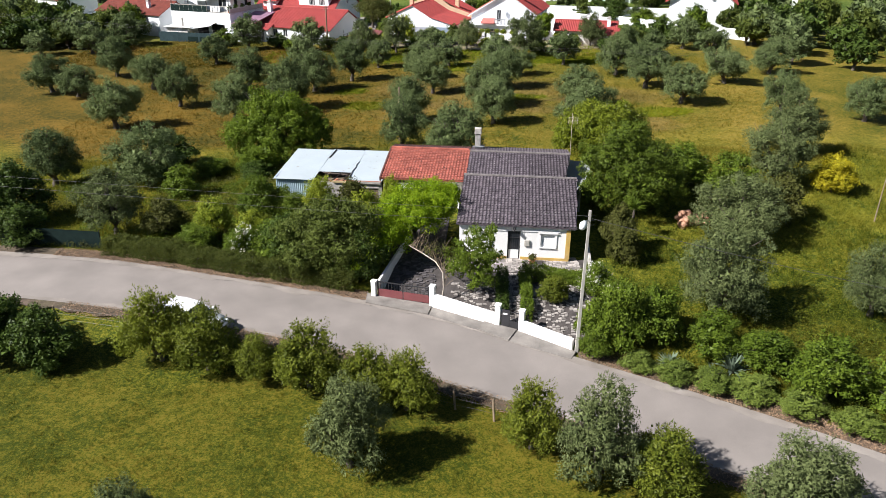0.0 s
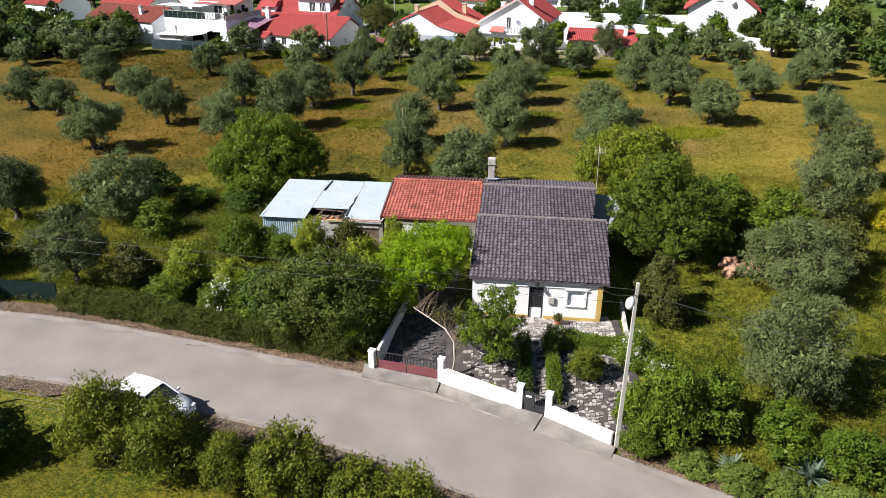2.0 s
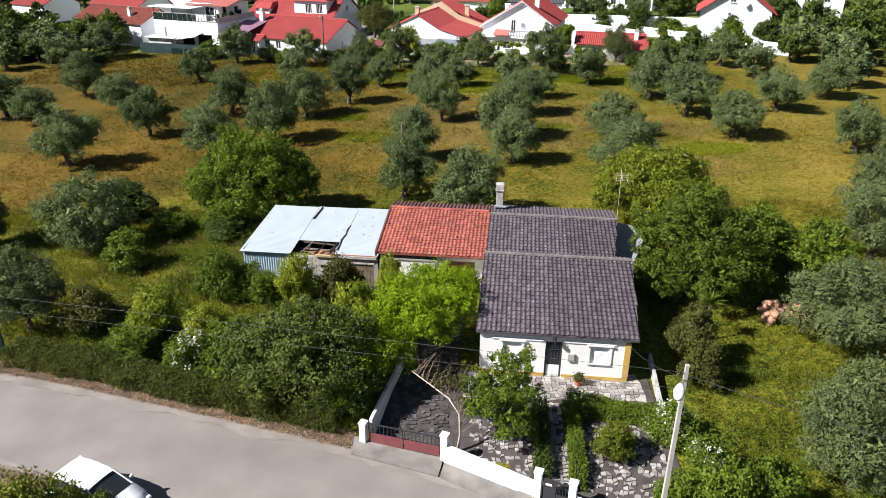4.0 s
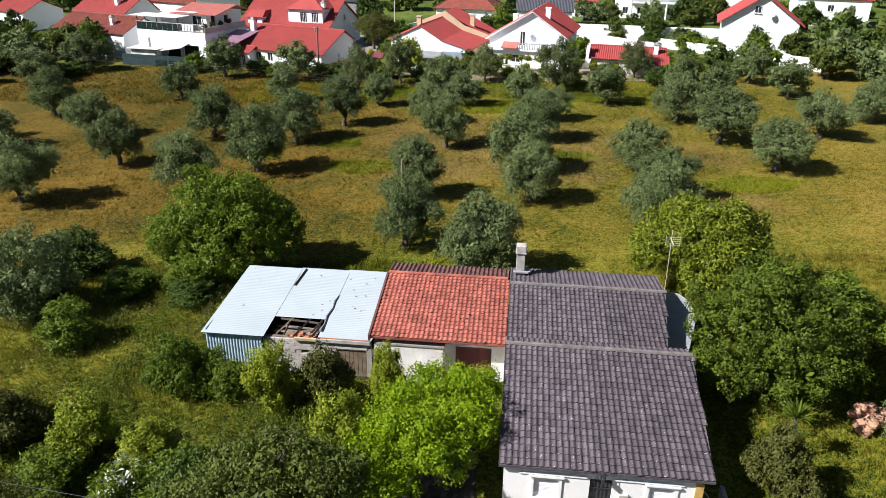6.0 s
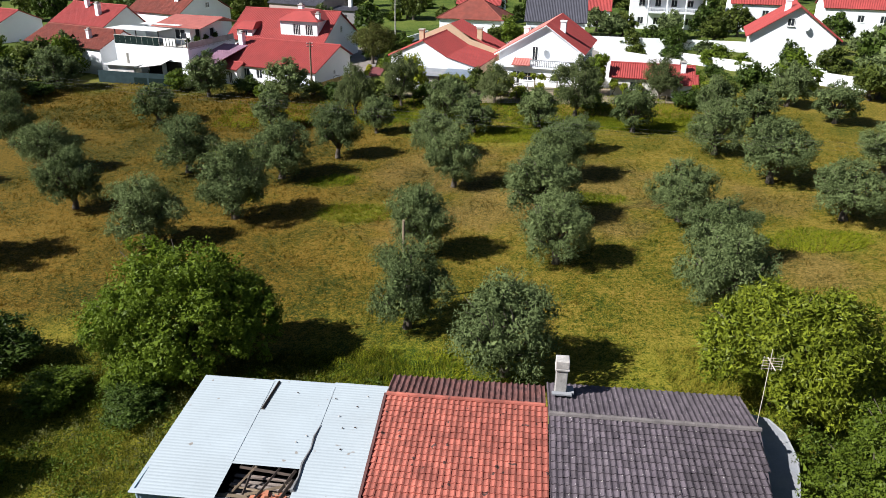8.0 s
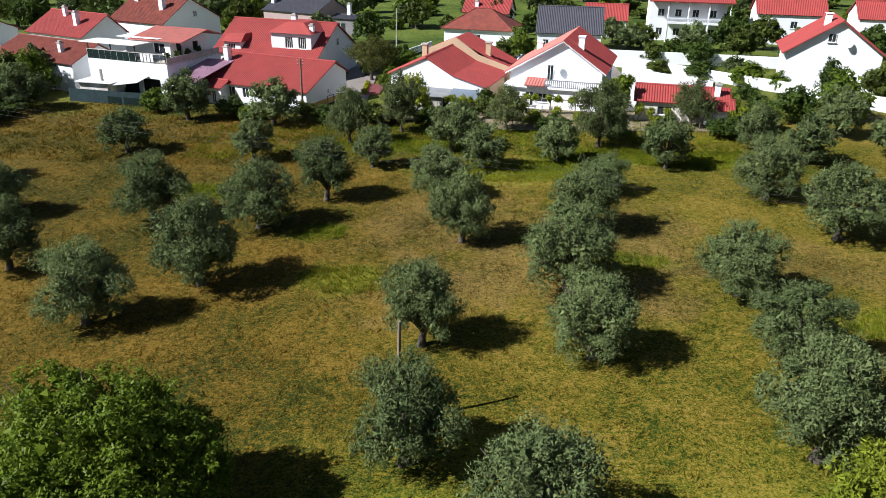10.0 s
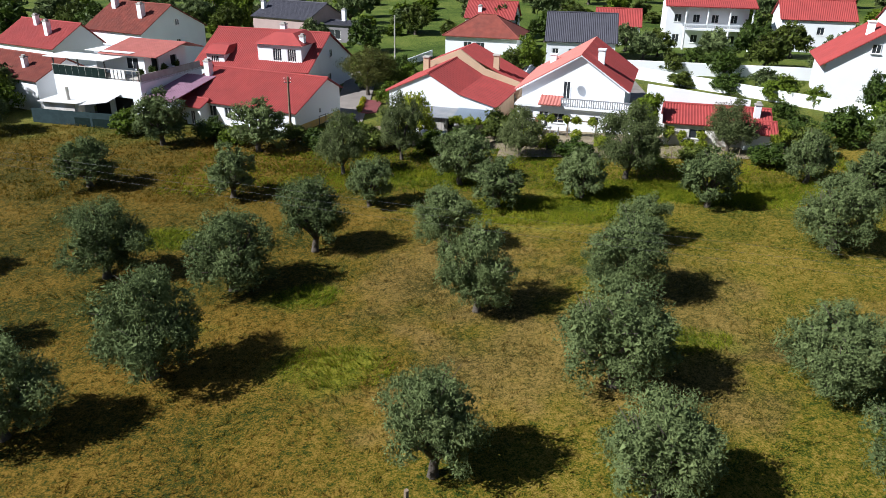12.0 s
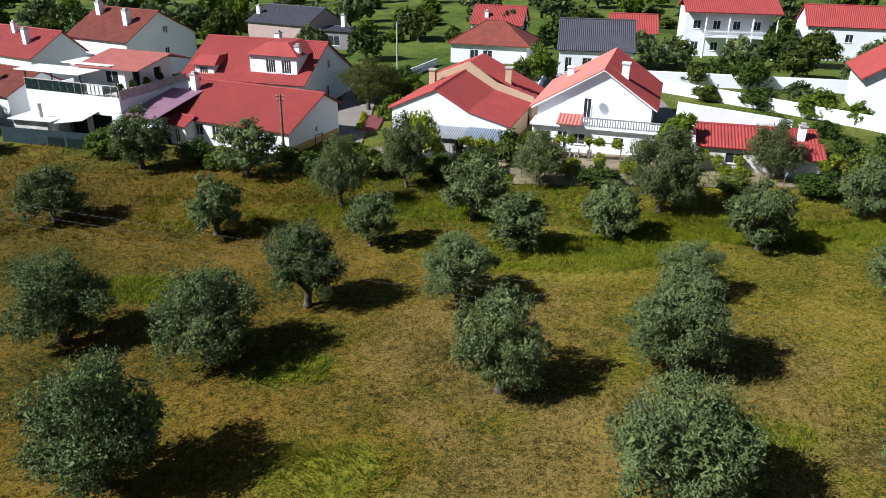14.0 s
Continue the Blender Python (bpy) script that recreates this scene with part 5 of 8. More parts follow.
def build_shed():
    h = empty("metal_shed", HOUSE, "block and sheet-metal shed with a pale, partly collapsed corrugated roof", "shed")
    # the sheets leave a hole over the front wall
    def slope(u0, u1, v0, v1):
        z = lambda v: 2.24 + (v - 8.0) * 0.04
        return (u0, v0, z(v0)), (u1, v0, z(v0)), (u0, v1, z(v1))
    for u0, u1, v0, v1 in ((-15.0, -11.85, 8.0, 15.0), (-11.9, -9.15, 9.85, 15.08), (-9.2, -6.55, 8.25, 15.15)):
        child("roof_sheet", ribbed(*slope(u0, u1, v0, v1), 0.16, 0.008, 0.012, False).mesh("roof_sheet", mat_sheet), h)
    def lie(u, v):
        return (u, v, 2.275 + (v - 8.0) * 0.04)
    child("loose_plank", Solid().tube([lie(-11.75, 13.0), lie(-11.62, 14.85)], 0.07, 4).mesh("loose_plank", mat_char), h)
    rip = [(-9.2, 8.7), (-9.16, 9.4), (-9.22, 10.1), (-9.12, 10.9), (-9.18, 11.6), (-9.1, 12.3)]
    child("torn_edge", Solid().tube([lie(*p) for p in rip], [0.1, 0.045, 0.06, 0.035, 0.05, 0.015], 5).mesh("torn_edge", mat_dullsheet), h)
    for i, (u, v) in enumerate(((-7.6, 14.3), (-8.9, 14.0), (-7.9, 13.6), (-8.5, 12.9), (-8.2, 12.2), (-7.7, 12.3), (-9.8, 11.2), (-10.6, 14.2), (-8.0, 11.0), (-9.5, 11.6))):
        child("stone", Solid().box(-0.045, 0.04, -0.025, 0.03, 0, 0.035).mesh("stone", mat_char if i % 3 else mat_block, bevel=0.02), h, Matrix.Translation(lie(u, v)) @ Matrix.Rotation(i * 1.3, 4, "Z"))
    child("joint_strip", Solid().box(-0.03, 0.03, 0, 5.0, 0.0, 0.012, plane_frame((-11.88, 9.9, 2.325), (-11, 9.9, 2.325), (-11.88, 14.9, 2.525))[0]).box(-0.03, 0.03, 0, 2.5, 0.0, 0.012, plane_frame((-9.15, 12.3, 2.42), (-8, 12.3, 2.42), (-9.15, 14.8, 2.52))[0]).mesh("joint_strip", mat_sheet), h)
    child("sheet_wall", ribbed((-14.85, 8.2, -0.4), (-12.0, 8.2, -0.4), (-14.85, 8.2, 2.2), 0.15, 0.03, 0.012).mesh("sheet_wall", mat_bluesheet), h, label="blue-grey corrugated sheet wall")
    child("sheet_wall", ribbed((-14.85, 14.7, -0.4), (-14.85, 8.2, -0.4), (-14.85, 14.7, 2.3), 0.15, 0.03, 0.012).mesh("sheet_wall", mat_bluesheet), h)
    child("rear_wall", wall_solid(0, 8.2, -0.4, 2.35, 0.2).mesh("rear_wall", mat_mortar), h, pose(-6.6, 14.6, 0, 0, 0, 180))
    door = (-8.35, -0.4, 1.5, 2.0)
    vent = (-10.1, 1.25, 0.4, 0.16)
    w = child("block_wall", wall_solid(-12.0, -6.6, -0.4, 2.0, 0.16, [door, vent]).mesh("block_wall", mat_mortar), h, pose(0, 8.3, 0))
    blk = Solid().box(0.006, 0.394, -0.02, 0.03, 0.006, 0.184).mesh("block", mat_block, bevel=0.005)
    for r in range(12):
        for c in range(14):
            u, z = -12.0 + c * 0.4 - (0.2 if r % 2 else 0), -0.36 + r * 0.2
            if u < -12.05 or u > -6.95 or (u + 0.4 > door[0] and u < door[0] + door[2] and z < 1.6) or (u + 0.4 > vent[0] and u < vent[0] + vent[2] and 1.05 < z < 1.4):
                continue
            child("block", blk, w, pose(u, 0, z))
    child("lintel", Solid().box(-9.1, -6.65, 8.16, 8.5, 2.02, 2.18).mesh("lintel", mat_stained), h)
    child("edge_rust", Solid().box(-9.15, -6.6, 8.235, 8.262, 2.185, 2.235).mesh("edge_rust", mat_terracotta), h, label="rusty lower edge of the roof sheet")
    child("beam", Solid().box(-10.4, -9.3, 8.16, 8.3, 2.03, 2.15).mesh("beam", mat_straw), h)
    dr = Solid()
    for i in range(7):
        dr.box(-8.33 + i * 0.21, -8.14 + i * 0.21, 8.36, 8.4, -0.4, 1.58)
    child("plank_door", dr.mesh("plank_door", mat_oldwood), h, label="old grey plank door")
    # broken rafters and rubble in the gap
    for i in range(9):
        v0 = 8.42 + i * 0.165
        if i in (3, 6):
            continue
        child("ceiling_board", Solid().box(-11.8, -9.25 - 0.3 * (i % 2), v0, v0 + 0.13, 1.5, 1.53 + 0.02 * (i % 3)).mesh("ceiling_board", mat_board), h, pose(0, 0, 0, 0, 0.6 * (i % 3), 0), label="bare grey-brown ceiling board under the broken roof")
    fallen = [((-11.75, 8.45, 1.75), (-10.9, 9.8, 2.3)), ((-11.5, 9.75, 2.25), (-9.5, 9.6, 2.2)), ((-11.1, 8.4, 1.8), (-11.0, 9.85, 2.28)), ((-10.9, 8.5, 2.12), (-9.6, 9.2, 2.05)),
              ((-10.5, 8.4, 2.1), (-10.0, 9.85, 2.28)), ((-9.9, 8.6, 1.9), (-9.4, 9.8, 2.26)), ((-11.6, 9.1, 1.9), (-9.7, 8.7, 2.1)), ((-9.6, 8.45, 2.1), (-9.35, 9.3, 2.24))]
    for i, (p, q) in enumerate(fallen):
        child("rafter", Solid().tube([p, q], 0.07 if i % 2 else 0.05, 4).mesh("rafter", mat_char if i % 3 else mat_oldwood), h)
    child("hanging_lath", Solid().tube([(-11.95, 8.2, 2.15), (-11.3, 8.1, 1.55)], 0.03, 4).mesh("hanging_lath", mat_char), h)
    for i, (u, v, z) in enumerate(((-10.55, 8.5, 2.0), (-10.35, 8.7, 2.0), (-10.2, 8.5, 2.04), (-10.0, 8.62, 2.02), (-9.85, 8.5, 2.0), (-9.7, 8.7, 2.0), (-9.5, 8.55, 2.0), (-10.1, 8.6, 2.12))):
        child("brick", Solid().box(-0.14, 0.14, -0.07, 0.07, 0, 0.1).mesh("brick", mat_terracotta, bevel=0.008), h, pose(u, v, z, 0, 0, 40 * i))
    child("wall_plate", Solid().box(-11.95, -9.3, 8.42, 8.62, 1.9, 2.0).mesh("wall_plate", mat_oldwood), h)
    child("floor", Solid().box(-14.7, -6.6, 8.3, 14.6, -0.3, 0.1).mesh("floor", mat_yard), h)


build_shed()


# ---- front yard ----
W1, W2, W3, W4 = (-0.45, 37.3), (3.3, 35.35), (4.5, 34.85), (7.15, 32.95)


def smooth_wall(name, a, b, z0, z1, t0, t1, thick, mat, label):
    """A straight garden wall whose foot and top both fall along it."""
    a, b = Vector((*a, 0)), Vector((*b, 0))
    d = (b - a).normalized()
    n = Vector((-d.y, d.x, 0)) * thick / 2
    v = [a - n + Vector((0, 0, z0)), a + n + Vector((0, 0, z0)), b + n + Vector((0, 0, z1)), b - n + Vector((0, 0, z1)),
         a - n + Vector((0, 0, t0)), a + n + Vector((0, 0, t0)), b + n + Vector((0, 0, t1)), b - n + Vector((0, 0, t1))]
    me = Solid().add(v, [(0, 1, 2, 3), (7, 6, 5, 4), (0, 4, 5, 1), (1, 5, 6, 2), (2, 6, 7, 3), (3, 7, 4, 0)]).mesh(name, mat, bevel=0.015)
    return tagged(new(name, me), label, "garden wall")


smooth_wall("garden_wall", W1, W2, -0.9, -1.0, 0.5, 0.28, 0.2, mat_white, "low white garden wall by the lane")
smooth_wall("garden_wall", W3, W4, -1.0, -1.1, 0.22, 0.15, 0.2, mat_white, "low white garden wall by the lane")
smooth_wall("garden_wall", (-3.75, 38.6), (-2.2, 46.2), -0.6, -0.2, 0.75, 0.7, 0.16, mat_white, "low white wall along the drive")
smooth_wall("garden_wall", (9.3, 39.4), (9.9, 44.6), -0.6, -0.2, 0.5, 0.55, 0.16, mat_stained, "stained low wall beside the cottage")
for x, y, top in ((-0.5, 37.35, 0.98), (-4.05, 38.35, 0.75), (3.25, 35.4, 0.85), (4.55, 34.85, 0.8)):
    me = Solid().box(-0.15, 0.15, -0.15, 0.15, -1.0, top).box(-0.18, 0.18, -0.18, 0.18, top, top + 0.06).mesh("gate_post", mat_white, bevel=0.01)
    tagged(new("gate_post", me), "white rendered gate post", "gate post", "gate posts").matrix_basis = pose(x, y, 0, 0, 0, -20)


def build_drive_gate():
    a, b = Vector((-3.85, 38.3, -0.25)), Vector((-0.7, 37.42, -0.35))
    d = b - a
    g = empty("driveway_gate", Matrix.Translation(a) @ Matrix.Rotation(math.atan2(d.y, d.x), 4, "Z"), "maroon metal driveway gate with dark rails, closed", "gate")
    for i in range(2):
        x0, x1 = i * d.length / 2 + 0.03, (i + 1) * d.length / 2 - 0.03
        leaf = child("gate_leaf", Solid().box(x0, x1, -0.02, 0.02, 0.05, 0.55).mesh("gate_leaf", mat_rust), g)
        s = Solid().box(x0, x1, -0.025, 0.025, 1.0, 1.05).box(x0, x0 + 0.04, -0.025, 0.025, 0.55, 1.0).box(x1 - 0.04, x1, -0.025, 0.025, 0.55, 1.0)
        child("rail", s.mesh("rail", mat_iron), leaf)
        for k in range(8):
            x = x0 + (x1 - x0) * (k + 1) / 9
            child("bar", Solid().box(x - 0.01, x + 0.01, -0.012, 0.012, 0.55, 1.0).mesh("bar", mat_iron), leaf)


def build_garden_gate():
    g = empty("garden_gate", pose(3.45, 35.27, -0.5, 0, 0, -22), "small dark sheet-metal garden gate with a letter plate", "gate")
    child("gate_leaf", Solid().box(0, 0.5, -0.02, 0.02, 0.1, 1.15).mesh("gate_leaf", mat_iron), g)
    child("letter_plate", Solid().box(0.08, 0.34, -0.035, -0.022, 0.85, 0.95).mesh("letter_plate", mat_pvc), g)
    s = Solid().box(0.52, 1.02, -0.02, 0.02, 1.05, 1.1).box(0.52, 1.02, -0.02, 0.02, 0.1, 0.5)
    for k in range(5):
        s.box(0.55 + k * 0.11, 0.57 + k * 0.11, -0.012, 0.012, 0.5, 1.05)
    child("gate_leaf", s.mesh("gate_leaf", mat_iron), g)


build_drive_gate()
build_garden_gate()


def build_pavement():
    """Concrete apron between the lane and the walls, with two ramps."""
    p = empty("pavement", pose(0, 0, 0), "stained concrete pavement with ramps at the gates", "pavement", kind="structure")
    runs = [((-4.5, 38.6), (-0.5, 37.65), (-0.75, 36.35), (-4.5, 37.5)), ((-0.5, 37.2), (2.5, 35.65), (2.0, 34.9), (-0.75, 36.35)), ((2.5, 35.65), (4.3, 34.85), (3.75, 33.75), (2.0, 34.9)), ((4.3, 34.85), (7.3, 32.75), (6.95, 32.05), (3.75, 33.75))]
    for i, (a, b, c, d) in enumerate(runs):
        hi = 0.2 if i % 2 == 0 else 0.13
        lo = 0.17 if i % 2 == 0 else 0.1
        v = [(*a, land(*a) + hi), (*b, land(*b) + hi), (*c, land(*c) + lo), (*d, land(*d) + lo)]
        v += [(x, y, z - 0.5) for x, y, z in v]
        me = mesh_of("slab", v, [(3, 2, 1, 0), (0, 1, 5, 4), (1, 2, 6, 5), (2, 3, 7, 6), (3, 0, 4, 7)], mat_pave)
        child("slab", me, p)


build_pavement()


def build_yard():
    """Stony garden ground, the drive and the paved path."""
    rng = random.Random(8)
    def sheet(name, pts, dz, mat, label):
        n, v, f = 10, [], []
        for j in range(n + 1):
            for i in range(n + 1):
                s, t = i / n, j / n
                a = Vector(pts[0]).lerp(Vector(pts[1]), s)
                b = Vector(pts[3]).lerp(Vector(pts[2]), s)
                q = a.lerp(b, t)
                v.append((q.x, q.y, land(q.x, q.y) + dz))
        for j in range(n):
            for i in range(n):
                k = j * (n + 1) + i
                f.append((k, k + 1, k + n + 2, k + n + 1))
        return tagged(new(name, mesh_of(name, v, f, mat, True)), label, "ground", kind="structure")
    yard = sheet("yard", [(-0.35, 37.3), (9.2, 32.6), (9.4, 43.0), (-0.3, 43.6)], 0.03, mat_yard, "dark trodden garden ground strewn with pale stones")
    drive = sheet("drive", [(-3.7, 38.2), (-0.2, 37.4), (0.6, 52.0), (-3.0, 52.0)], 0.034, mat_yard, "dark drive with broken pale paving, tree shade put into its stones")

    def crazy(owner, x0, x1, y0, y1, cell, mat, keep=1.0, test=None):
        """Broken paving: cells of a shaken grid, each a stone with open joints."""
        nx, ny = int((x1 - x0) / cell), int((y1 - y0) / cell)
        g = [[Vector((x0 + (i + rng.uniform(-0.42, 0.42)) * cell, y0 + (j + rng.uniform(-0.42, 0.42)) * cell)) for i in range(nx + 1)] for j in range(ny + 1)]
        for j in range(ny):
            for i in range(nx):
                q = [g[j][i], g[j][i + 1], g[j + 1][i + 1], g[j + 1][i]]
                c = sum(q, Vector((0, 0))) / 4
                if rng.random() > keep or (test and not test(c.x, c.y)):
                    continue
                gap = 1 - 0.025 / cell - rng.uniform(0.0, 0.06)
                me = Solid().prism([tuple((p - c) * gap) for p in q], -0.04, rng.uniform(0.004, 0.02)).mesh("paving_stone", mat)
                child("paving_stone", me, owner, on(c.x, c.y, 0.055))
    def in_yard(x, y):
        return y > 37.4 - (x + 0.4) * 0.58 + 0.4
    crazy(yard, 0.3, 9.0, 41.1, 43.3, 0.24, mat_crazy)                          # strip along the front
    crazy(yard, 3.85, 4.95, 35.6, 41.1, 0.19, mat_crazy, 0.8)                   # path
    crazy(yard, 5.4, 9.0, 34.0, 39.4, 0.19, mat_crazy, 0.5, in_yard)
    crazy(yard, 0.6, 3.5, 36.2, 39.8, 0.19, mat_crazy, 0.5, in_yard)
    crazy(drive, -3.3, -0.2, 38.4, 45.5, 0.21, mat_drive_stone, 0.7, lambda x, y: x > -3.6 + (y - 38.6) * 0.2)


build_yard()


def litter(name, seed, count, x0, x1, edge, lo, hi, mat, size, label):
    """Dead leaves and crumbs along a verge."""
    rng = np.random.default_rng(seed)
    x = rng.uniform(x0, x1, count)
    y = np.array([edge(a) for a in x]) + rng.uniform(lo, hi, count)
    z = np.array([land(a, b) for a, b in zip(x, y)]) + 0.09
    d = rng.normal(size=(count, 3)) * np.array([1, 1, 0.35])
    tagged(new(name, quads_of(name, leaf_quads(rng, np.stack([x, y, z], 1), d, size, size * 0.8, np.tile([0.0, 0.0, 1.0], (count, 1)), 0.35), mat)), label, "leaf litter", kind="stuff")


litter("leaf_litter", 41, 9000, -26, -4.5, far_edge, 0.0, 1.2, mat_litter, 0.09, "brown dead leaves along the hedge")
litter("leaf_litter", 42, 9000, 7.5, 24, far_edge, 0.1, 1.7, mat_litter, 0.09, "brown dead leaves on the bank's foot")
litter("leaf_litter", 43, 7000, -22, 16, near_edge, -1.2, 0.1, mat_litter, 0.08, "brown dead leaves along the meadow")


def hedge(name, path, width, height, leaf, seed, label, density=260, length=0.13, lean=0.0):
    """A clipped hedge along a line: a leafy box with an uneven skin over a twiggy core."""
    rng = np.random.default_rng(seed)
    root = empty(name, pose(0, 0, 0), label, "hedge")
    P, D, core = [], [], Solid()
    for (x0, y0), (x1, y1) in zip(path[:-1], path[1:]):
        L = math.hypot(x1 - x0, y1 - y0)
        n = int(L * density * (height * 2 + width))
        t, face = rng.random(n), rng.random(n)
        dx, dy = (x1 - x0) / L, (y1 - y0) / L
        px, py = -dy, dx
        top = face < width / (width + 2 * height)
        side = np.where(rng.random(n) < 0.5, -1.0, 1.0)
        off = np.where(top, rng.uniform(-0.5, 0.5, n), side * 0.5) * width
        up = np.where(top, 1.0, rng.random(n)) * height
        wob = np.array([noise.noise((x0 + dx * a * L, y0 + dy * a * L, 0.7 * b)) for a, b in zip(t, up)])
        wob += 0.6 * np.array([noise.noise((2.1 * (x0 + dx * a * L), 2.1 * b, 3.0 + f)) for a, b, f in zip(t, up, off)])
        up = up * (1 + 0.24 * wob)
        off = off * (1 + 0.34 * wob)
        X, Y = x0 + dx * t * L + px * off, y0 + dy * t * L + py * off
        Z = np.array([land(a, b) for a, b in zip(X, Y)]) + up
        P.append(np.stack([X, Y, Z], 1) + rng.normal(0, 0.06, (n, 3)))
        D.append(np.stack([px * np.where(top, 0, side), py * np.where(top, 0, side), np.where(top, 1.0, 0.3)], 1) + rng.normal(0, 0.55, (n, 3)))
        steps = max(1, int(L / 0.8))
        for k in range(steps):
            ax, ay = x0 + dx * L * (k + 0.5) / steps, y0 + dy * L * (k + 0.5) / steps
            g = land(ax, ay)
            core.tube([(ax, ay, g - 0.1), (ax + 0.1 * px, ay + 0.1 * py, g + height * 0.85)], [0.04, 0.015], 5)
            core.tube([(ax, ay, g + 0.2), (ax + 0.4 * dx, ay + 0.4 * dy, g + height * 0.8)], [0.03, 0.01], 5)
    child("stems", core.mesh("stems", mat_bark), root, kind="stuff")
    child("leaves", quads_of("leaves", leaf_quads(rng, np.concatenate(P), np.concatenate(D) * 0.5 + rng.normal(0, 0.6, np.concatenate(D).shape), length, length * 0.6, np.concatenate(D)), leaf), root)


hedge("clipped_hedge", [(-22.6, 43.9), (-18, 42.9), (-13.3, 41.5), (-9, 40.4), (-5.2, 39.4)], 1.3, 1.1, leaf_hedge, 301, "clipped dark green hedge along the lane", 900, 0.095)
hedge("box_hedge", [(5.0, 40.3), (8.9, 39.6)], 0.8, 0.75, leaf_mid, 302, "low clipped box hedge in the front yard", 900, 0.1)
hedge("box_hedge", [(4.95, 35.6), (5.2, 40.2)], 0.5, 0.7, leaf_mid, 303, "low clipped box hedge beside the path", 900, 0.1)
hedge("box_hedge", [(3.55, 36.2), (3.8, 40.4)], 0.5, 0.7, leaf_dark, 304, "low clipped box hedge beside the path", 900, 0.1)


# ---- lane side things ----
def build_street_lamp():
    base, top = Vector((7.35, 32.88, land(7.35, 32.88) - 0.3)), Vector((7.38, 32.95, 7.57))
    p = empty("street_lamp", Matrix.Translation(base), "slim concrete pole with a white street lamp and cables", "street lamp")
    t = top - base
    child("pole", Solid().tube([(0, 0, 0), t * 0.5, t], [0.12, 0.1, 0.08], 4).mesh("pole", mat_concrete), p, label="square-edged concrete pole")
    a = t * 0.93
    arm = child("arm", Solid().tube([a, a + Vector((-0.15, -0.3, 0.2)), a + Vector((-0.33, -0.62, 0.24))], 0.03, 6).mesh("arm", mat_alloy), p)
    q = a + Vector((-0.38, -0.72, 0.24))
    head = Solid()
    head.tube([q + Vector((0.05, 0.15, 0)), q, q + Vector((-0.08, -0.2, -0.02)), q + Vector((-0.2, -0.5, -0.06)), q + Vector((-0.23, -0.58, -0.06))], [0.06, 0.13, 0.19, 0.14, 0.04], 10)
    child("lamp_head", head.mesh("lamp_head", mat_lamp, True), arm, label="white plastic lamp head")
    br = Solid()
    for k, dz in enumerate((0.3, 0.55, 0.8)):
        br.tube([t - Vector((0.25, 0.1, dz)), t + Vector((0.3, 0.1, -dz))], 0.018, 5)
    child("bracket", br.mesh("bracket", mat_iron), p)
    return top


LAMP_TOP = build_street_lamp()


def cable(points, sag, r, mat, label):
    pts = []
    for a, b in zip(points[:-1], points[1:]):
        a, b = Vector(a), Vector(b)
        for i in range(17):
            t = i / 16
            q = a.lerp(b, t)
            pts.append(q - Vector((0, 0, sag * 4 * t * (1 - t))))
    tagged(new("cable", Solid().tube(pts, r, 5).mesh("cable", mat)), label, "cable", "overhead cables")


def build_pole(x, y, height, r, mat, label, category="pole", arms=0):
    p = empty("utility_pole", on(x, y), label, category)
    child("pole", Solid().tube([(0, 0, -0.4), (0, 0, height * 0.5), (0.05, 0, height)], [r, r * 0.85, r * 0.7], 8).mesh("pole", mat), p)
    for i in range(arms):
        z = height - 0.3 - 0.35 * i
        child("crossarm", Solid().box(-0.4, 0.4, -0.04, 0.04, z, z + 0.07).mesh("crossarm", mat_iron), p)
        for k in (-0.35, 0, 0.35):
            child("insulator", Solid().tube([(k, 0, z + 0.07), (k, 0, z + 0.2)], [0.04, 0.025], 6).mesh("insulator", mat_pvc), p)
    return p


build_pole(-4.6, 71.4, 5.4, 0.11, mat_oldwood, "grey wooden post among the olives")
build_pole(-21.2, 131.6, 7.0, 0.15, mat_oldwood, "dark wooden utility pole with crossarms", arms=2)
build_pole(-13.5, 178.0, 8.0, 0.14, mat_concrete, "pale concrete lamp pole beyond the houses")
build_pole(32.0, 49.6, 4.6, 0.05, mat_oldwood, "thin dark stake in the grass", "stake")
build_pole(-54.0, 45.5, 7.2, 0.14, mat_concrete, "concrete pole on the verge")
build_pole(40.0, 18.5, 7.2, 0.14, mat_concrete, "concrete pole on the verge")
for dz in (0.3, 0.95):
    cable([(-54, 45.5, 7.0 - dz), LAMP_TOP - Vector((0, 0, dz))], 0.25, 0.006, mat_greycable, "thin grey overhead cable above the lane")
cable([LAMP_TOP - Vector((0, 0, 0.4)), (40.0, 18.5, 6.2)], 0.7, 0.012, mat_cable, "black overhead cable above the lane")
cable([LAMP_TOP - Vector((0, 0, 0.5)), HOUSE @ Vector((7.0, 0.0, 2.45))], 0.3, 0.008, mat_cable, "black service cable to the cottage")
for k, dx in enumerate((-0.4, 0.0, 0.4)):
    cable([(-75, 113 + k * 1.2, 7.2), (32, 80 + k * 1.2, 7.0)], 1.0, 0.005, mat_greycable, "thin grey overhead wire across the grove")


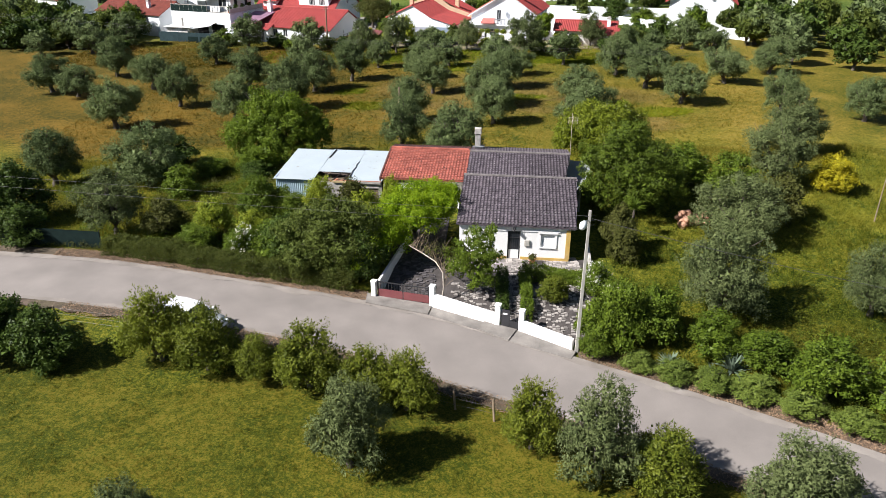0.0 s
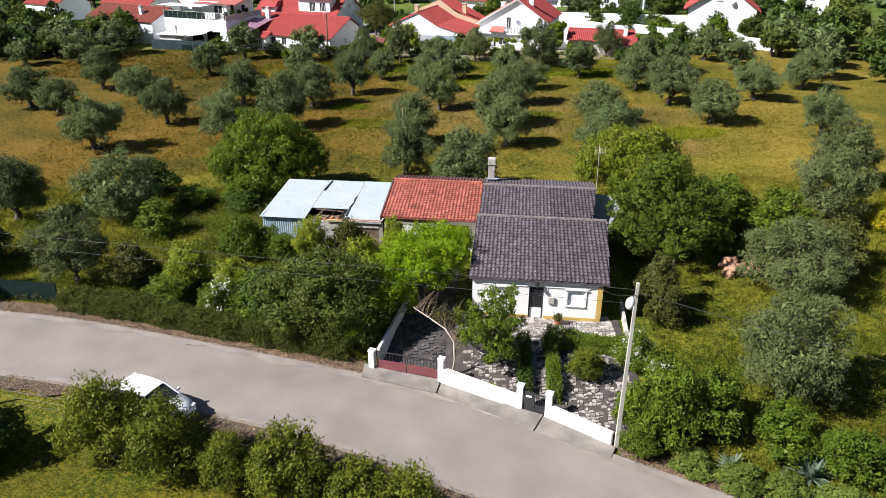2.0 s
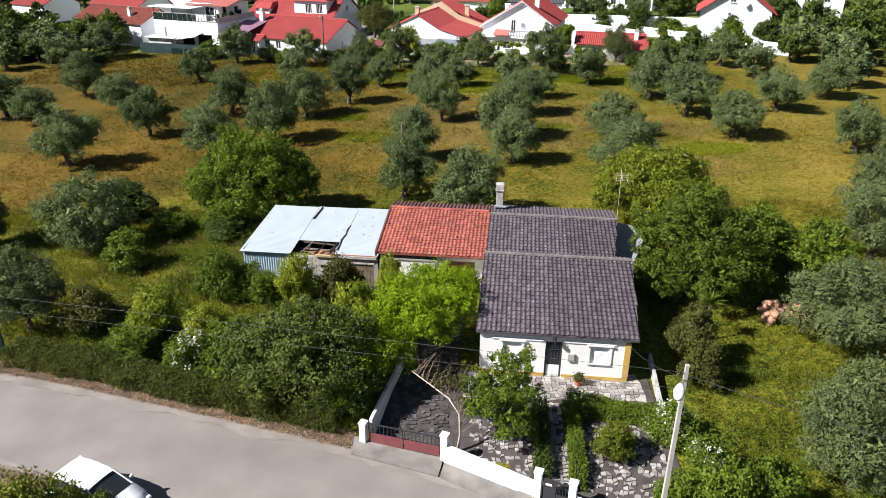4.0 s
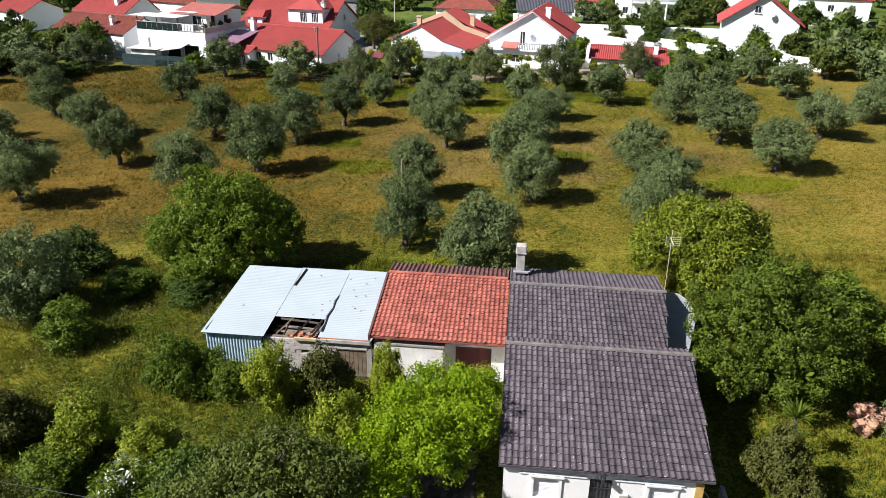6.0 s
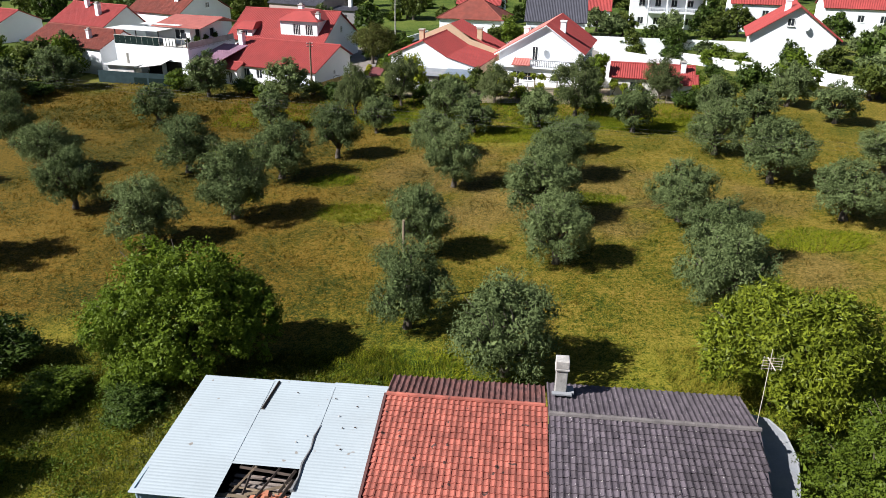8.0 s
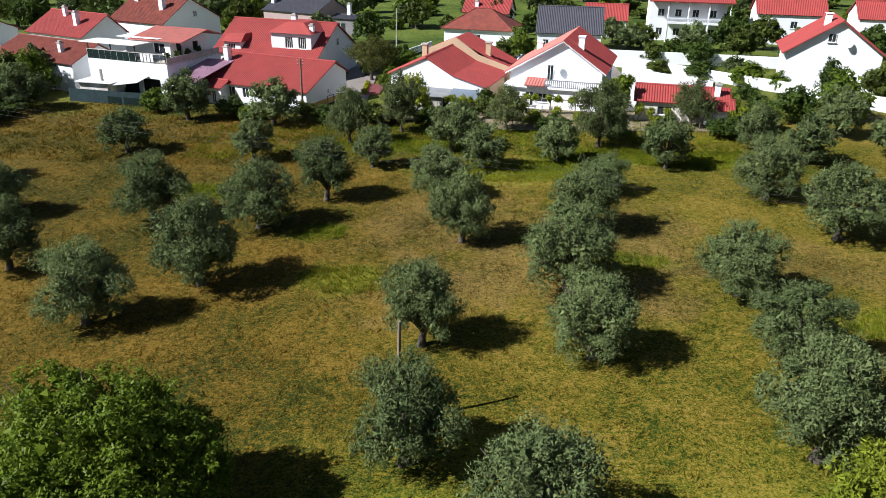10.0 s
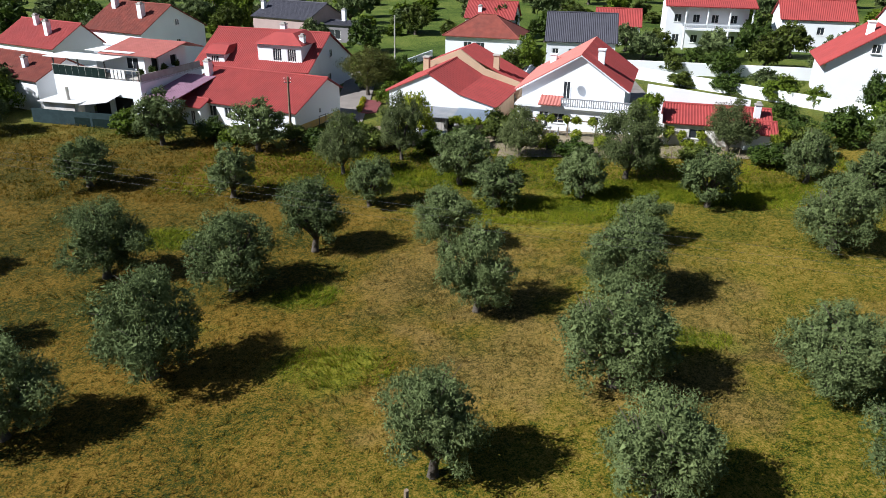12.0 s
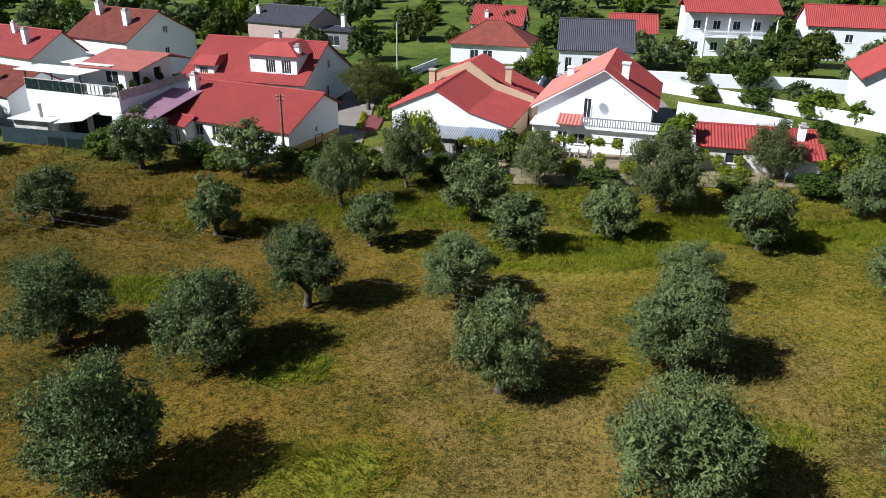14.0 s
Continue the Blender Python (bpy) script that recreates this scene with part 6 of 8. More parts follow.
def build_car():
    c = empty("parked_car", pose(-13.7, 34.1, land(-13.7, 34.9) + 0.05, 0, 0, -23), "white hatchback parked at the edge of the lane", "car")
    # body sections along x (the nose at +x): x, half width, sill, shoulder
    secs = [(-2.0, 0.62, 0.42, 0.8), (-1.9, 0.78, 0.3, 0.92), (-1.2, 0.86, 0.24, 0.96), (0.0, 0.88, 0.24, 0.95), (0.9, 0.87, 0.24, 0.92), (1.6, 0.82, 0.26, 0.82), (1.95, 0.68, 0.3, 0.68), (2.05, 0.5, 0.38, 0.6)]
    s = Solid()
    for x, w, z0, z1 in secs:
        s.v += [(x, -w, z0), (x, -w * 1.02, (z0 + z1) / 2), (x, -w * 0.94, z1), (x, 0, z1 + 0.05), (x, w * 0.94, z1), (x, w * 1.02, (z0 + z1) / 2), (x, w, z0)]
    for i in range(len(secs) - 1):
        for k in range(6):
            a = i * 7 + k
            s.f.append((a, a + 7, a + 8, a + 1))
        s.f.append((i * 7 + 6, i * 7 + 13, i * 7 + 7, i * 7))
    s.f += [tuple(range(7)), tuple(range(len(s.v) - 1, len(s.v) - 8, -1))]
    body = child("body", s.mesh("body", mat_carpaint, True), c)
    cab = [(-1.85, 0.70, 0.94), (-1.55, 0.62, 1.36), (-0.9, 0.62, 1.45), (0.0, 0.61, 1.44), (0.3, 0.6, 1.38), (1.0, 0.72, 0.93)]
    g = Solid()
    for x, w, z in cab:
        g.v += [(x, -w, z), (x, 0, z + 0.03), (x, w, z)]
    g.v += [(-1.85, -0.8, 0.9), (-0.9, -0.84, 0.92), (0.3, -0.84, 0.92), (1.0, -0.8, 0.9), (-1.85, 0.8, 0.9), (-0.9, 0.84, 0.92), (0.3, 0.84, 0.92), (1.0, 0.8, 0.9)]
    g.f = [(1, 4, 3, 0), (2, 5, 4, 1), (12, 15, 16, 13), (13, 16, 17, 14), (0, 3, 6, 19, 18), (6, 9, 12, 20, 19), (12, 15, 21, 20), (2, 22, 23, 8, 5), (8, 23, 24, 14, 11), (14, 24, 25, 17)]
    child("glasshouse", g.mesh("glasshouse", mat_glass), c, label="dark tinted windows")
    r = Solid()
    for x, w, z in [(-1.72, 0.66, 1.25), (-1.5, 0.64, 1.39), (-0.9, 0.65, 1.47), (0.0, 0.64, 1.46), (0.3, 0.62, 1.41)]:
        r.v += [(x, -w, z), (x, -w * 0.6, z + 0.035), (x, 0, z + 0.045), (x, w * 0.6, z + 0.035), (x, w, z)]
    for i in range(4):
        for k in range(4):
            a = i * 5 + k
            r.f.append((a, a + 5, a + 6, a + 1))
    child("roof", r.mesh("roof", mat_carpaint, True), c)
    for y in (-1, 1):
        child("pillar", Solid().tube([(0.3, y * 0.62, 1.41), (1.0, y * 0.76, 0.92)], 0.04, 5).mesh("pillar", mat_carpaint), c)
        child("pillar", Solid().tube([(-0.55, y * 0.65, 1.45), (-0.5, y * 0.85, 0.92)], 0.04, 5).mesh("pillar", mat_carpaint), c)
        child("pillar", Solid().tube([(-1.5, y * 0.64, 1.38), (-1.75, y * 0.8, 0.92)], 0.07, 5).mesh("pillar", mat_carpaint), c)
        child("mirror", Solid().tube([(0.75, y * 0.85, 0.98), (0.75, y * 1.02, 1.0)], [0.05, 0.08], 6).mesh("mirror", mat_carpaint), c)
        child("headlight", Solid().box(1.72, 1.98, y * 0.62 - 0.1, y * 0.62 + 0.1, 0.6, 0.73).mesh("headlight", mat_lamp, bevel=0.03), c)
        child("tail_light", Solid().box(-1.98, -1.88, y * 0.66 - 0.07, y * 0.66 + 0.07, 0.72, 0.95).mesh("tail_light", mat_taillamp, bevel=0.02), c)
        for x in (-1.25, 1.3):
            w = child("wheel", Solid().tube([(x, y * 0.68, 0.31), (x, y * 0.88, 0.31)], 0.31, 18).mesh("wheel", mat_rubber), c)
            child("rim", Solid().tube([(x, y * 0.86, 0.31), (x, y * 0.9, 0.31)], 0.2, 12).mesh("rim", mat_alloy), w)
    child("grille", Solid().box(1.98, 2.07, -0.35, 0.35, 0.42, 0.54).mesh("grille", mat_iron), c)


build_car()


def build_rock():
    root = empty("rock_pile", on(18.4, 48.8), "pale orange broken brick and rock heap in the grass", "rock heap")
    rng = random.Random(3)
    for i in range(26):
        bm = bmesh.new()
        bmesh.ops.create_icosphere(bm, subdivisions=2, radius=rng.uniform(0.16, 0.38))
        for v in bm.verts:
            v.co *= 1 + 0.35 * noise.noise(v.co * 4 + Vector((i, 0, 0)))
        me = bpy.data.meshes.new("rock")
        bm.to_mesh(me)
        bm.free()
        me.materials.append(mat_rock)
        child("rock", me, root, pose(rng.uniform(-1.1, 1.1), rng.uniform(-0.5, 0.7), rng.uniform(0.1, 0.75), rng.uniform(0, 90), rng.uniform(0, 90), 0))


build_rock()


def rosette(name, x, y, leaves, length, width, leaf, label, category, trunk=0.0):
    """Stiff pointed leaves from one heart, over a short stem."""
    rng = random.Random(int(x * 10))
    root = empty(name, on(x, y), label, category)
    s = Solid()
    for i in range(leaves):
        a, e = rng.uniform(0, 6.28), rng.uniform(0.1, 1.35)
        L = length * rng.uniform(0.75, 1.1)
        d = Vector((math.cos(a) * math.cos(e), math.sin(a) * math.cos(e), math.sin(e)))
        side = Vector((-math.sin(a), math.cos(a), 0)) * width
        b = Vector((0, 0, trunk + 0.05))
        m = b + d * L * 0.5 + Vector((0, 0, 0.05))
        tip = b + d * L - Vector((0, 0, 0.12 * L * (1.4 - e)))
        s.add([b - side * 0.6, b + side * 0.6, m + side, tip, m - side, m - Vector((0, 0, width * 0.6))], [(0, 1, 2, 5), (5, 2, 3), (0, 5, 4), (5, 3, 4)])
    child("leaves", s.mesh("leaves", leaf), root)
    child("stem", Solid().tube([(0, 0, -0.2), (0, 0, trunk + 0.1)], 0.09, 7).mesh("stem", mat_bark), root)


rosette("agave", 11.9, 31.3, 46, 0.95, 0.07, leaf_agave, "grey-green spiky agave on the bank", "agave")
rosette("agave", 14.9, 30.6, 56, 1.2, 0.08, leaf_agave, "grey-green spiky agave on the bank", "agave")
rosette("agave", 13.7, 30.2, 40, 0.9, 0.07, leaf_agave, "grey-green spiky agave on the bank", "agave")
rosette("yucca", 13.3, 46.6, 60, 1.0, 0.04, leaf_mid, "yucca with a dense crown of narrow leaves", "yucca", 2.2)


def build_flowerpots():
    for x, y in ((5.9, 42.35), (2.9, 42.5)):
        p = empty("flowerpot", on(x, y, 0.02), "terracotta flowerpot with a reddish plant", "flowerpot", "pots by the door")
        child("pot", Solid().tube([(0, 0, 0), (0, 0, 0.25), (0, 0, 0.3)], [0.14, 0.2, 0.22], 12).mesh("pot", mat_terracotta), p)
        rng = np.random.default_rng(int(x))
        child("plant", quads_of("plant", crown_quads(rng, [(0, 0, 0.45, 0.22, 0.8)], 400, 0.1, 0.06, 0.1, 20), leaf_brown), p)


build_flowerpots()


def build_field_fence():
    rng = random.Random(4)
    f = empty("wire_fence", pose(0, 0, 0), "leaning wooden posts with wire along the meadow", "fence")
    pts = []
    for x in (-21.5, -17.3, -16.9, -13.0, -9.5, -5.0, 0.8, 2.6, 5.0, 8.0):
        y = near_edge(x) - 1.9
        g = land(x, y)
        top = Vector((x + rng.uniform(-0.15, 0.15), y + rng.uniform(-0.15, 0.15), g + 1.15))
        child("post", Solid().tube([(x, y, g - 0.2), top], [0.06, 0.05], 6).mesh("post", mat_oldwood), f)
        pts.append(top)
    for k, dz in enumerate((0.1, 0.45, 0.8)):
        child("wire", Solid().tube([p - Vector((0, 0, dz)) for p in pts], 0.006, 4).mesh("wire", mat_iron), f)


build_field_fence()


def build_net(pts, mat, height, label):
    n = empty("net_fence", pose(0, 0, 0), label, "fence")
    for (x0, y0), (x1, y1) in zip(pts[:-1], pts[1:]):
        g0, g1 = land(x0, y0), land(x1, y1)
        s = Solid().add([(x0, y0, g0), (x1, y1, g1), (x1, y1, g1 + height), (x0, y0, g0 + height), (x0, y0 + 0.02, g0), (x1, y1 + 0.02, g1), (x1, y1 + 0.02, g1 + height), (x0, y0 + 0.02, g0 + height)],
                        [(0, 1, 2, 3), (7, 6, 5, 4), (3, 2, 6, 7), (0, 3, 7, 4), (1, 5, 6, 2)])
        child("net", s.mesh("net", mat), n)
    for x, y in pts:
        child("post", Solid().tube([(x, y + 0.06, land(x, y) - 0.2), (x, y + 0.06, land(x, y) + height + 0.1)], 0.03, 6).mesh("post", mat_iron), n)


build_net([(-34.0, 45.4), (-30, 45.0), (-26.5, 44.7), (-23.2, 44.3)], mat_net, 1.3, "dark green shade-net fence beside the lane")
build_net([(-53.5, 138.2), (-49.5, 137.2), (-45.5, 136.3), (-41.5, 135.6)], mat_teal, 1.7, "teal shade-net fence before the garden sheds")


# ---- the village ----
def gabled_house(name, x, y, turn, W, D, eave, ridge, wall_mat, roof_mat, label, yr=None, back_eave=None, over=0.35, front=(), right=(), left=(), chimneys=(), base=0.0, verge=0.02, pitch=0.3, left_ridge=None, category="house"):
    """A house with its front along local x from the front-left corner, ridge along x at depth yr. Openings: (u, z, width, height, shutter)."""
    yr = D / 2 if yr is None else yr
    be = eave if back_eave is None else back_eave
    h = empty(name, pose(x, y, land(x, y) + base, 0, 0, turn), label, category, "village houses")
    th = 0.25
    child("wall", wall_solid(0, W, -0.6, eave, th, [o[:4] for o in front]).mesh("wall", wall_mat), h)
    child("wall", wall_solid(0, W, -0.6, be, th).mesh("wall", wall_mat), h, pose(W, D, 0, 0, 0, 180))
    for side, holes, m in ((1, right, right_wall(W, th)), (0, left, left_wall(0, D - th))):
        low = min(eave, be)
        child("wall", wall_solid(0, D - 2 * th, -0.6, low, th, [o[:4] for o in holes if o[1] + o[3] < low]).mesh("wall", wall_mat), h, m)
        x0 = W - th + 0.003 if side else 0.003
        pts = [(0.02, low), (D - 0.02, low)] + ([(D - 0.02, be - 0.02)] if be > low else []) + [(yr, ridge - 0.06)] + ([(0.02, eave - 0.02)] if eave > low else [])
        child("gable", Solid().prism(pts, x0, x0 + th - 0.006, pose(0, 0, 0, 90, 0, 90)).mesh("gable", wall_mat), h)
        for o in holes:
            if o[1] + o[3] < low:
                window_part(h, m @ pose(o[0], 0, o[1]), o[2], o[3], len(o) > 4)
            else:
                window_part(h, m @ pose(o[0], -0.125, o[1]), o[2], o[3], len(o) > 4)
    for o in front:
        window_part(h, pose(o[0], 0, o[1]), o[2], o[3], len(o) > 4)
    fs, bs = (ridge - eave) / yr, (ridge - be) / (D - yr)
    child("roof", ribbed((-over, -over, eave - over * fs + 0.05), (W + over, -over, eave - over * fs + 0.05), (-over, yr, ridge + 0.05), pitch, 0.06, 0.1).mesh("roof", roof_mat), h)
    child("roof", ribbed((W + over, D + over, be - over * bs + 0.05), (-over, D + over, be - over * bs + 0.05), (W + over, yr, ridge + 0.05), pitch, 0.06, 0.1).mesh("roof", roof_mat), h)
    child("ridge", Solid().tube([(-over, yr, ridge + 0.08), (W + over, yr, ridge + 0.08)], 0.13, 8).mesh("ridge", roof_mat), h)
    for cu, cv, cw, cz in chimneys:
        zb = (eave + fs * cv if cv < yr else ridge - bs * (cv - yr)) - 0.3
        c = child("chimney", Solid().box(cu - cw / 2, cu + cw / 2, cv - cw / 2, cv + cw / 2, zb, cz).mesh("chimney", mat_bright), h)
        child("cap", Solid().box(cu - cw / 2 - 0.08, cu + cw / 2 + 0.08, cv - cw / 2 - 0.08, cv + cw / 2 + 0.08, cz, cz + 0.12).box(cu - cw / 3, cu + cw / 3, cv - cw / 3, cv + cw / 3, cz + 0.12, cz + 0.35).mesh("cap", mat_stained), c)
    return h


def hip_house(name, x, y, turn, W, D, eave, top, wall_mat, roof_mat, label, front=(), over=0.5):
    h = empty(name, pose(x, y, land(x, y), 0, 0, turn), label, "house", "village houses")
    child("wall", wall_solid(0, W, -0.5, eave, 0.25, [o[:4] for o in front]).mesh("wall", wall_mat), h)
    child("wall", wall_solid(0, W, -0.5, eave, 0.25).mesh("wall", wall_mat), h, pose(W, D, 0, 0, 0, 180))
    child("wall", wall_solid(0, D - 0.5, -0.5, eave, 0.25).mesh("wall", wall_mat), h, right_wall(W, 0.25))
    child("wall", wall_solid(0, D - 0.5, -0.5, eave, 0.25).mesh("wall", wall_mat), h, left_wall(0, D - 0.25))
    for o in front:
        window_part(h, pose(o[0], 0, o[1]), o[2], o[3], len(o) > 4)
    o, r = over, min(W, D) / 2
    a, b = (r, D / 2, top), (W - r, D / 2, top)
    v = [(-o, -o, eave), (W + o, -o, eave), (W + o, D + o, eave), (-o, D + o, eave), a, b]
    v += [(p[0], p[1], p[2] - 0.15) for p in v[:4]]
    child("roof", mesh_of("roof", v, [(0, 1, 5, 4), (1, 2, 5), (2, 3, 4, 5), (3, 0, 4), (0, 6, 7, 1), (1, 7, 8, 2), (2, 8, 9, 3), (3, 9, 6, 0), (9, 8, 7, 6)], roof_mat), h)
    for p, q in ((v[0], a), (v[1], b), (v[2], b), (v[3], a), (a, b)):
        child("hip_tiles", Solid().tube([p, q], 0.12, 6).mesh("hip_tiles", roof_mat), h)
    return h


VT = -27.0          # most of the village is turned this way
# long low wing with the gable towards the path
wing = gabled_house("village_house", -36.5, 140.8, -23.3, 16.6, 9.5, 2.66, 5.35, mat_bright, mat_townred, "low white wing with a red tiled roof and ochre plinth", 6.6, 3.84, right=[(4.6, 1.5, 0.5, 0.6)], front=[(4.2, 0.9, 1.2, 1.3), (6.6, 0.9, 1.0, 1.3)], chimneys=[(0.8, 4.6, 0.75, 6.3)])
child("plinth", Solid().box(16.6, 16.63, 0.1, 9.4, -0.5, 0.95).mesh("plinth", mat_ochre), wing)
child("frame", Solid().tube([(17.4, 3.6, 0), (17.4, 3.6, 1.5), (17.4, 5.0, 1.5), (17.4, 5.0, 0)], 0.05, 6).mesh("frame", mat_iron), wing)
gabled_house("village_house", -35.2, 138.7, VT, 2.3, 2.6, 2.3, 2.9, mat_bright, mat_townred, "small white porch with a red tiled roof", front=[(0.7, 0.1, 0.7, 1.6)])

tall = gabled_house("village_house", -39.9, 157.0, -15.7, 17.3, 14.6, 3.8, 7.9, mat_bright, mat_townred, "two-storey white house with red roofs and a wide dormer", 7.26, right=[(3.6, 0.9, 0.9, 1.5), (6.4, 0.9, 0.9, 1.5), (6.9, 4.6, 0.8, 1.1)], chimneys=[(15.6, 2.6, 0.65, 8.0), (9.6, 8.6, 0.8, 8.6)])


def dormer(h, u0, u1, v0, v1, z0, z1, top, windows):
    d = child("dormer", wall_solid(u0, u1, z0, z1, 0.2, [w[:4] for w in windows]).mesh("dormer", mat_bright), h, pose(0, v0, 0))
    for w in windows:
        window_part(d, pose(w[0], 0, w[1]), w[2], w[3], False, 3)
    for a in (u0, u1 - 0.2):
        child("cheek", Solid().box(a, a + 0.2, 0.2, v1 - v0, z0, z1).mesh("cheek", mat_bright), d)
    m = (u0 + u1) / 2
    child("dormer_roof", mesh_of("dormer_roof", [(u0 - 0.4, -0.4, z1), (u1 + 0.4, -0.4, z1), (u1 + 0.4, v1 - v0, z1), (u0 - 0.4, v1 - v0, z1), (m - 1.4, 1.6, top), (m + 1.4, 1.6, top), (m + 1.4, v1 - v0, top), (m - 1.4, v1 - v0, top)],
                                 [(0, 1, 5, 4), (1, 2, 6, 5), (3, 0, 4, 7), (4, 5, 6, 7), (0, 3, 2, 1), (2, 3, 7, 6)], mat_townred), d)


dormer(tall, 9.3, 15.9, 1.4, 7.0, 4.3, 6.9, 8.3, [(11.6, 4.7, 1.3, 1.7), (13.8, 4.7, 1.3, 1.7)])
dormer(tall, 1.6, 4.4, 0.6, 6.5, 3.9, 5.3, 6.3, [(2.3, 4.2, 1.2, 0.8)])


def build_modern():
    h = empty("village_house", pose(-52.2, 142.3, land(-52, 142), 0, 0, -19), "white flat-fronted house with a garage, balcony and red upper roof", "house", "village houses")
    g = [(8.6, 0.0, 3.0, 2.9), (5.0, 0.0, 3.0, 2.4)]
    child("wall", wall_solid(0, 13.0, -0.6, 4.9, 0.3, g).mesh("wall", mat_bright), h)
    child("wall", wall_solid(0, 11.0, -0.6, 4.9, 0.3).mesh("wall", mat_bright), h, right_wall(13.0, 0.3))
    child("wall", wall_solid(0, 11.0, -0.6, 4.9, 0.3).mesh("wall", mat_bright), h, left_wall(0, 11.3))
    # black panel painted as the darkness inside the garage
    child("garage_interior", Solid().box(4.9, 11.8, 0.9, 1.0, -0.5, 3.2).mesh("garage_interior", mat_black), h)
    child("terrace", Solid().box(0, 13.0, 0.3, 11.3, 4.7, 4.88).mesh("terrace", mat_concrete), h)
    rail = child("balustrade", Solid().box(0.05, 8.0, 0.05, 0.12, 4.95, 6.1).mesh("balustrade", mat_net), h, label="dark glazed balcony screen")
    s = Solid().box(0, 13, 0.02, 0.2, 6.1, 6.16)
    for i in range(14):
        s.box(i * 1.0 - 0.03, i * 1.0 + 0.03, 0.05, 0.13, 4.9, 6.1)
    child("rail", s.mesh("rail", mat_concrete), rail)
    child("side_balustrade", wall_solid(0, 10.8, 4.9, 5.7, 0.1).mesh("side_balustrade", mat_concrete), h, right_wall(13.0, 0.3))
    wins = [(8.3, 5.6, 1.8, 1.4)]
    child("upper_wall", wall_solid(3.6, 11.0, 4.9, 7.4, 0.25, wins).mesh("upper_wall", mat_bright), h, pose(0, 3.4, 0))
    child("upper_wall", wall_solid(0, 7.4, 4.9, 7.4, 0.25, [(1.0, 4.95, 1.2, 2.1), (4.4, 5.5, 1.2, 1.2)]).mesh("upper_wall", mat_bright), h, right_wall(11.0, 3.65))
    child("upper_wall", wall_solid(0, 7.4, 4.9, 7.4, 0.25).mesh("upper_wall", mat_bright), h, left_wall(3.6, 11.05))
    # black block added so the upper openings look unlit
    child("upper_room", Solid().box(4.0, 10.6, 4.2, 10.8, 4.9, 7.2).mesh("upper_room", mat_black), h)
    window_part(h, pose(8.3, 3.4, 5.6), 1.8, 1.4)
    child("upper_roof", ribbed((4.6, 2.9, 7.35), (13.3, 2.9, 7.35), (4.6, 8.6, 8.4), 0.3, 0.05, 0.1).mesh("upper_roof", mat_pinkroof), h)
    child("upper_roof", ribbed((13.3, 12.0, 7.4), (4.6, 12.0, 7.4), (13.3, 8.6, 8.4), 0.3, 0.05, 0.1).mesh("upper_roof", mat_pinkroof), h)
    child("canopy", Solid().box(-1.0, 8.2, -0.2, 3.3, 7.0, 7.08).mesh("canopy", mat_pvc), h, label="flat white balcony canopy")
    # flat white plate added in place of the low white gable
    child("canopy", Solid().box(2.5, 9.5, 3.0, 6.6, 7.5, 7.56, pose(0, 0, 0)).mesh("canopy", mat_pvc), h)
    for u in (0.2, 4.0, 8.0, 12.8):
        child("post", Solid().box(u - 0.06, u + 0.06, 0.1, 0.22, 4.9, 7.0).mesh("post", mat_iron), h)
    for i, (u, v) in enumerate(((12.3, 1.0), (12.4, 3.0), (12.5, 5.0), (12.5, 7.2))):
        p = empty("flowerpot", h.matrix_basis @ pose(u, v, 4.9), "dark potted plant on the balcony", "flowerpot", "pots on the balcony")
        child("pot", Solid().tube([(0, 0, 0), (0, 0, 0.5)], [0.25, 0.32], 8).mesh("pot", mat_terracotta), p)
        child("plant", quads_of("plant", crown_quads(np.random.default_rng(i), [(0, 0, 0.9, 0.4, 1.1)], 300, 0.2, 0.12, 0.15, 20), leaf_dark), p)
    for i in range(4):
        cl = tagged(new("hanging_cloth", Solid().box(0, 0.42, 0, 0.02, 0, 1.0).mesh("hanging_cloth", mat_pvc, bevel=0.008)), "white laundry hung over the balcony rail", "laundry", "washing on the balcony")
        cl.matrix_basis = h.matrix_basis @ pose(8.9 + i * 0.55, -0.04, 5.1)
    # lower lean-to roof between the houses
    child("mauve_roof", ribbed((13.3, -0.5, 3.2), (17.6, -0.5, 3.2), (13.3, 8.0, 4.6), 0.3, 0.05, 0.08).mesh("mauve_roof", mat_mauveroof), h, label="mauve sheet roof over the yard")
    child("yard_wall", wall_solid(13.3, 17.5, -0.6, 2.9, 0.2, [(14.5, -0.5, 3.5, 2.6)]).mesh("yard_wall", mat_bright), h)
    # sheds in front
    sh = empty("garden_shed", pose(-52.0, 138.4, land(-52, 138), 0, 0, -12), "white garden sheds with flat pale roofs", "shed")
    child("shed_wall", wall_solid(0, 4.2, -0.5, 2.5, 0.15).mesh("shed_wall", mat_aged), sh)
    child("shed_wall", wall_solid(0, 3.2, -0.5, 2.5, 0.15, [(0.4, -0.4, 1.2, 2.3)]).mesh("shed_wall", mat_bright), sh, right_wall(4.2, 0.15))
    child("shed_roof", Solid().box(-0.4, 5.0, -0.4, 3.6, 2.5, 2.6).mesh("shed_roof", mat_pvc), sh)
    child("flue", Solid().tube([(2.8, 1.0, 2.6), (2.8, 1.0, 4.1)], 0.2, 8).mesh("flue", mat_concrete), sh)
    child("lean_roof", ribbed((4.8, -0.2, 2.3), (8.8, -0.2, 2.9), (4.8, 3.0, 2.7), 0.2, 0.03, 0.04).mesh("lean_roof", mat_pvc), sh)
    child("net_screen", Solid().box(4.5, 10.0, -0.7, -0.66, -0.3, 1.0).mesh("net_screen", mat_net), sh)


build_modern()

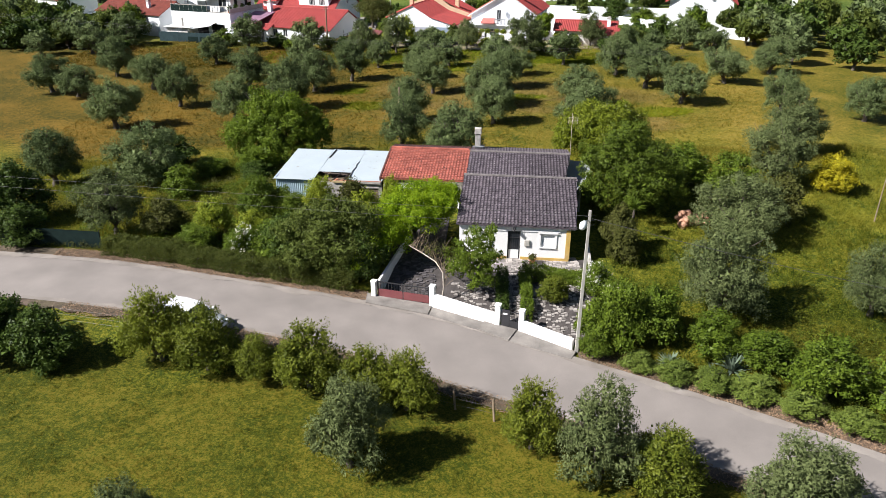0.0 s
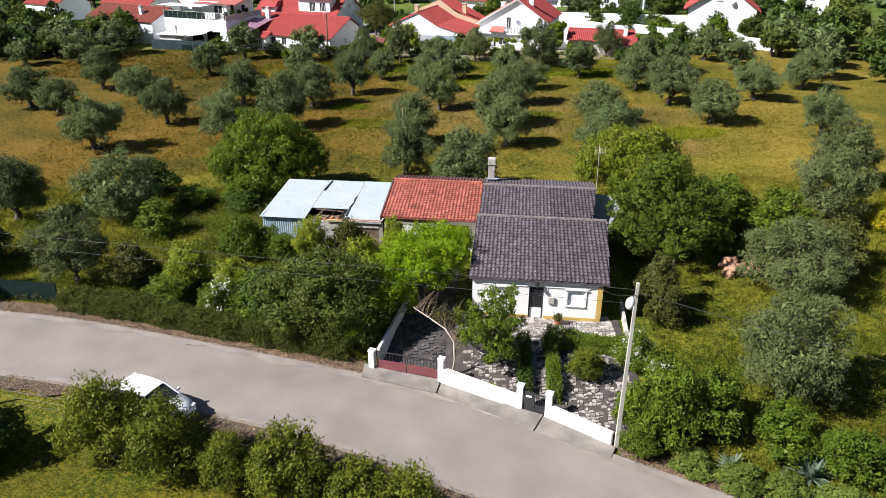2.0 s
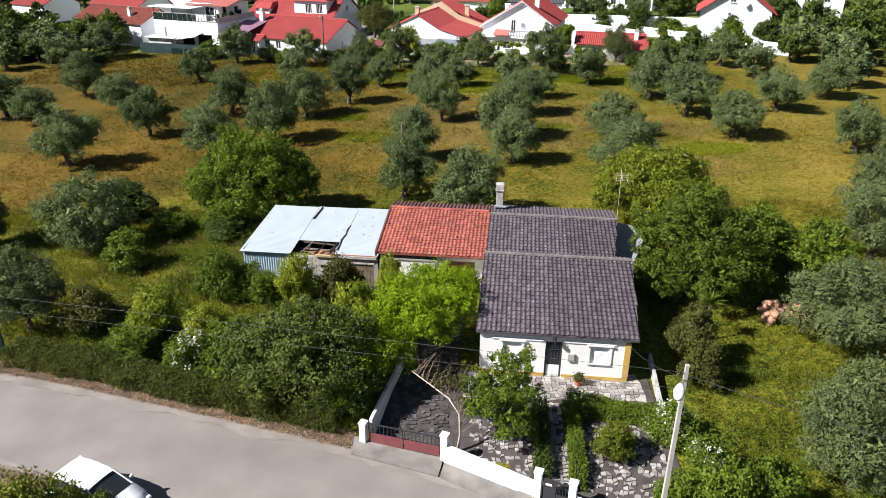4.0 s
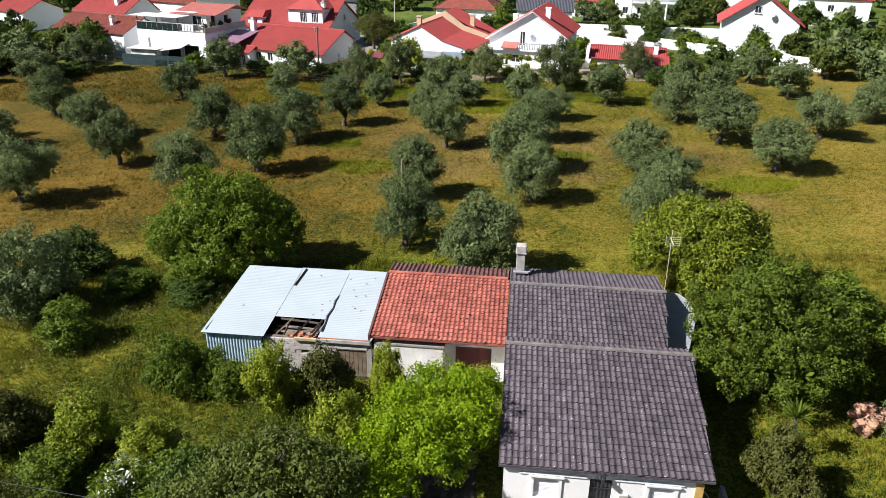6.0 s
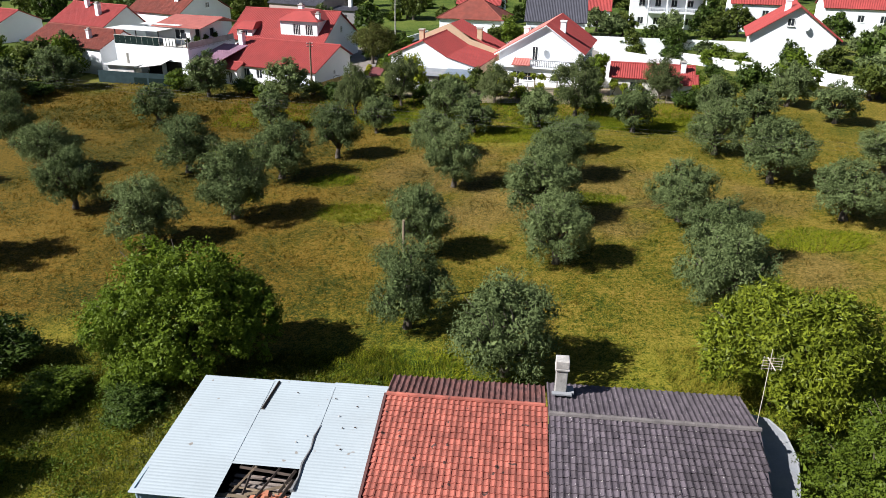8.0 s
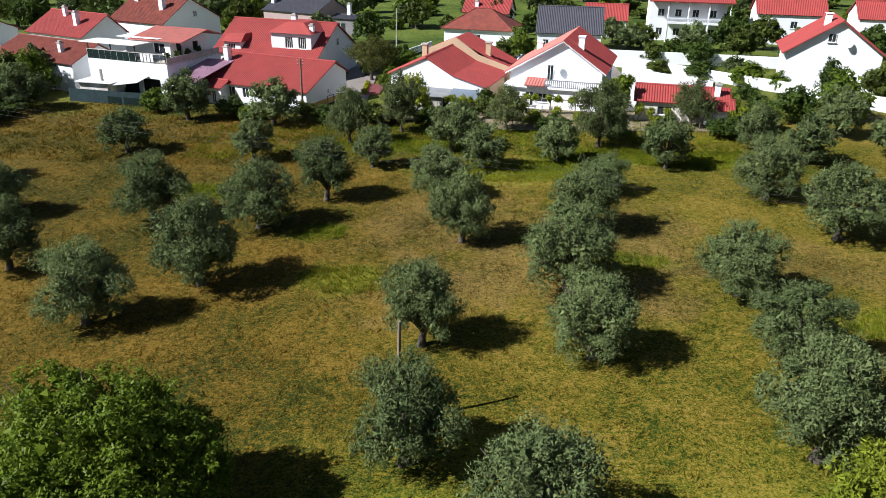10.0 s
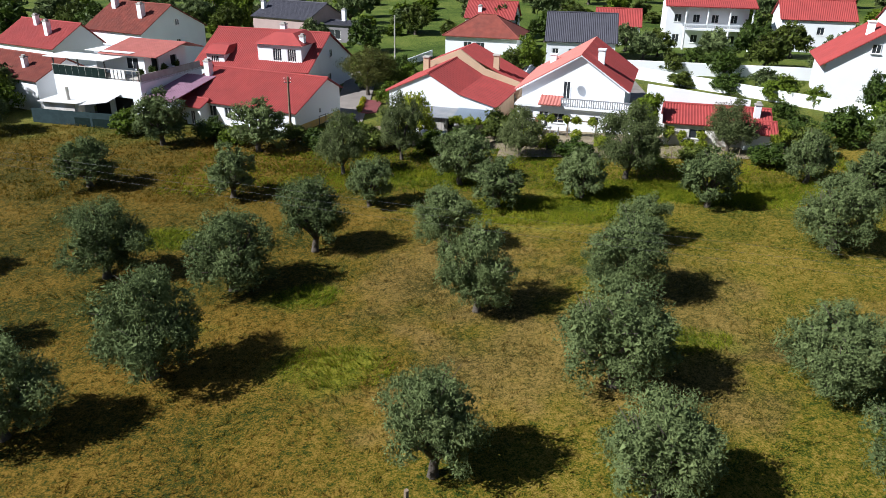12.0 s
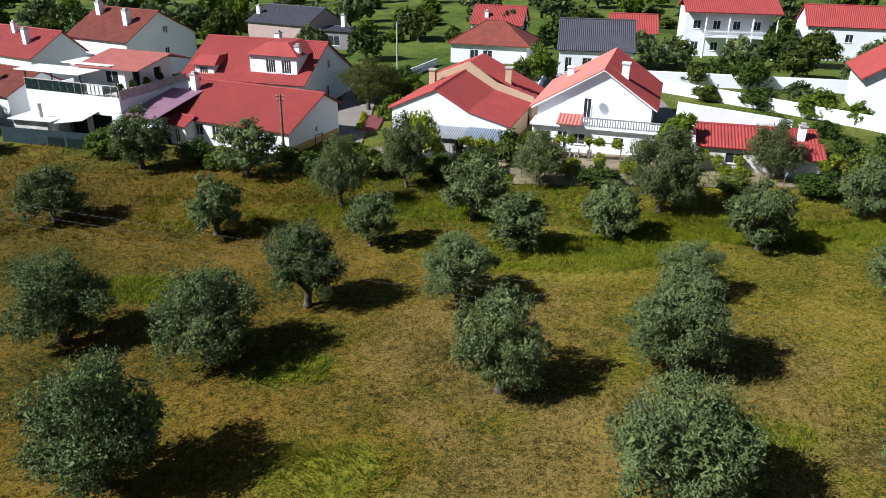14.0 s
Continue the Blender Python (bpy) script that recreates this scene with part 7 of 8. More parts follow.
# houses behind, on the far left
gabled_house("village_house", -64.3, 176.5, VT, 13.0, 13.5, 5.9, 9.6, mat_bright, mat_brownroof, "large white house with a brown-red tiled roof", 6.5, right=[(6.8, 6.4, 0.9, 1.0), (6.8, 3.2, 0.9, 1.0)], chimneys=[(2.0, 5.0, 0.9, 10.4), (9.8, 3.4, 0.9, 9.8)])
gabled_house("village_house", -77.0, 172.0, VT, 14.0, 9.0, 4.2, 7.2, mat_bright, mat_townred, "white house with a red tiled roof and chimney", 5.5, chimneys=[(10.0, 2.6, 0.8, 7.6), (5.0, 4.4, 0.7, 8.0)])
gabled_house("village_house", -70.0, 150.5, VT, 17.0, 8.0, 4.0, 6.0, mat_bright, mat_brownroof, "long low white house with a dull red roof", 4.5, chimneys=[(12.5, 2.0, 0.6, 6.1)])
gabled_house("village_house", -96.0, 176.0, VT, 10.0, 9.0, 3.6, 5.6, mat_bright, mat_townred, "white house with a red tiled roof", 4.5)

# middle house: its gable faces the grove, the long slope falls to the right
def build_middle():
    h = empty("village_house", pose(-10.9, 137.8, land(-8, 137), 0, 0, -16.7), "white house with a long red tiled slope and tan parapets", "house", "village houses")
    W, ua, D, eL, eR, top = 12.4, 4.8, 11.0, 4.0, 3.1, 6.15
    child("wall", Solid().prism([(0, -0.6), (W, -0.6), (W, eR), (8.4, 4.15), (ua, top), (0, eL)], -0.3, 0.0, pose(0, 0, 0, 90, 0, 0)).mesh("wall", mat_bright), h)
    child("wall", wall_solid(0, D - 0.3, -0.6, eL - 0.05, 0.3).mesh("wall", mat_bright), h, left_wall(0, D))
    child("wall", wall_solid(0, D - 0.3, -0.6, eR - 0.1, 0.3).mesh("wall", mat_tan), h, right_wall(W, 0.3))
    # the long slope flattens towards its eave
    child("roof", ribbed((8.4, -0.2, 4.25), (8.4, D, 4.25), (ua, -0.2, top + 0.12), 0.62, 0.15, 0.1).mesh("roof", mat_townred), h)
    child("roof", ribbed((W + 0.5, -0.2, eR - 0.05), (W + 0.5, D, eR - 0.05), (8.42, -0.2, 4.26), 0.62, 0.15, 0.1).mesh("roof", mat_townred), h)
    child("roof", ribbed((-0.4, D, eL - 0.1), (-0.4, -0.2, eL - 0.1), (ua, D, top + 0.12), 0.62, 0.15, 0.1).mesh("roof", mat_townred), h)
    child("ridge", Solid().tube([(ua, -0.25, top + 0.15), (ua, D, top + 0.15)], 0.13, 8).mesh("ridge", mat_townred), h)
    child("parapet", Solid().prism([(0.4, 3.0), (13.0, 2.2), (13.0, 3.75), (8.6, 5.1), (ua + 0.4, 7.3), (0.4, 5.3)], -D - 0.35, -D - 0.004, pose(0, 0, 0, 90, 0, 0)).mesh("parapet", mat_tan), h, label="tan rendered parapet")
    child("upper_roof", ribbed((13.0, D + 0.36, 3.4), (13.0, D + 7.0, 3.4), (ua + 0.4, D + 0.36, 7.1), 0.62, 0.15, 0.1).mesh("upper_roof", mat_townred), h)
    child("upper_roof", ribbed((0.2, D + 7.0, 5.0), (0.2, D + 0.36, 5.0), (ua + 0.4, D + 7.0, 7.1), 0.62, 0.15, 0.1).mesh("upper_roof", mat_townred), h)
    child("upper_wall", wall_solid(0, 6.5, -0.6, 3.3, 0.3).mesh("upper_wall", mat_tan), h, right_wall(12.8, D + 0.4))
    child("upper_wall", Solid().prism([(0.4, -0.6), (12.8, -0.6), (12.8, 3.3), (ua + 0.4, 6.9), (0.4, 4.9)], -D - 6.9, -D - 6.6, pose(0, 0, 0, 90, 0, 0)).mesh("upper_wall", mat_tan), h)
    for u, v, z in ((9.4, D + 0.6, 6.7), (0.9, D - 1.6, 6.3)):
        c = child("chimney", Solid().box(u, u + 0.7, v, v + 0.7, 3.0, z).mesh("chimney", mat_tan), h)
        child("cap", Solid().box(u - 0.1, u + 0.8, v - 0.1, v + 0.8, z, z + 0.15).mesh("cap", mat_concrete), c)
    # lean-to store against the front
    st = empty("store_shed", h.matrix_basis @ pose(5.0, -2.4, 0), "grey plank store against the house with a corrugated roof", "shed")
    for i in range(22):
        if 8 <= i <= 9 or 14 <= i <= 15:
            continue
        child("plank", Solid().box(i * 0.36, i * 0.36 + 0.33, 0, 0.04, -0.4, 1.9).mesh("plank", mat_block), st)
    child("store_roof", ribbed((-0.3, -0.4, 2.0), (3.4, -0.4, 2.0), (-0.3, 2.3, 2.55), 0.25, 0.05, 0.03).mesh("store_roof", mat_slab), st)
    child("store_roof", ribbed((3.45, -0.9, 1.95), (8.2, -0.9, 1.95), (3.45, 2.3, 2.65), 0.25, 0.05, 0.03).mesh("store_roof", mat_darksheet), st)
    # black sheet stands for the shade inside, seen between the planks
    child("back_panel", Solid().box(-0.2, 8.0, 2.2, 2.3, -0.4, 1.9).mesh("back_panel", mat_black), st)
    lob = [(u, -1.0, 2.1, 0.4, 0.9) for u in (3.8, 4.5, 5.6, 6.6, 7.6)]
    child("vine", quads_of("vine", crown_quads(np.random.default_rng(78), lob, 1400, 0.2, 0.16, 0.22, 30), leaf_lime), st)
    child("tarpaulin", Solid().box(-1.6, 3.0, -2.8, -0.8, 0.7, 0.78, pose(0, 0, 0, 4, 0, 0)).mesh("tarpaulin", mat_pvc), st)
    for u in (-1.4, 2.8):
        child("leg", Solid().box(u - 0.05, u + 0.05, -2.2, -2.1, -0.6, 0.6).mesh("leg", mat_oldwood), st)


build_middle()


def build_white_house():
    h = empty("village_house", pose(4.4, 137.5, land(9, 136), 0, 0, -16.1), "white gabled house with pale red roofs over a front terrace", "house", "village houses")
    W, ua, D, eL, eR, top = 11.5, 6.5, 13.6, 4.3, 4.75, 8.05
    child("wall", Solid().prism([(0.0, -0.6), (W, -0.6), (W, eR), (ua, top), (0.0, eL)], -0.3, 0.0, pose(0, 0, 0, 90, 0, 0)).mesh("wall", mat_bright), h)
    child("wall", wall_solid(0, D - 0.3, -0.6, eL - 0.1, 0.3).mesh("wall", mat_bright), h, left_wall(0, D))
    child("wall", wall_solid(0, D - 0.3, -0.6, eR - 0.1, 0.3).mesh("wall", mat_bright), h, right_wall(W, 0.3))
    child("wall", Solid().prism([(0.0, -0.6), (W, -0.6), (W, eR), (ua, top), (0.0, eL)], -D - 0.3, -D - 0.004, pose(0, 0, 0, 90, 0, 0)).mesh("wall", mat_bright), h)
    # the left slope takes a paler, pinker red than the right one
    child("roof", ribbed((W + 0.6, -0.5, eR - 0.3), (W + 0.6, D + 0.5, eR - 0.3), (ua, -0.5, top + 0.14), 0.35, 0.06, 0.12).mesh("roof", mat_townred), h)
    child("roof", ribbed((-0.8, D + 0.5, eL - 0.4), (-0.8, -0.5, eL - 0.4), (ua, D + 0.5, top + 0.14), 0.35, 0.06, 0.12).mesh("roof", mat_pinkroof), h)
    child("barge_board", Solid().prism([(-0.6, eL - 0.62), (ua, top - 0.1), (W + 0.5, eR - 0.5), (W + 0.5, eR - 0.32), (ua, top + 0.06), (-0.6, eL - 0.42)], 0.42, 0.5, pose(0, 0, 0, 90, 0, 0)).mesh("barge_board", mat_bright), h)
    for u, v, z in ((8.0, 2.2, 8.3), (1.6, 9.0, 6.4)):
        c = child("chimney", Solid().box(u, u + 0.75, v, v + 0.75, 4.5, z).mesh("chimney", mat_bright), h)
        child("cap", Solid().box(u - 0.08, u + 0.83, v - 0.08, v + 0.83, z, z + 0.15).mesh("cap", mat_bright), c)
    window_part(h, pose(4.7, -0.13, 3.0), 0.8, 2.1)
    d = child("dish", Solid().tube([(6.0, -0.5, 4.9), (6.0, -0.58, 4.92)], [0.42, 0.46], 12).mesh("dish", mat_pvc), h, label="white satellite dish")
    child("dish_arm", Solid().tube([(6.0, 0.0, 4.8), (6.0, -0.5, 4.9)], 0.03, 5).mesh("dish_arm", mat_alloy), d)
    holes = [(0.7, 0.9, 1.2, 1.1), (2.6, 0.1, 1.0, 2.0), (4.0, 0.9, 1.4, 1.1), (11.2, 0.9, 1.1, 1.0), (8.2, 1.0, 1.0, 0.9)]
    child("lower_wall", wall_solid(0.0, 13.6, -0.6, 2.6, 0.25, holes).mesh("lower_wall", mat_bright), h, pose(0, -2.6, 0))
    for u, z, w, t in holes:
        window_part(h, pose(u, -2.6, z), w, t)
    child("side_wall", wall_solid(0, 2.3, -0.6, 2.6, 0.25).mesh("side_wall", mat_bright), h, right_wall(13.6, -2.35))
    child("side_wall", wall_solid(0, 2.3, -0.6, 2.6, 0.25).mesh("side_wall", mat_bright), h, left_wall(0.0, -0.05))
    child("terrace", Solid().box(-0.2, 13.8, -3.0, -0.004, 2.62, 2.86).mesh("terrace", mat_bright), h)
    bal = child("balustrade", Solid().box(4.9, 13.7, -2.95, -2.83, 3.66, 3.78).mesh("balustrade", mat_slab), h, label="pale concrete balustrade")
    post = Solid().box(-0.06, 0.06, -0.04, 0.04, 2.86, 3.66).mesh("baluster", mat_slab)
    for i in range(35):
        child("baluster", post, bal, pose(5.0 + i * 0.25, -2.89, 0))
    child("porch_roof", ribbed((2.5, -3.5, 3.05), (5.0, -3.5, 3.05), (2.5, -1.6, 3.7), 0.35, 0.06, 0.1).mesh("porch_roof", mat_pinkroof), h)
    # vine pergola in front
    per = empty("pergola", h.matrix_basis @ pose(0.2, -5.2, 0), "vine-covered pergola in front of the white house", "pergola")
    for u in (0, 3.0, 6.0, 9.0):
        child("post", Solid().box(u - 0.06, u + 0.06, -0.06, 0.06, -0.6, 1.9).mesh("post", mat_oldwood), per)
    child("beam", Solid().box(-0.2, 9.2, -0.05, 0.05, 1.9, 2.0).mesh("beam", mat_oldwood), per)
    lob = [(u, 0.0, 2.0, 0.42, 0.7) for u in (0.2, 1.4, 3.0, 4.1, 5.8, 6.9, 8.6)]
    child("vine", quads_of("vine", crown_quads(np.random.default_rng(77), lob, 2600, 0.2, 0.16, 0.22, 30), leaf_lime), per)


build_white_house()
annex = gabled_house("village_annex", 18.4, 127.6, -13, 10.0, 4.3, 2.5, 3.7, mat_aged, mat_townred, "low annex with a red tiled roof and barred window", 3.0, front=[(2.4, 0.9, 1.6, 1.0)], chimneys=[(8.8, 1.6, 0.6, 4.4)], category="annex")
gabled_house("village_annex", 25.6, 125.0, -13, 2.8, 2.2, 1.9, 2.6, mat_bright, mat_townred, "small white lean-to with a red tiled roof", 1.9, category="annex")
smooth_wall("boundary_wall", (17.5, 133.0), (27.8, 130.4), -0.4, 0.0, 5.9, 4.9, 0.2, mat_bright, "tall white boundary wall")
smooth_wall("boundary_wall", (22.5, 163.5), (52.0, 128.5), 0.0, 0.5, 2.55, 3.15, 0.25, mat_bright, "long white boundary wall across the village")
smooth_wall("boundary_wall", (22.0, 166.0), (60.0, 158.0), 0.0, 0.0, 3.0, 3.2, 0.25, mat_bright, "long white boundary wall across the village")
smooth_wall("boundary_wall", (-12.8, 172.0), (-7.5, 186.0), -0.8, -0.8, 0.9, 0.9, 0.2, mat_bright, "white boundary wall by the lawn")
smooth_wall("boundary_wall", (4.5, 150.0), (10.0, 176.0), -0.5, -0.5, 1.6, 1.8, 0.2, mat_bright, "white boundary wall between the gardens")
smooth_wall("boundary_wall", (3.5, 149.0), (8.5, 147.5), -0.5, -0.5, 1.6, 1.6, 0.2, mat_bright, "white boundary wall between the gardens")

hip_house("village_house", -5.2, 188.5, -14, 13.0, 10.0, 3.3, 6.6, mat_bright, mat_brownroof, "white bungalow with a brown hipped tile roof", front=[(3.4, 0.3, 1.4, 2.0), (5.6, 0.3, 1.6, 2.0)])
gabled_house("village_house", -1.5, 204.0, -14, 9.5, 8.0, 4.6, 7.4, mat_bright, mat_townred, "white house with a red tiled roof", 4.0, chimneys=[(2.6, 1.5, 0.7, 6.6)])
gabled_house("village_house", 11.5, 176.0, -8, 11.0, 10.0, 3.9, 7.7, mat_bright, mat_slate, "white house with a steep dark slate roof", 5.0, front=[(1.0, 0.4, 1.0, 2.2), (3.6, 0.4, 1.4, 2.2), (7.2, 1.2, 1.4, 1.3)])
gabled_house("village_house", -45.5, 210.0, VT, 14.0, 12.0, 4.4, 7.0, mat_mauvewall, mat_slate, "mauve-brown house with a dark low-pitched roof", 6.5, chimneys=[(0.6, 3.0, 0.8, 7.0)])
gabled_house("village_house", -30.0, 206.0, -20, 6.0, 6.0, 3.4, 3.8, mat_greywall, mat_slate, "small grey outbuilding with a flat roof", 3.0, front=[(1.0, 0.6, 2.6, 1.8)], chimneys=[(3.0, 3.0, 0.8, 6.0)])


def build_storeys():
    h = empty("village_house", pose(34.5, 191.0, land(38, 190), 0, 0, -10), "tall white house with a columned loggia and a red roof", "house", "village houses")
    wins = [(u, z, 1.2, 1.4) for z in (0.9, 4.4) for u in (1.4, 4.6, 7.8, 11.0)]
    child("wall", wall_solid(0, 14.0, -0.6, 7.4, 0.3, wins).mesh("wall", mat_bright), h)
    child("wall", wall_solid(0, 9.5, -0.6, 7.4, 0.3).mesh("wall", mat_bright), h, right_wall(14.0, 0.3))
    child("wall", wall_solid(0, 9.5, -0.6, 7.4, 0.3).mesh("wall", mat_bright), h, left_wall(0, 9.8))
    for w in wins:
        window_part(h, pose(w[0], 0, w[1]), w[2], w[3])
    b = child("balcony", Solid().box(3.0, 14.6, -2.2, -0.004, 3.3, 3.55).box(3.0, 14.6, -2.2, -2.1, 4.25, 4.4).mesh("balcony", mat_bright), h)
    for i in range(38):
        child("baluster", Solid().box(3.05 + i * 0.305, 3.15 + i * 0.305, -2.18, -2.12, 3.55, 4.25).mesh("baluster", mat_bright), b)
    for u in (3.2, 6.9, 10.6, 14.4):
        child("column", Solid().tube([(u, -2.0, -0.6), (u, -2.0, 3.3)], 0.2, 8).mesh("column", mat_bright), b)
        child("column", Solid().tube([(u, -2.0, 3.55), (u, -2.0, 7.35)], 0.17, 8).mesh("column", mat_bright), b)
    child("roof", ribbed((-0.5, -2.6, 7.35), (15.0, -2.6, 7.35), (-0.5, 4.0, 9.2), 0.35, 0.06, 0.15).mesh("roof", mat_townred), h)
    child("roof", ribbed((15.0, 10.6, 7.35), (-0.5, 10.6, 7.35), (15.0, 4.0, 9.2), 0.35, 0.06, 0.15).mesh("roof", mat_townred), h)


build_storeys()
gabled_house("village_house", 23.0, 196.0, -10, 8.0, 8.0, 3.6, 6.2, mat_bright, mat_townred, "white house with a red tiled roof", 4.0)
gabled_house("village_house", 54.0, 188.0, -12, 12.0, 9.0, 5.6, 8.4, mat_bright, mat_townred, "white house with a red tiled roof", 4.5, front=[(2, 3, 1.2, 1.3), (6, 3, 1.2, 1.3)])
gabled_house("village_house", 70.0, 182.0, -15, 14.0, 10.0, 5.6, 8.2, mat_bright, mat_townred, "white house with a red tiled roof", 5.0, front=[(2, 3, 1.2, 1.3), (6, 3, 1.2, 1.3), (10, 3, 1.2, 1.3)])


def build_right_house():
    h = empty("village_house", pose(42.3, 146.5, land(41, 139), 0, 0, -18), "white house with a front gable and brown-edged red roof", "house", "village houses")
    child("wall", Solid().prism([(0.4, -0.6), (12.0, -0.6), (12.0, 5.0), (6.4, 9.0), (0.4, 5.0)], -0.3, 0.0, pose(0, 0, 0, 90, 0, 0)).mesh("wall", mat_bright), h)
    child("wall", wall_solid(0, 10.5, -0.6, 4.9, 0.3, [(2, 1.2, 1.3, 1.3), (6, 1.2, 1.3, 1.3)]).mesh("wall", mat_bright), h, left_wall(0.4, 10.8))
    child("wall", wall_solid(0, 10.5, -0.6, 4.9, 0.3).mesh("wall", mat_bright), h, right_wall(12.0, 0.3))
    child("roof", ribbed((12.8, -0.6, 4.6), (12.8, 11.0, 4.6), (6.4, -0.6, 9.2), 0.35, 0.06, 0.15).mesh("roof", mat_townred), h)
    child("roof", ribbed((-0.4, 11.0, 4.6), (-0.4, -0.6, 4.6), (6.4, 11.0, 9.2), 0.35, 0.06, 0.15).mesh("roof", mat_townred), h)
    c = child("chimney", Solid().box(4.6, 5.4, 3.0, 3.8, 6.5, 9.6).mesh("chimney", mat_bright), h)
    child("cap", Solid().box(4.5, 5.5, 2.9, 3.9, 9.6, 9.75).mesh("cap", mat_bright), c)
    window_part(h, pose(5.0, -0.13, 6.3), 1.0, 1.1)
    child("dish", Solid().tube([(7.6, -0.4, 6.2), (7.6, -0.5, 6.25)], [0.45, 0.5], 12).mesh("dish", mat_pvc), h)


build_right_house()


# ---- village green, yards and far trees ----
def patch(name, pts, dz, mat, label, category="ground"):
    v = [(x, y, land(x, y) + dz) for x, y in pts]
    tagged(new(name, mesh_of(name, v, [tuple(range(len(v)))], mat)), label, category, kind="structure")


patch("village_yard", [(1, 124.2), (14, 122.8), (30, 121.8), (31, 125.5), (20, 131), (3, 136)], 0.08, mat_earth, "bare earth yards behind the houses")
patch("village_yard", [(-14.0, 130.5), (-6.0, 128.2), (2.0, 126.6), (3.0, 135.5), (-10.5, 137.4), (-13.5, 136.5)], 0.1, mat_earth, "bare earth yards behind the houses")
patch("village_lane", [(-19.2, 139.5), (-14.3, 138.2), (-14.6, 150.0), (-15.6, 172.0), (-20.5, 172.0), (-19.2, 152.0)], 0.1, mat_road, "grey village lane between the houses", "lane")
patch("village_lane", [(18, 146), (22, 144), (24, 190), (19, 190)], 0.13, mat_pave, "grey village lane between the houses", "lane")
patch("patio", [(3.6, 150.6), (9.6, 149.0), (12.0, 176.5), (8.6, 177.0), (2.4, 168.0)], 0.15, mat_slab, "pale concrete patio between the houses", "patio")
patch("lawn", [(21.5, 165.2), (54.0, 158.6), (54.0, 149.0), (34.0, 152.5), (24.0, 163.0)], 0.16, mat_field, "rough lawn between the white walls", "lawn")
patch("patio", [(-55, 141.2), (-38, 136.6), (-36.0, 140.2), (-52, 144.6)], 0.12, mat_pave, "grey concrete yard before the white house", "patio")
FAR_OLIVES = [(-30.5, 196, 7, 6), (-20, 192, 8, 6.5), (-12, 214, 8, 7), (6, 205, 8, 7), (14, 200, 7, 6), (20, 212, 8, 7), (28, 178, 6, 5), (33, 166, 5, 4), (45, 170, 7, 6), (52, 165, 6, 6), (60, 160, 7, 6), (-80, 205, 9, 8), (-66, 215, 9, 8), (-92, 200, 10, 9), (-58, 205, 7, 6), (38, 152, 4, 3.4), (-105, 190, 9, 8), (31, 181, 6, 5), (39, 177, 6, 5.5), (46, 179, 6, 6), (53, 180, 7, 6.5), (61, 176, 7, 6), (68, 172, 7, 6), (19, 182, 6, 5), (27, 188, 6, 5), (49, 186, 7, 7), (-98, 205, 10, 9), (-86, 212, 10, 9), (-74, 200, 9, 8), (-52, 214, 8, 7), (-70, 190, 7, 6.5), (-110, 205, 10, 9), (-120, 196, 10, 9), (-64, 129, 8, 7), (-71, 132, 8, 7.5), (-78, 130, 9, 7), (-61, 145, 7, 6.5), (-86, 134, 9, 8), (-94, 130, 9, 8), (-84, 146, 8, 8), (-74, 145, 7, 7.5)]
VILLAGE_TREES = [tree_kind("village_tree", 540 + i, olive_lobes(540 + i, 6), 4000, 0.33, 0.2, leaf, 1.0, 0.22, "rounded dark green tree among the houses", "tree") for i, leaf in enumerate((leaf_olive, leaf_dark, leaf_oak))]
VILLAGE_BUSHES = [tree_kind("garden_bush", 560 + i, bush_lobes(560 + i), 3000, 0.2, 0.135, leaf, 0.5, 0.1, "dense green garden bush among the houses", "bush") for i, leaf in enumerate((leaf_dark, leaf_mid, leaf_oak))]
FAR_KINDS = [tree_kind("field_tree", 500 + i, olive_lobes(500 + i, 6), 1900, 0.5, 0.3, leaf, 1.0, 0.22, "rounded dark green tree in the far fields", "tree") for i, leaf in enumerate((leaf_olive, leaf_mid, leaf_greyolive))]
SCRUB = [tree_kind("scrub", 520 + i, bush_lobes(520 + i), 1000, 0.45, 0.28, leaf, 0.5, 0.1, "dark green scrub in the far fields", "bush") for i, leaf in enumerate((leaf_olive, leaf_mid, leaf_oak))]
STAND = [(50, 107, 6, 5.5), (57, 103, 6, 5), (63, 99, 6, 5.5), (53, 116, 7, 6.5), (60, 113, 7, 6), (67, 110, 7, 6), (51.5, 125, 8, 7), (58.5, 123, 8, 7.5), (66, 121, 8, 7), (73, 118, 8, 7), (56, 133, 9, 8), (63.5, 131, 9, 8.5), (71, 128, 9, 8), (79, 126, 9, 8), (68, 139, 9, 9), (61, 143, 9, 8), (77, 137, 9, 8), (84, 133, 9, 8)]
scatter(VILLAGE_TREES, STAND, 6.0, 5.5, "trees beside the grove")
scatter(VILLAGE_TREES, FAR_OLIVES, 6.0, 5.5, "trees in the village")
rng_far = random.Random(21)
far_rows = [(x + rng_far.uniform(-4, 4), y + rng_far.uniform(-4, 4), rng_far.uniform(6, 10), rng_far.uniform(5, 9)) for y in (218, 232, 250, 270, 295, 320) for x in range(-150, 170, 17) if rng_far.random() < 0.7]
scatter(FAR_KINDS, far_rows, 6.0, 5.5, "far trees")
scrub_rows = [(x + rng_far.uniform(-5, 5), y + rng_far.uniform(-3, 3), rng_far.uniform(3, 7), rng_far.uniform(1.5, 4)) for y in (198, 212, 226, 240, 262, 280) for x in range(-130, 120, 13) if rng_far.random() < 0.6 and not (-50 < x < 60 and y < 205)]
scatter(SCRUB, scrub_rows, 2.9, 2.7, "far scrub")
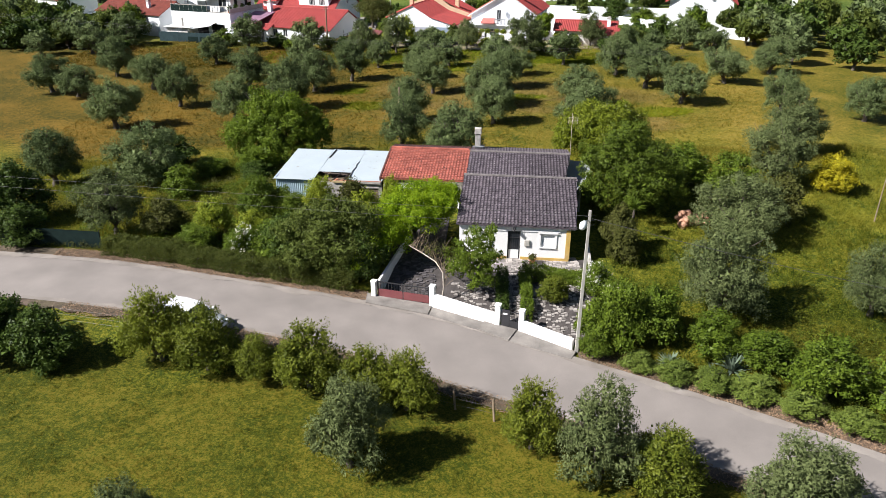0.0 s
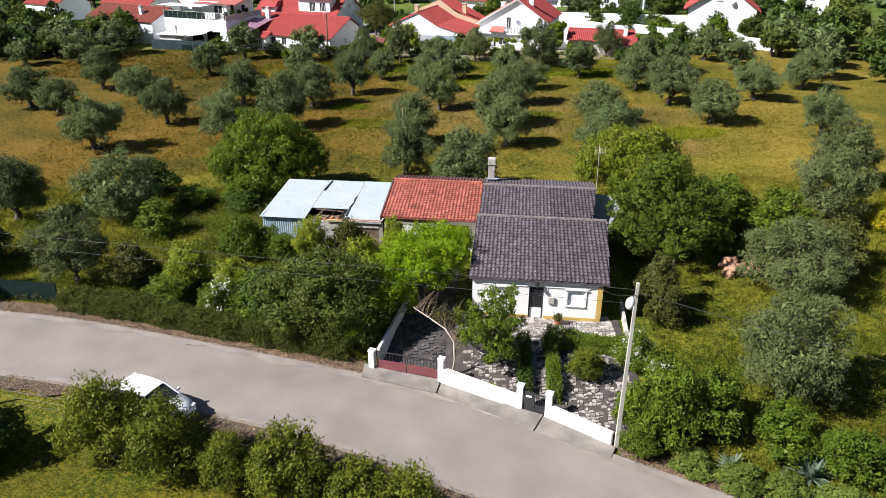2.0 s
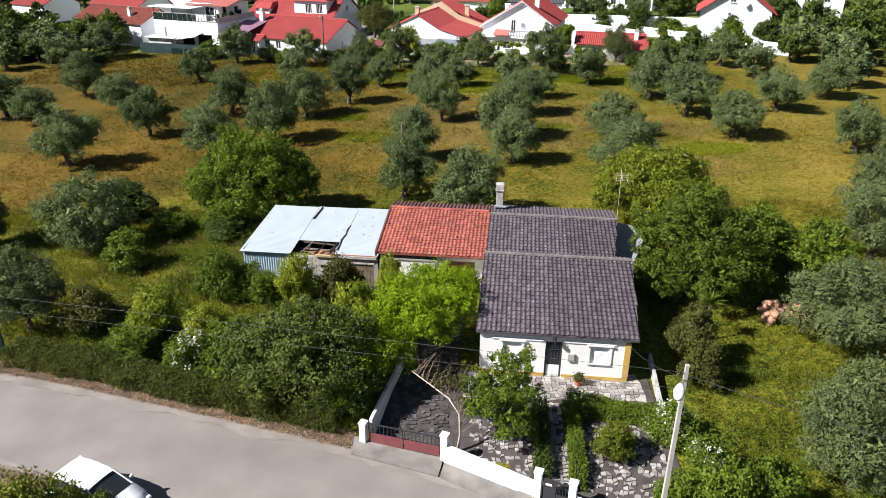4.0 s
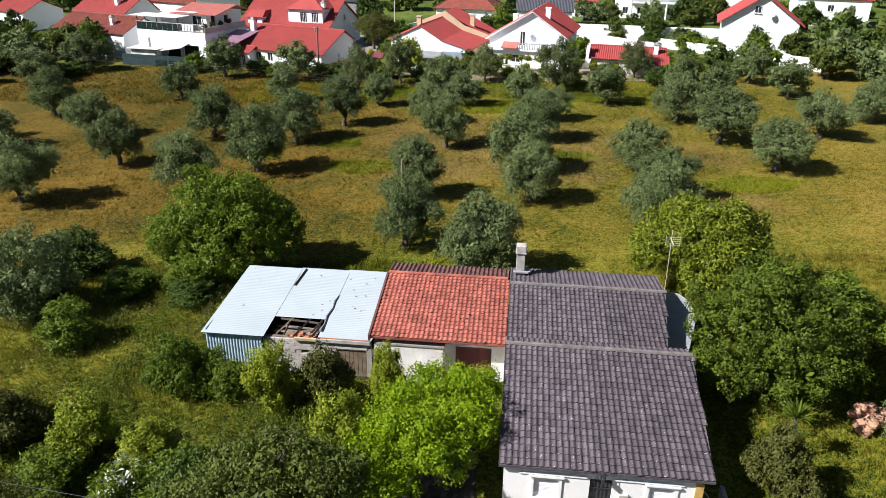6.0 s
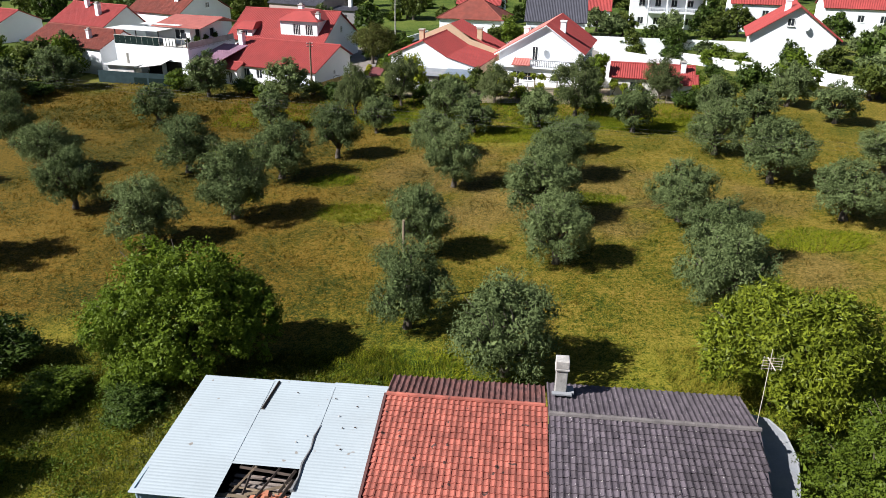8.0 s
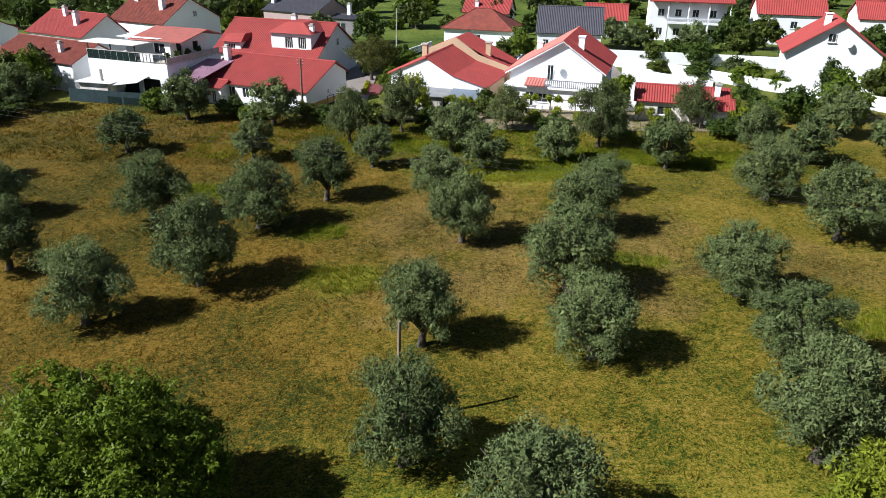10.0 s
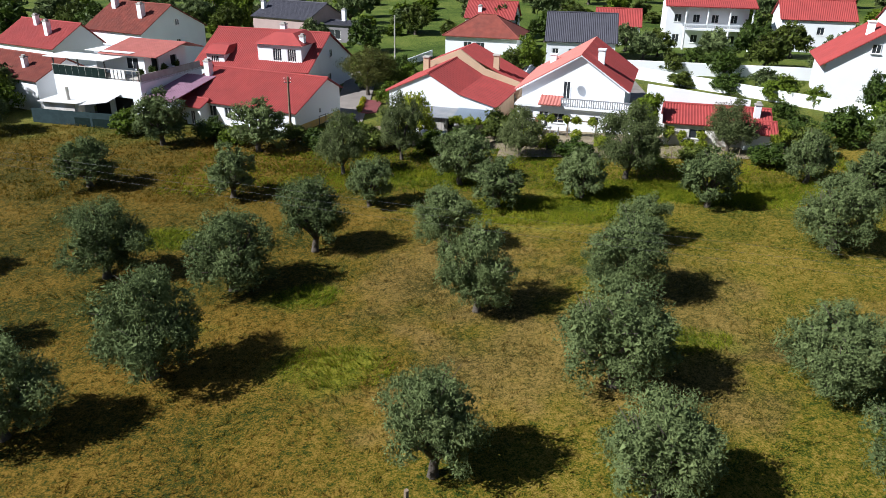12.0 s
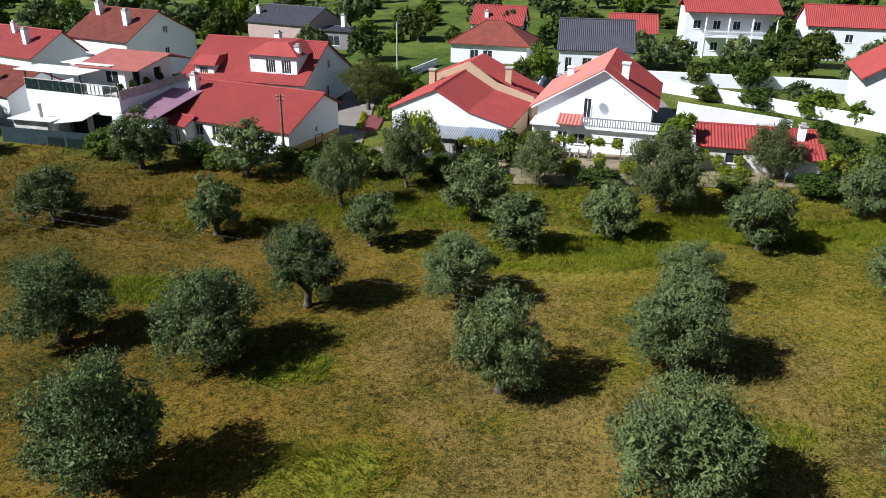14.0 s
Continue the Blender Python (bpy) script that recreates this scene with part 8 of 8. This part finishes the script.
scatter(VILLAGE_BUSHES, [(-73, 128, 8, 5), (-80, 133, 9, 6), (-66, 129, 6, 5), (-85, 126, 9, 6), (-60, 141, 6, 5.5), (-78, 143, 8, 6), (-90, 142, 9, 7), (-70, 142, 7, 5), (-62, 137, 7, 5), (-68, 134, 7, 5), (-74, 138, 8, 6), (-64, 143, 6, 5), (-57, 128.5, 4, 1.8), (-40, 133.5, 4, 2.6), (-37.5, 136, 3, 2), (-30, 131.5, 4, 2.4), (-27, 130.5, 3.5, 2.0), (-21, 131.5, 3, 1.8), (-17.5, 128, 4, 2.2), (-14.5, 131, 3.6, 2.6), (-12, 127, 4, 2.4), (-2, 127.6, 4, 2.2), (-5.5, 126.5, 3.6, 2.0), (1.2, 129.5, 3.6, 3.2), (8.5, 123.5, 4, 1.8), (14.5, 121.5, 4, 1.8), (19.5, 120.8, 3.6, 1.6), (26, 119.5, 4, 2.2), (-12.2, 149, 3, 2.6), (-13.0, 158.5, 4, 4), (-11.5, 166, 4, 3.4), (1.5, 158, 4, 3.4), (31, 142, 3, 1.8), (35, 138, 3, 1.8), (27, 136.5, 3, 2), (28, 156, 4, 2), (33, 151.5, 5, 2.6), (38, 147, 5, 3), (29, 165, 4, 3), (36, 163, 5, 4), (8, 170, 5, 5), (5, 165, 4, 4), (-16.0, 158, 3, 3), (-10, 160, 4, 3), (31, 122, 4, 3), (36, 126, 5, 4), (42, 128, 6, 5), (50, 124, 6, 5), (46.5, 140.5, 3.6, 4.6), (41.0, 143.2, 3, 2.4), (51.5, 138.0, 5, 4.2), (33.5, 130.0, 3.4, 2.2), (30.5, 131.5, 3.0, 2.0)], 2.9, 2.7, "village shrubs")
VILLAGE_LIME = [tree_kind("garden_bush", 570, bush_lobes(570), 2600, 0.2, 0.13, leaf_lime, 0.5, 0.1, "yellow-green garden bush beside the houses", "bush")]
scatter(VILLAGE_LIME, [(-7.6, 131.0, 4.2, 5.2), (-9.8, 128.6, 2.6, 2.2), (4.0, 128.4, 3.0, 2.6), (6.5, 126.6, 2.4, 1.6), (20.5, 125.8, 1.6, 1.0), (21.8, 125.4, 1.4, 1.0), (12, 126.5, 2.5, 1.4)], 2.9, 2.7, "village shrubs")
big_tree("young_tree", 401, [(0, 0, 3.0, 1.2, 1.2), (0.5, 0.3, 4.0, 1.0, 1.1), (-0.6, 0, 3.6, 0.9, 1.1), (0, -0.6, 2.2, 1.0, 1.0)], 6500, 0.26, 0.18, leaf_walnut, 16.2, 127.9, 1.2, 0.12, "upright fresh-green young tree by the wall", "tree")
big_tree("bare_willow", 402, [(0, 0, 4.6, 2.4, 1.0), (-1.8, 0.2, 3.6, 1.8, 1.0), (1.8, 0.2, 3.8, 1.8, 1.0), (0.2, -1.2, 3.0, 1.8, 1.0)], 11000, 0.26, 0.07, leaf_brown, -15.3, 154.0, 1.6, 0.25, "tall grey-brown twiggy tree beside the lane", "tree", clump=0.5, inside=0.4)


def build_boundary_fence():
    """Thin posts and wires where the grove meets the gardens."""
    f = empty("wire_fence", pose(0, 0, 0), "thin wooden posts and wire between the grove and the gardens", "fence")
    rng = random.Random(14)
    tops = []
    for i in range(15):
        x = 2.0 + i * 2.0
        y = 126.2 - 0.19 * x
        g = land(x, y)
        top = Vector((x + rng.uniform(-0.12, 0.12), y + rng.uniform(-0.1, 0.1), g + rng.uniform(1.15, 1.5)))
        child("post", Solid().tube([(x, y, g - 0.2), top], [0.05, 0.04], 5).mesh("post", mat_oldwood), f)
        tops.append(top)
    for dz in (0.1, 0.5, 0.85):
        child("wire", Solid().tube([p - Vector((0, 0, dz)) for p in tops], 0.008, 4).mesh("wire", mat_iron), f)


build_boundary_fence()
SAPLING = tree_kind("fruit_sapling", 580, [(0, 0, 1.5, 0.5, 1.0), (0.2, 0.1, 1.9, 0.35, 1.0), (-0.2, 0, 1.3, 0.35, 1.0)], 700, 0.17, 0.12, leaf_lime, 0.9, 0.05, "thin fruit sapling with yellow-green leaves in a bare garden", "tree", clump=0.16, per=20)
scatter([SAPLING], [(18.7, 127.0, 1.2, 2.3), (19.9, 126.3, 1.0, 1.9), (21.8, 126.4, 1.0, 1.8), (28.2, 123.7, 1.1, 2.1), (29.6, 124.8, 1.2, 2.3), (5.2, 127.8, 1.4, 2.4), (9.2, 126.6, 1.2, 2.1)], 1.2, 2.3, "saplings behind the annex")


def build_flower_bed():
    b = empty("flower_bed", on(-13.9, 147.0), "bare red-brown flower bed edged with yellow flowers", "flower bed")
    child("soil", Solid().prism([(-1.1, -3.6), (0.8, -3.2), (1.0, 2.6), (-1.4, 3.6)], -0.2, 0.22).mesh("soil", mat_rust), b)
    for i in range(11):
        lob = [(0, 0, 0.3, 0.28, 0.8)]
        child("flower_clump", quads_of("flower_clump", crown_quads(np.random.default_rng(700 + i), lob, 160, 0.16, 0.12, 0.14, 20), leaf_yellow if i % 2 else leaf_lime), b, pose(-1.35 - 0.02 * i, -3.4 + 0.66 * i, 0.1))


build_flower_bed()


def build_garden_seats():
    """White plastic chairs and a table under the pergola."""
    base = pose(4.4, 137.5, land(9, 136), 0, 0, -16.1)
    t = empty("garden_table", base @ pose(3.6, -4.2, 0), "white plastic garden table under the vines", "table")
    child("tabletop", Solid().box(-0.7, 0.7, -0.45, 0.45, 0.7, 0.74).mesh("tabletop", mat_pvc, bevel=0.01), t)
    for x in (-0.6, 0.6):
        for y in (-0.35, 0.35):
            child("leg", Solid().box(x - 0.03, x + 0.03, y - 0.03, y + 0.03, 0, 0.7).mesh("leg", mat_pvc), t)
    first = empty("garden_chair", base @ pose(2.4, -4.4, 0, 0, 0, 60), "white plastic garden chair beside the table", "chair", "garden chairs")
    child("seat", Solid().box(-0.23, 0.23, -0.23, 0.23, 0.42, 0.45).mesh("seat", mat_pvc), first)
    child("backrest", Solid().box(-0.23, 0.23, 0.2, 0.24, 0.45, 0.9).mesh("backrest", mat_pvc), first)
    for x in (-0.2, 0.2):
        for y in (-0.2, 0.2):
            child("leg", Solid().box(x - 0.02, x + 0.02, y - 0.02, y + 0.02, 0, 0.42).mesh("leg", mat_pvc), first)
    for x, y, a in ((4.9, -4.5, -70), (3.2, -5.0, 170), (6.2, -4.3, 20), (7.0, -4.9, -30)):
        copy_thing(first, base @ pose(x, y, 0, 0, 0, a))
    line = empty("clothes_line", base @ pose(0.4, -4.0, 0), "clothes line with white washing", "clothes line")
    for x in (0.0, 3.4):
        child("post", Solid().tube([(x, 0, -0.4), (x, 0, 1.9)], 0.03, 6).mesh("post", mat_pole), line)
    child("cord", Solid().tube([(0, 0, 1.85), (1.7, 0, 1.78), (3.4, 0, 1.85)], 0.01, 4).mesh("cord", mat_pvc), line)
    for i in range(5):
        cl = tagged(new("hanging_cloth", Solid().box(0, 0.45, 0, 0.02, 0, 0.75 + 0.1 * (i % 3)).mesh("hanging_cloth", mat_pvc if i % 3 else mat_terracotta, bevel=0.008)), "pale washing pegged on a clothes line", "laundry", "washing on the line")
        cl.matrix_basis = base @ pose(0.6 + i * 0.6, -4.0, 0.95 - 0.1 * (i % 3))


build_garden_seats()
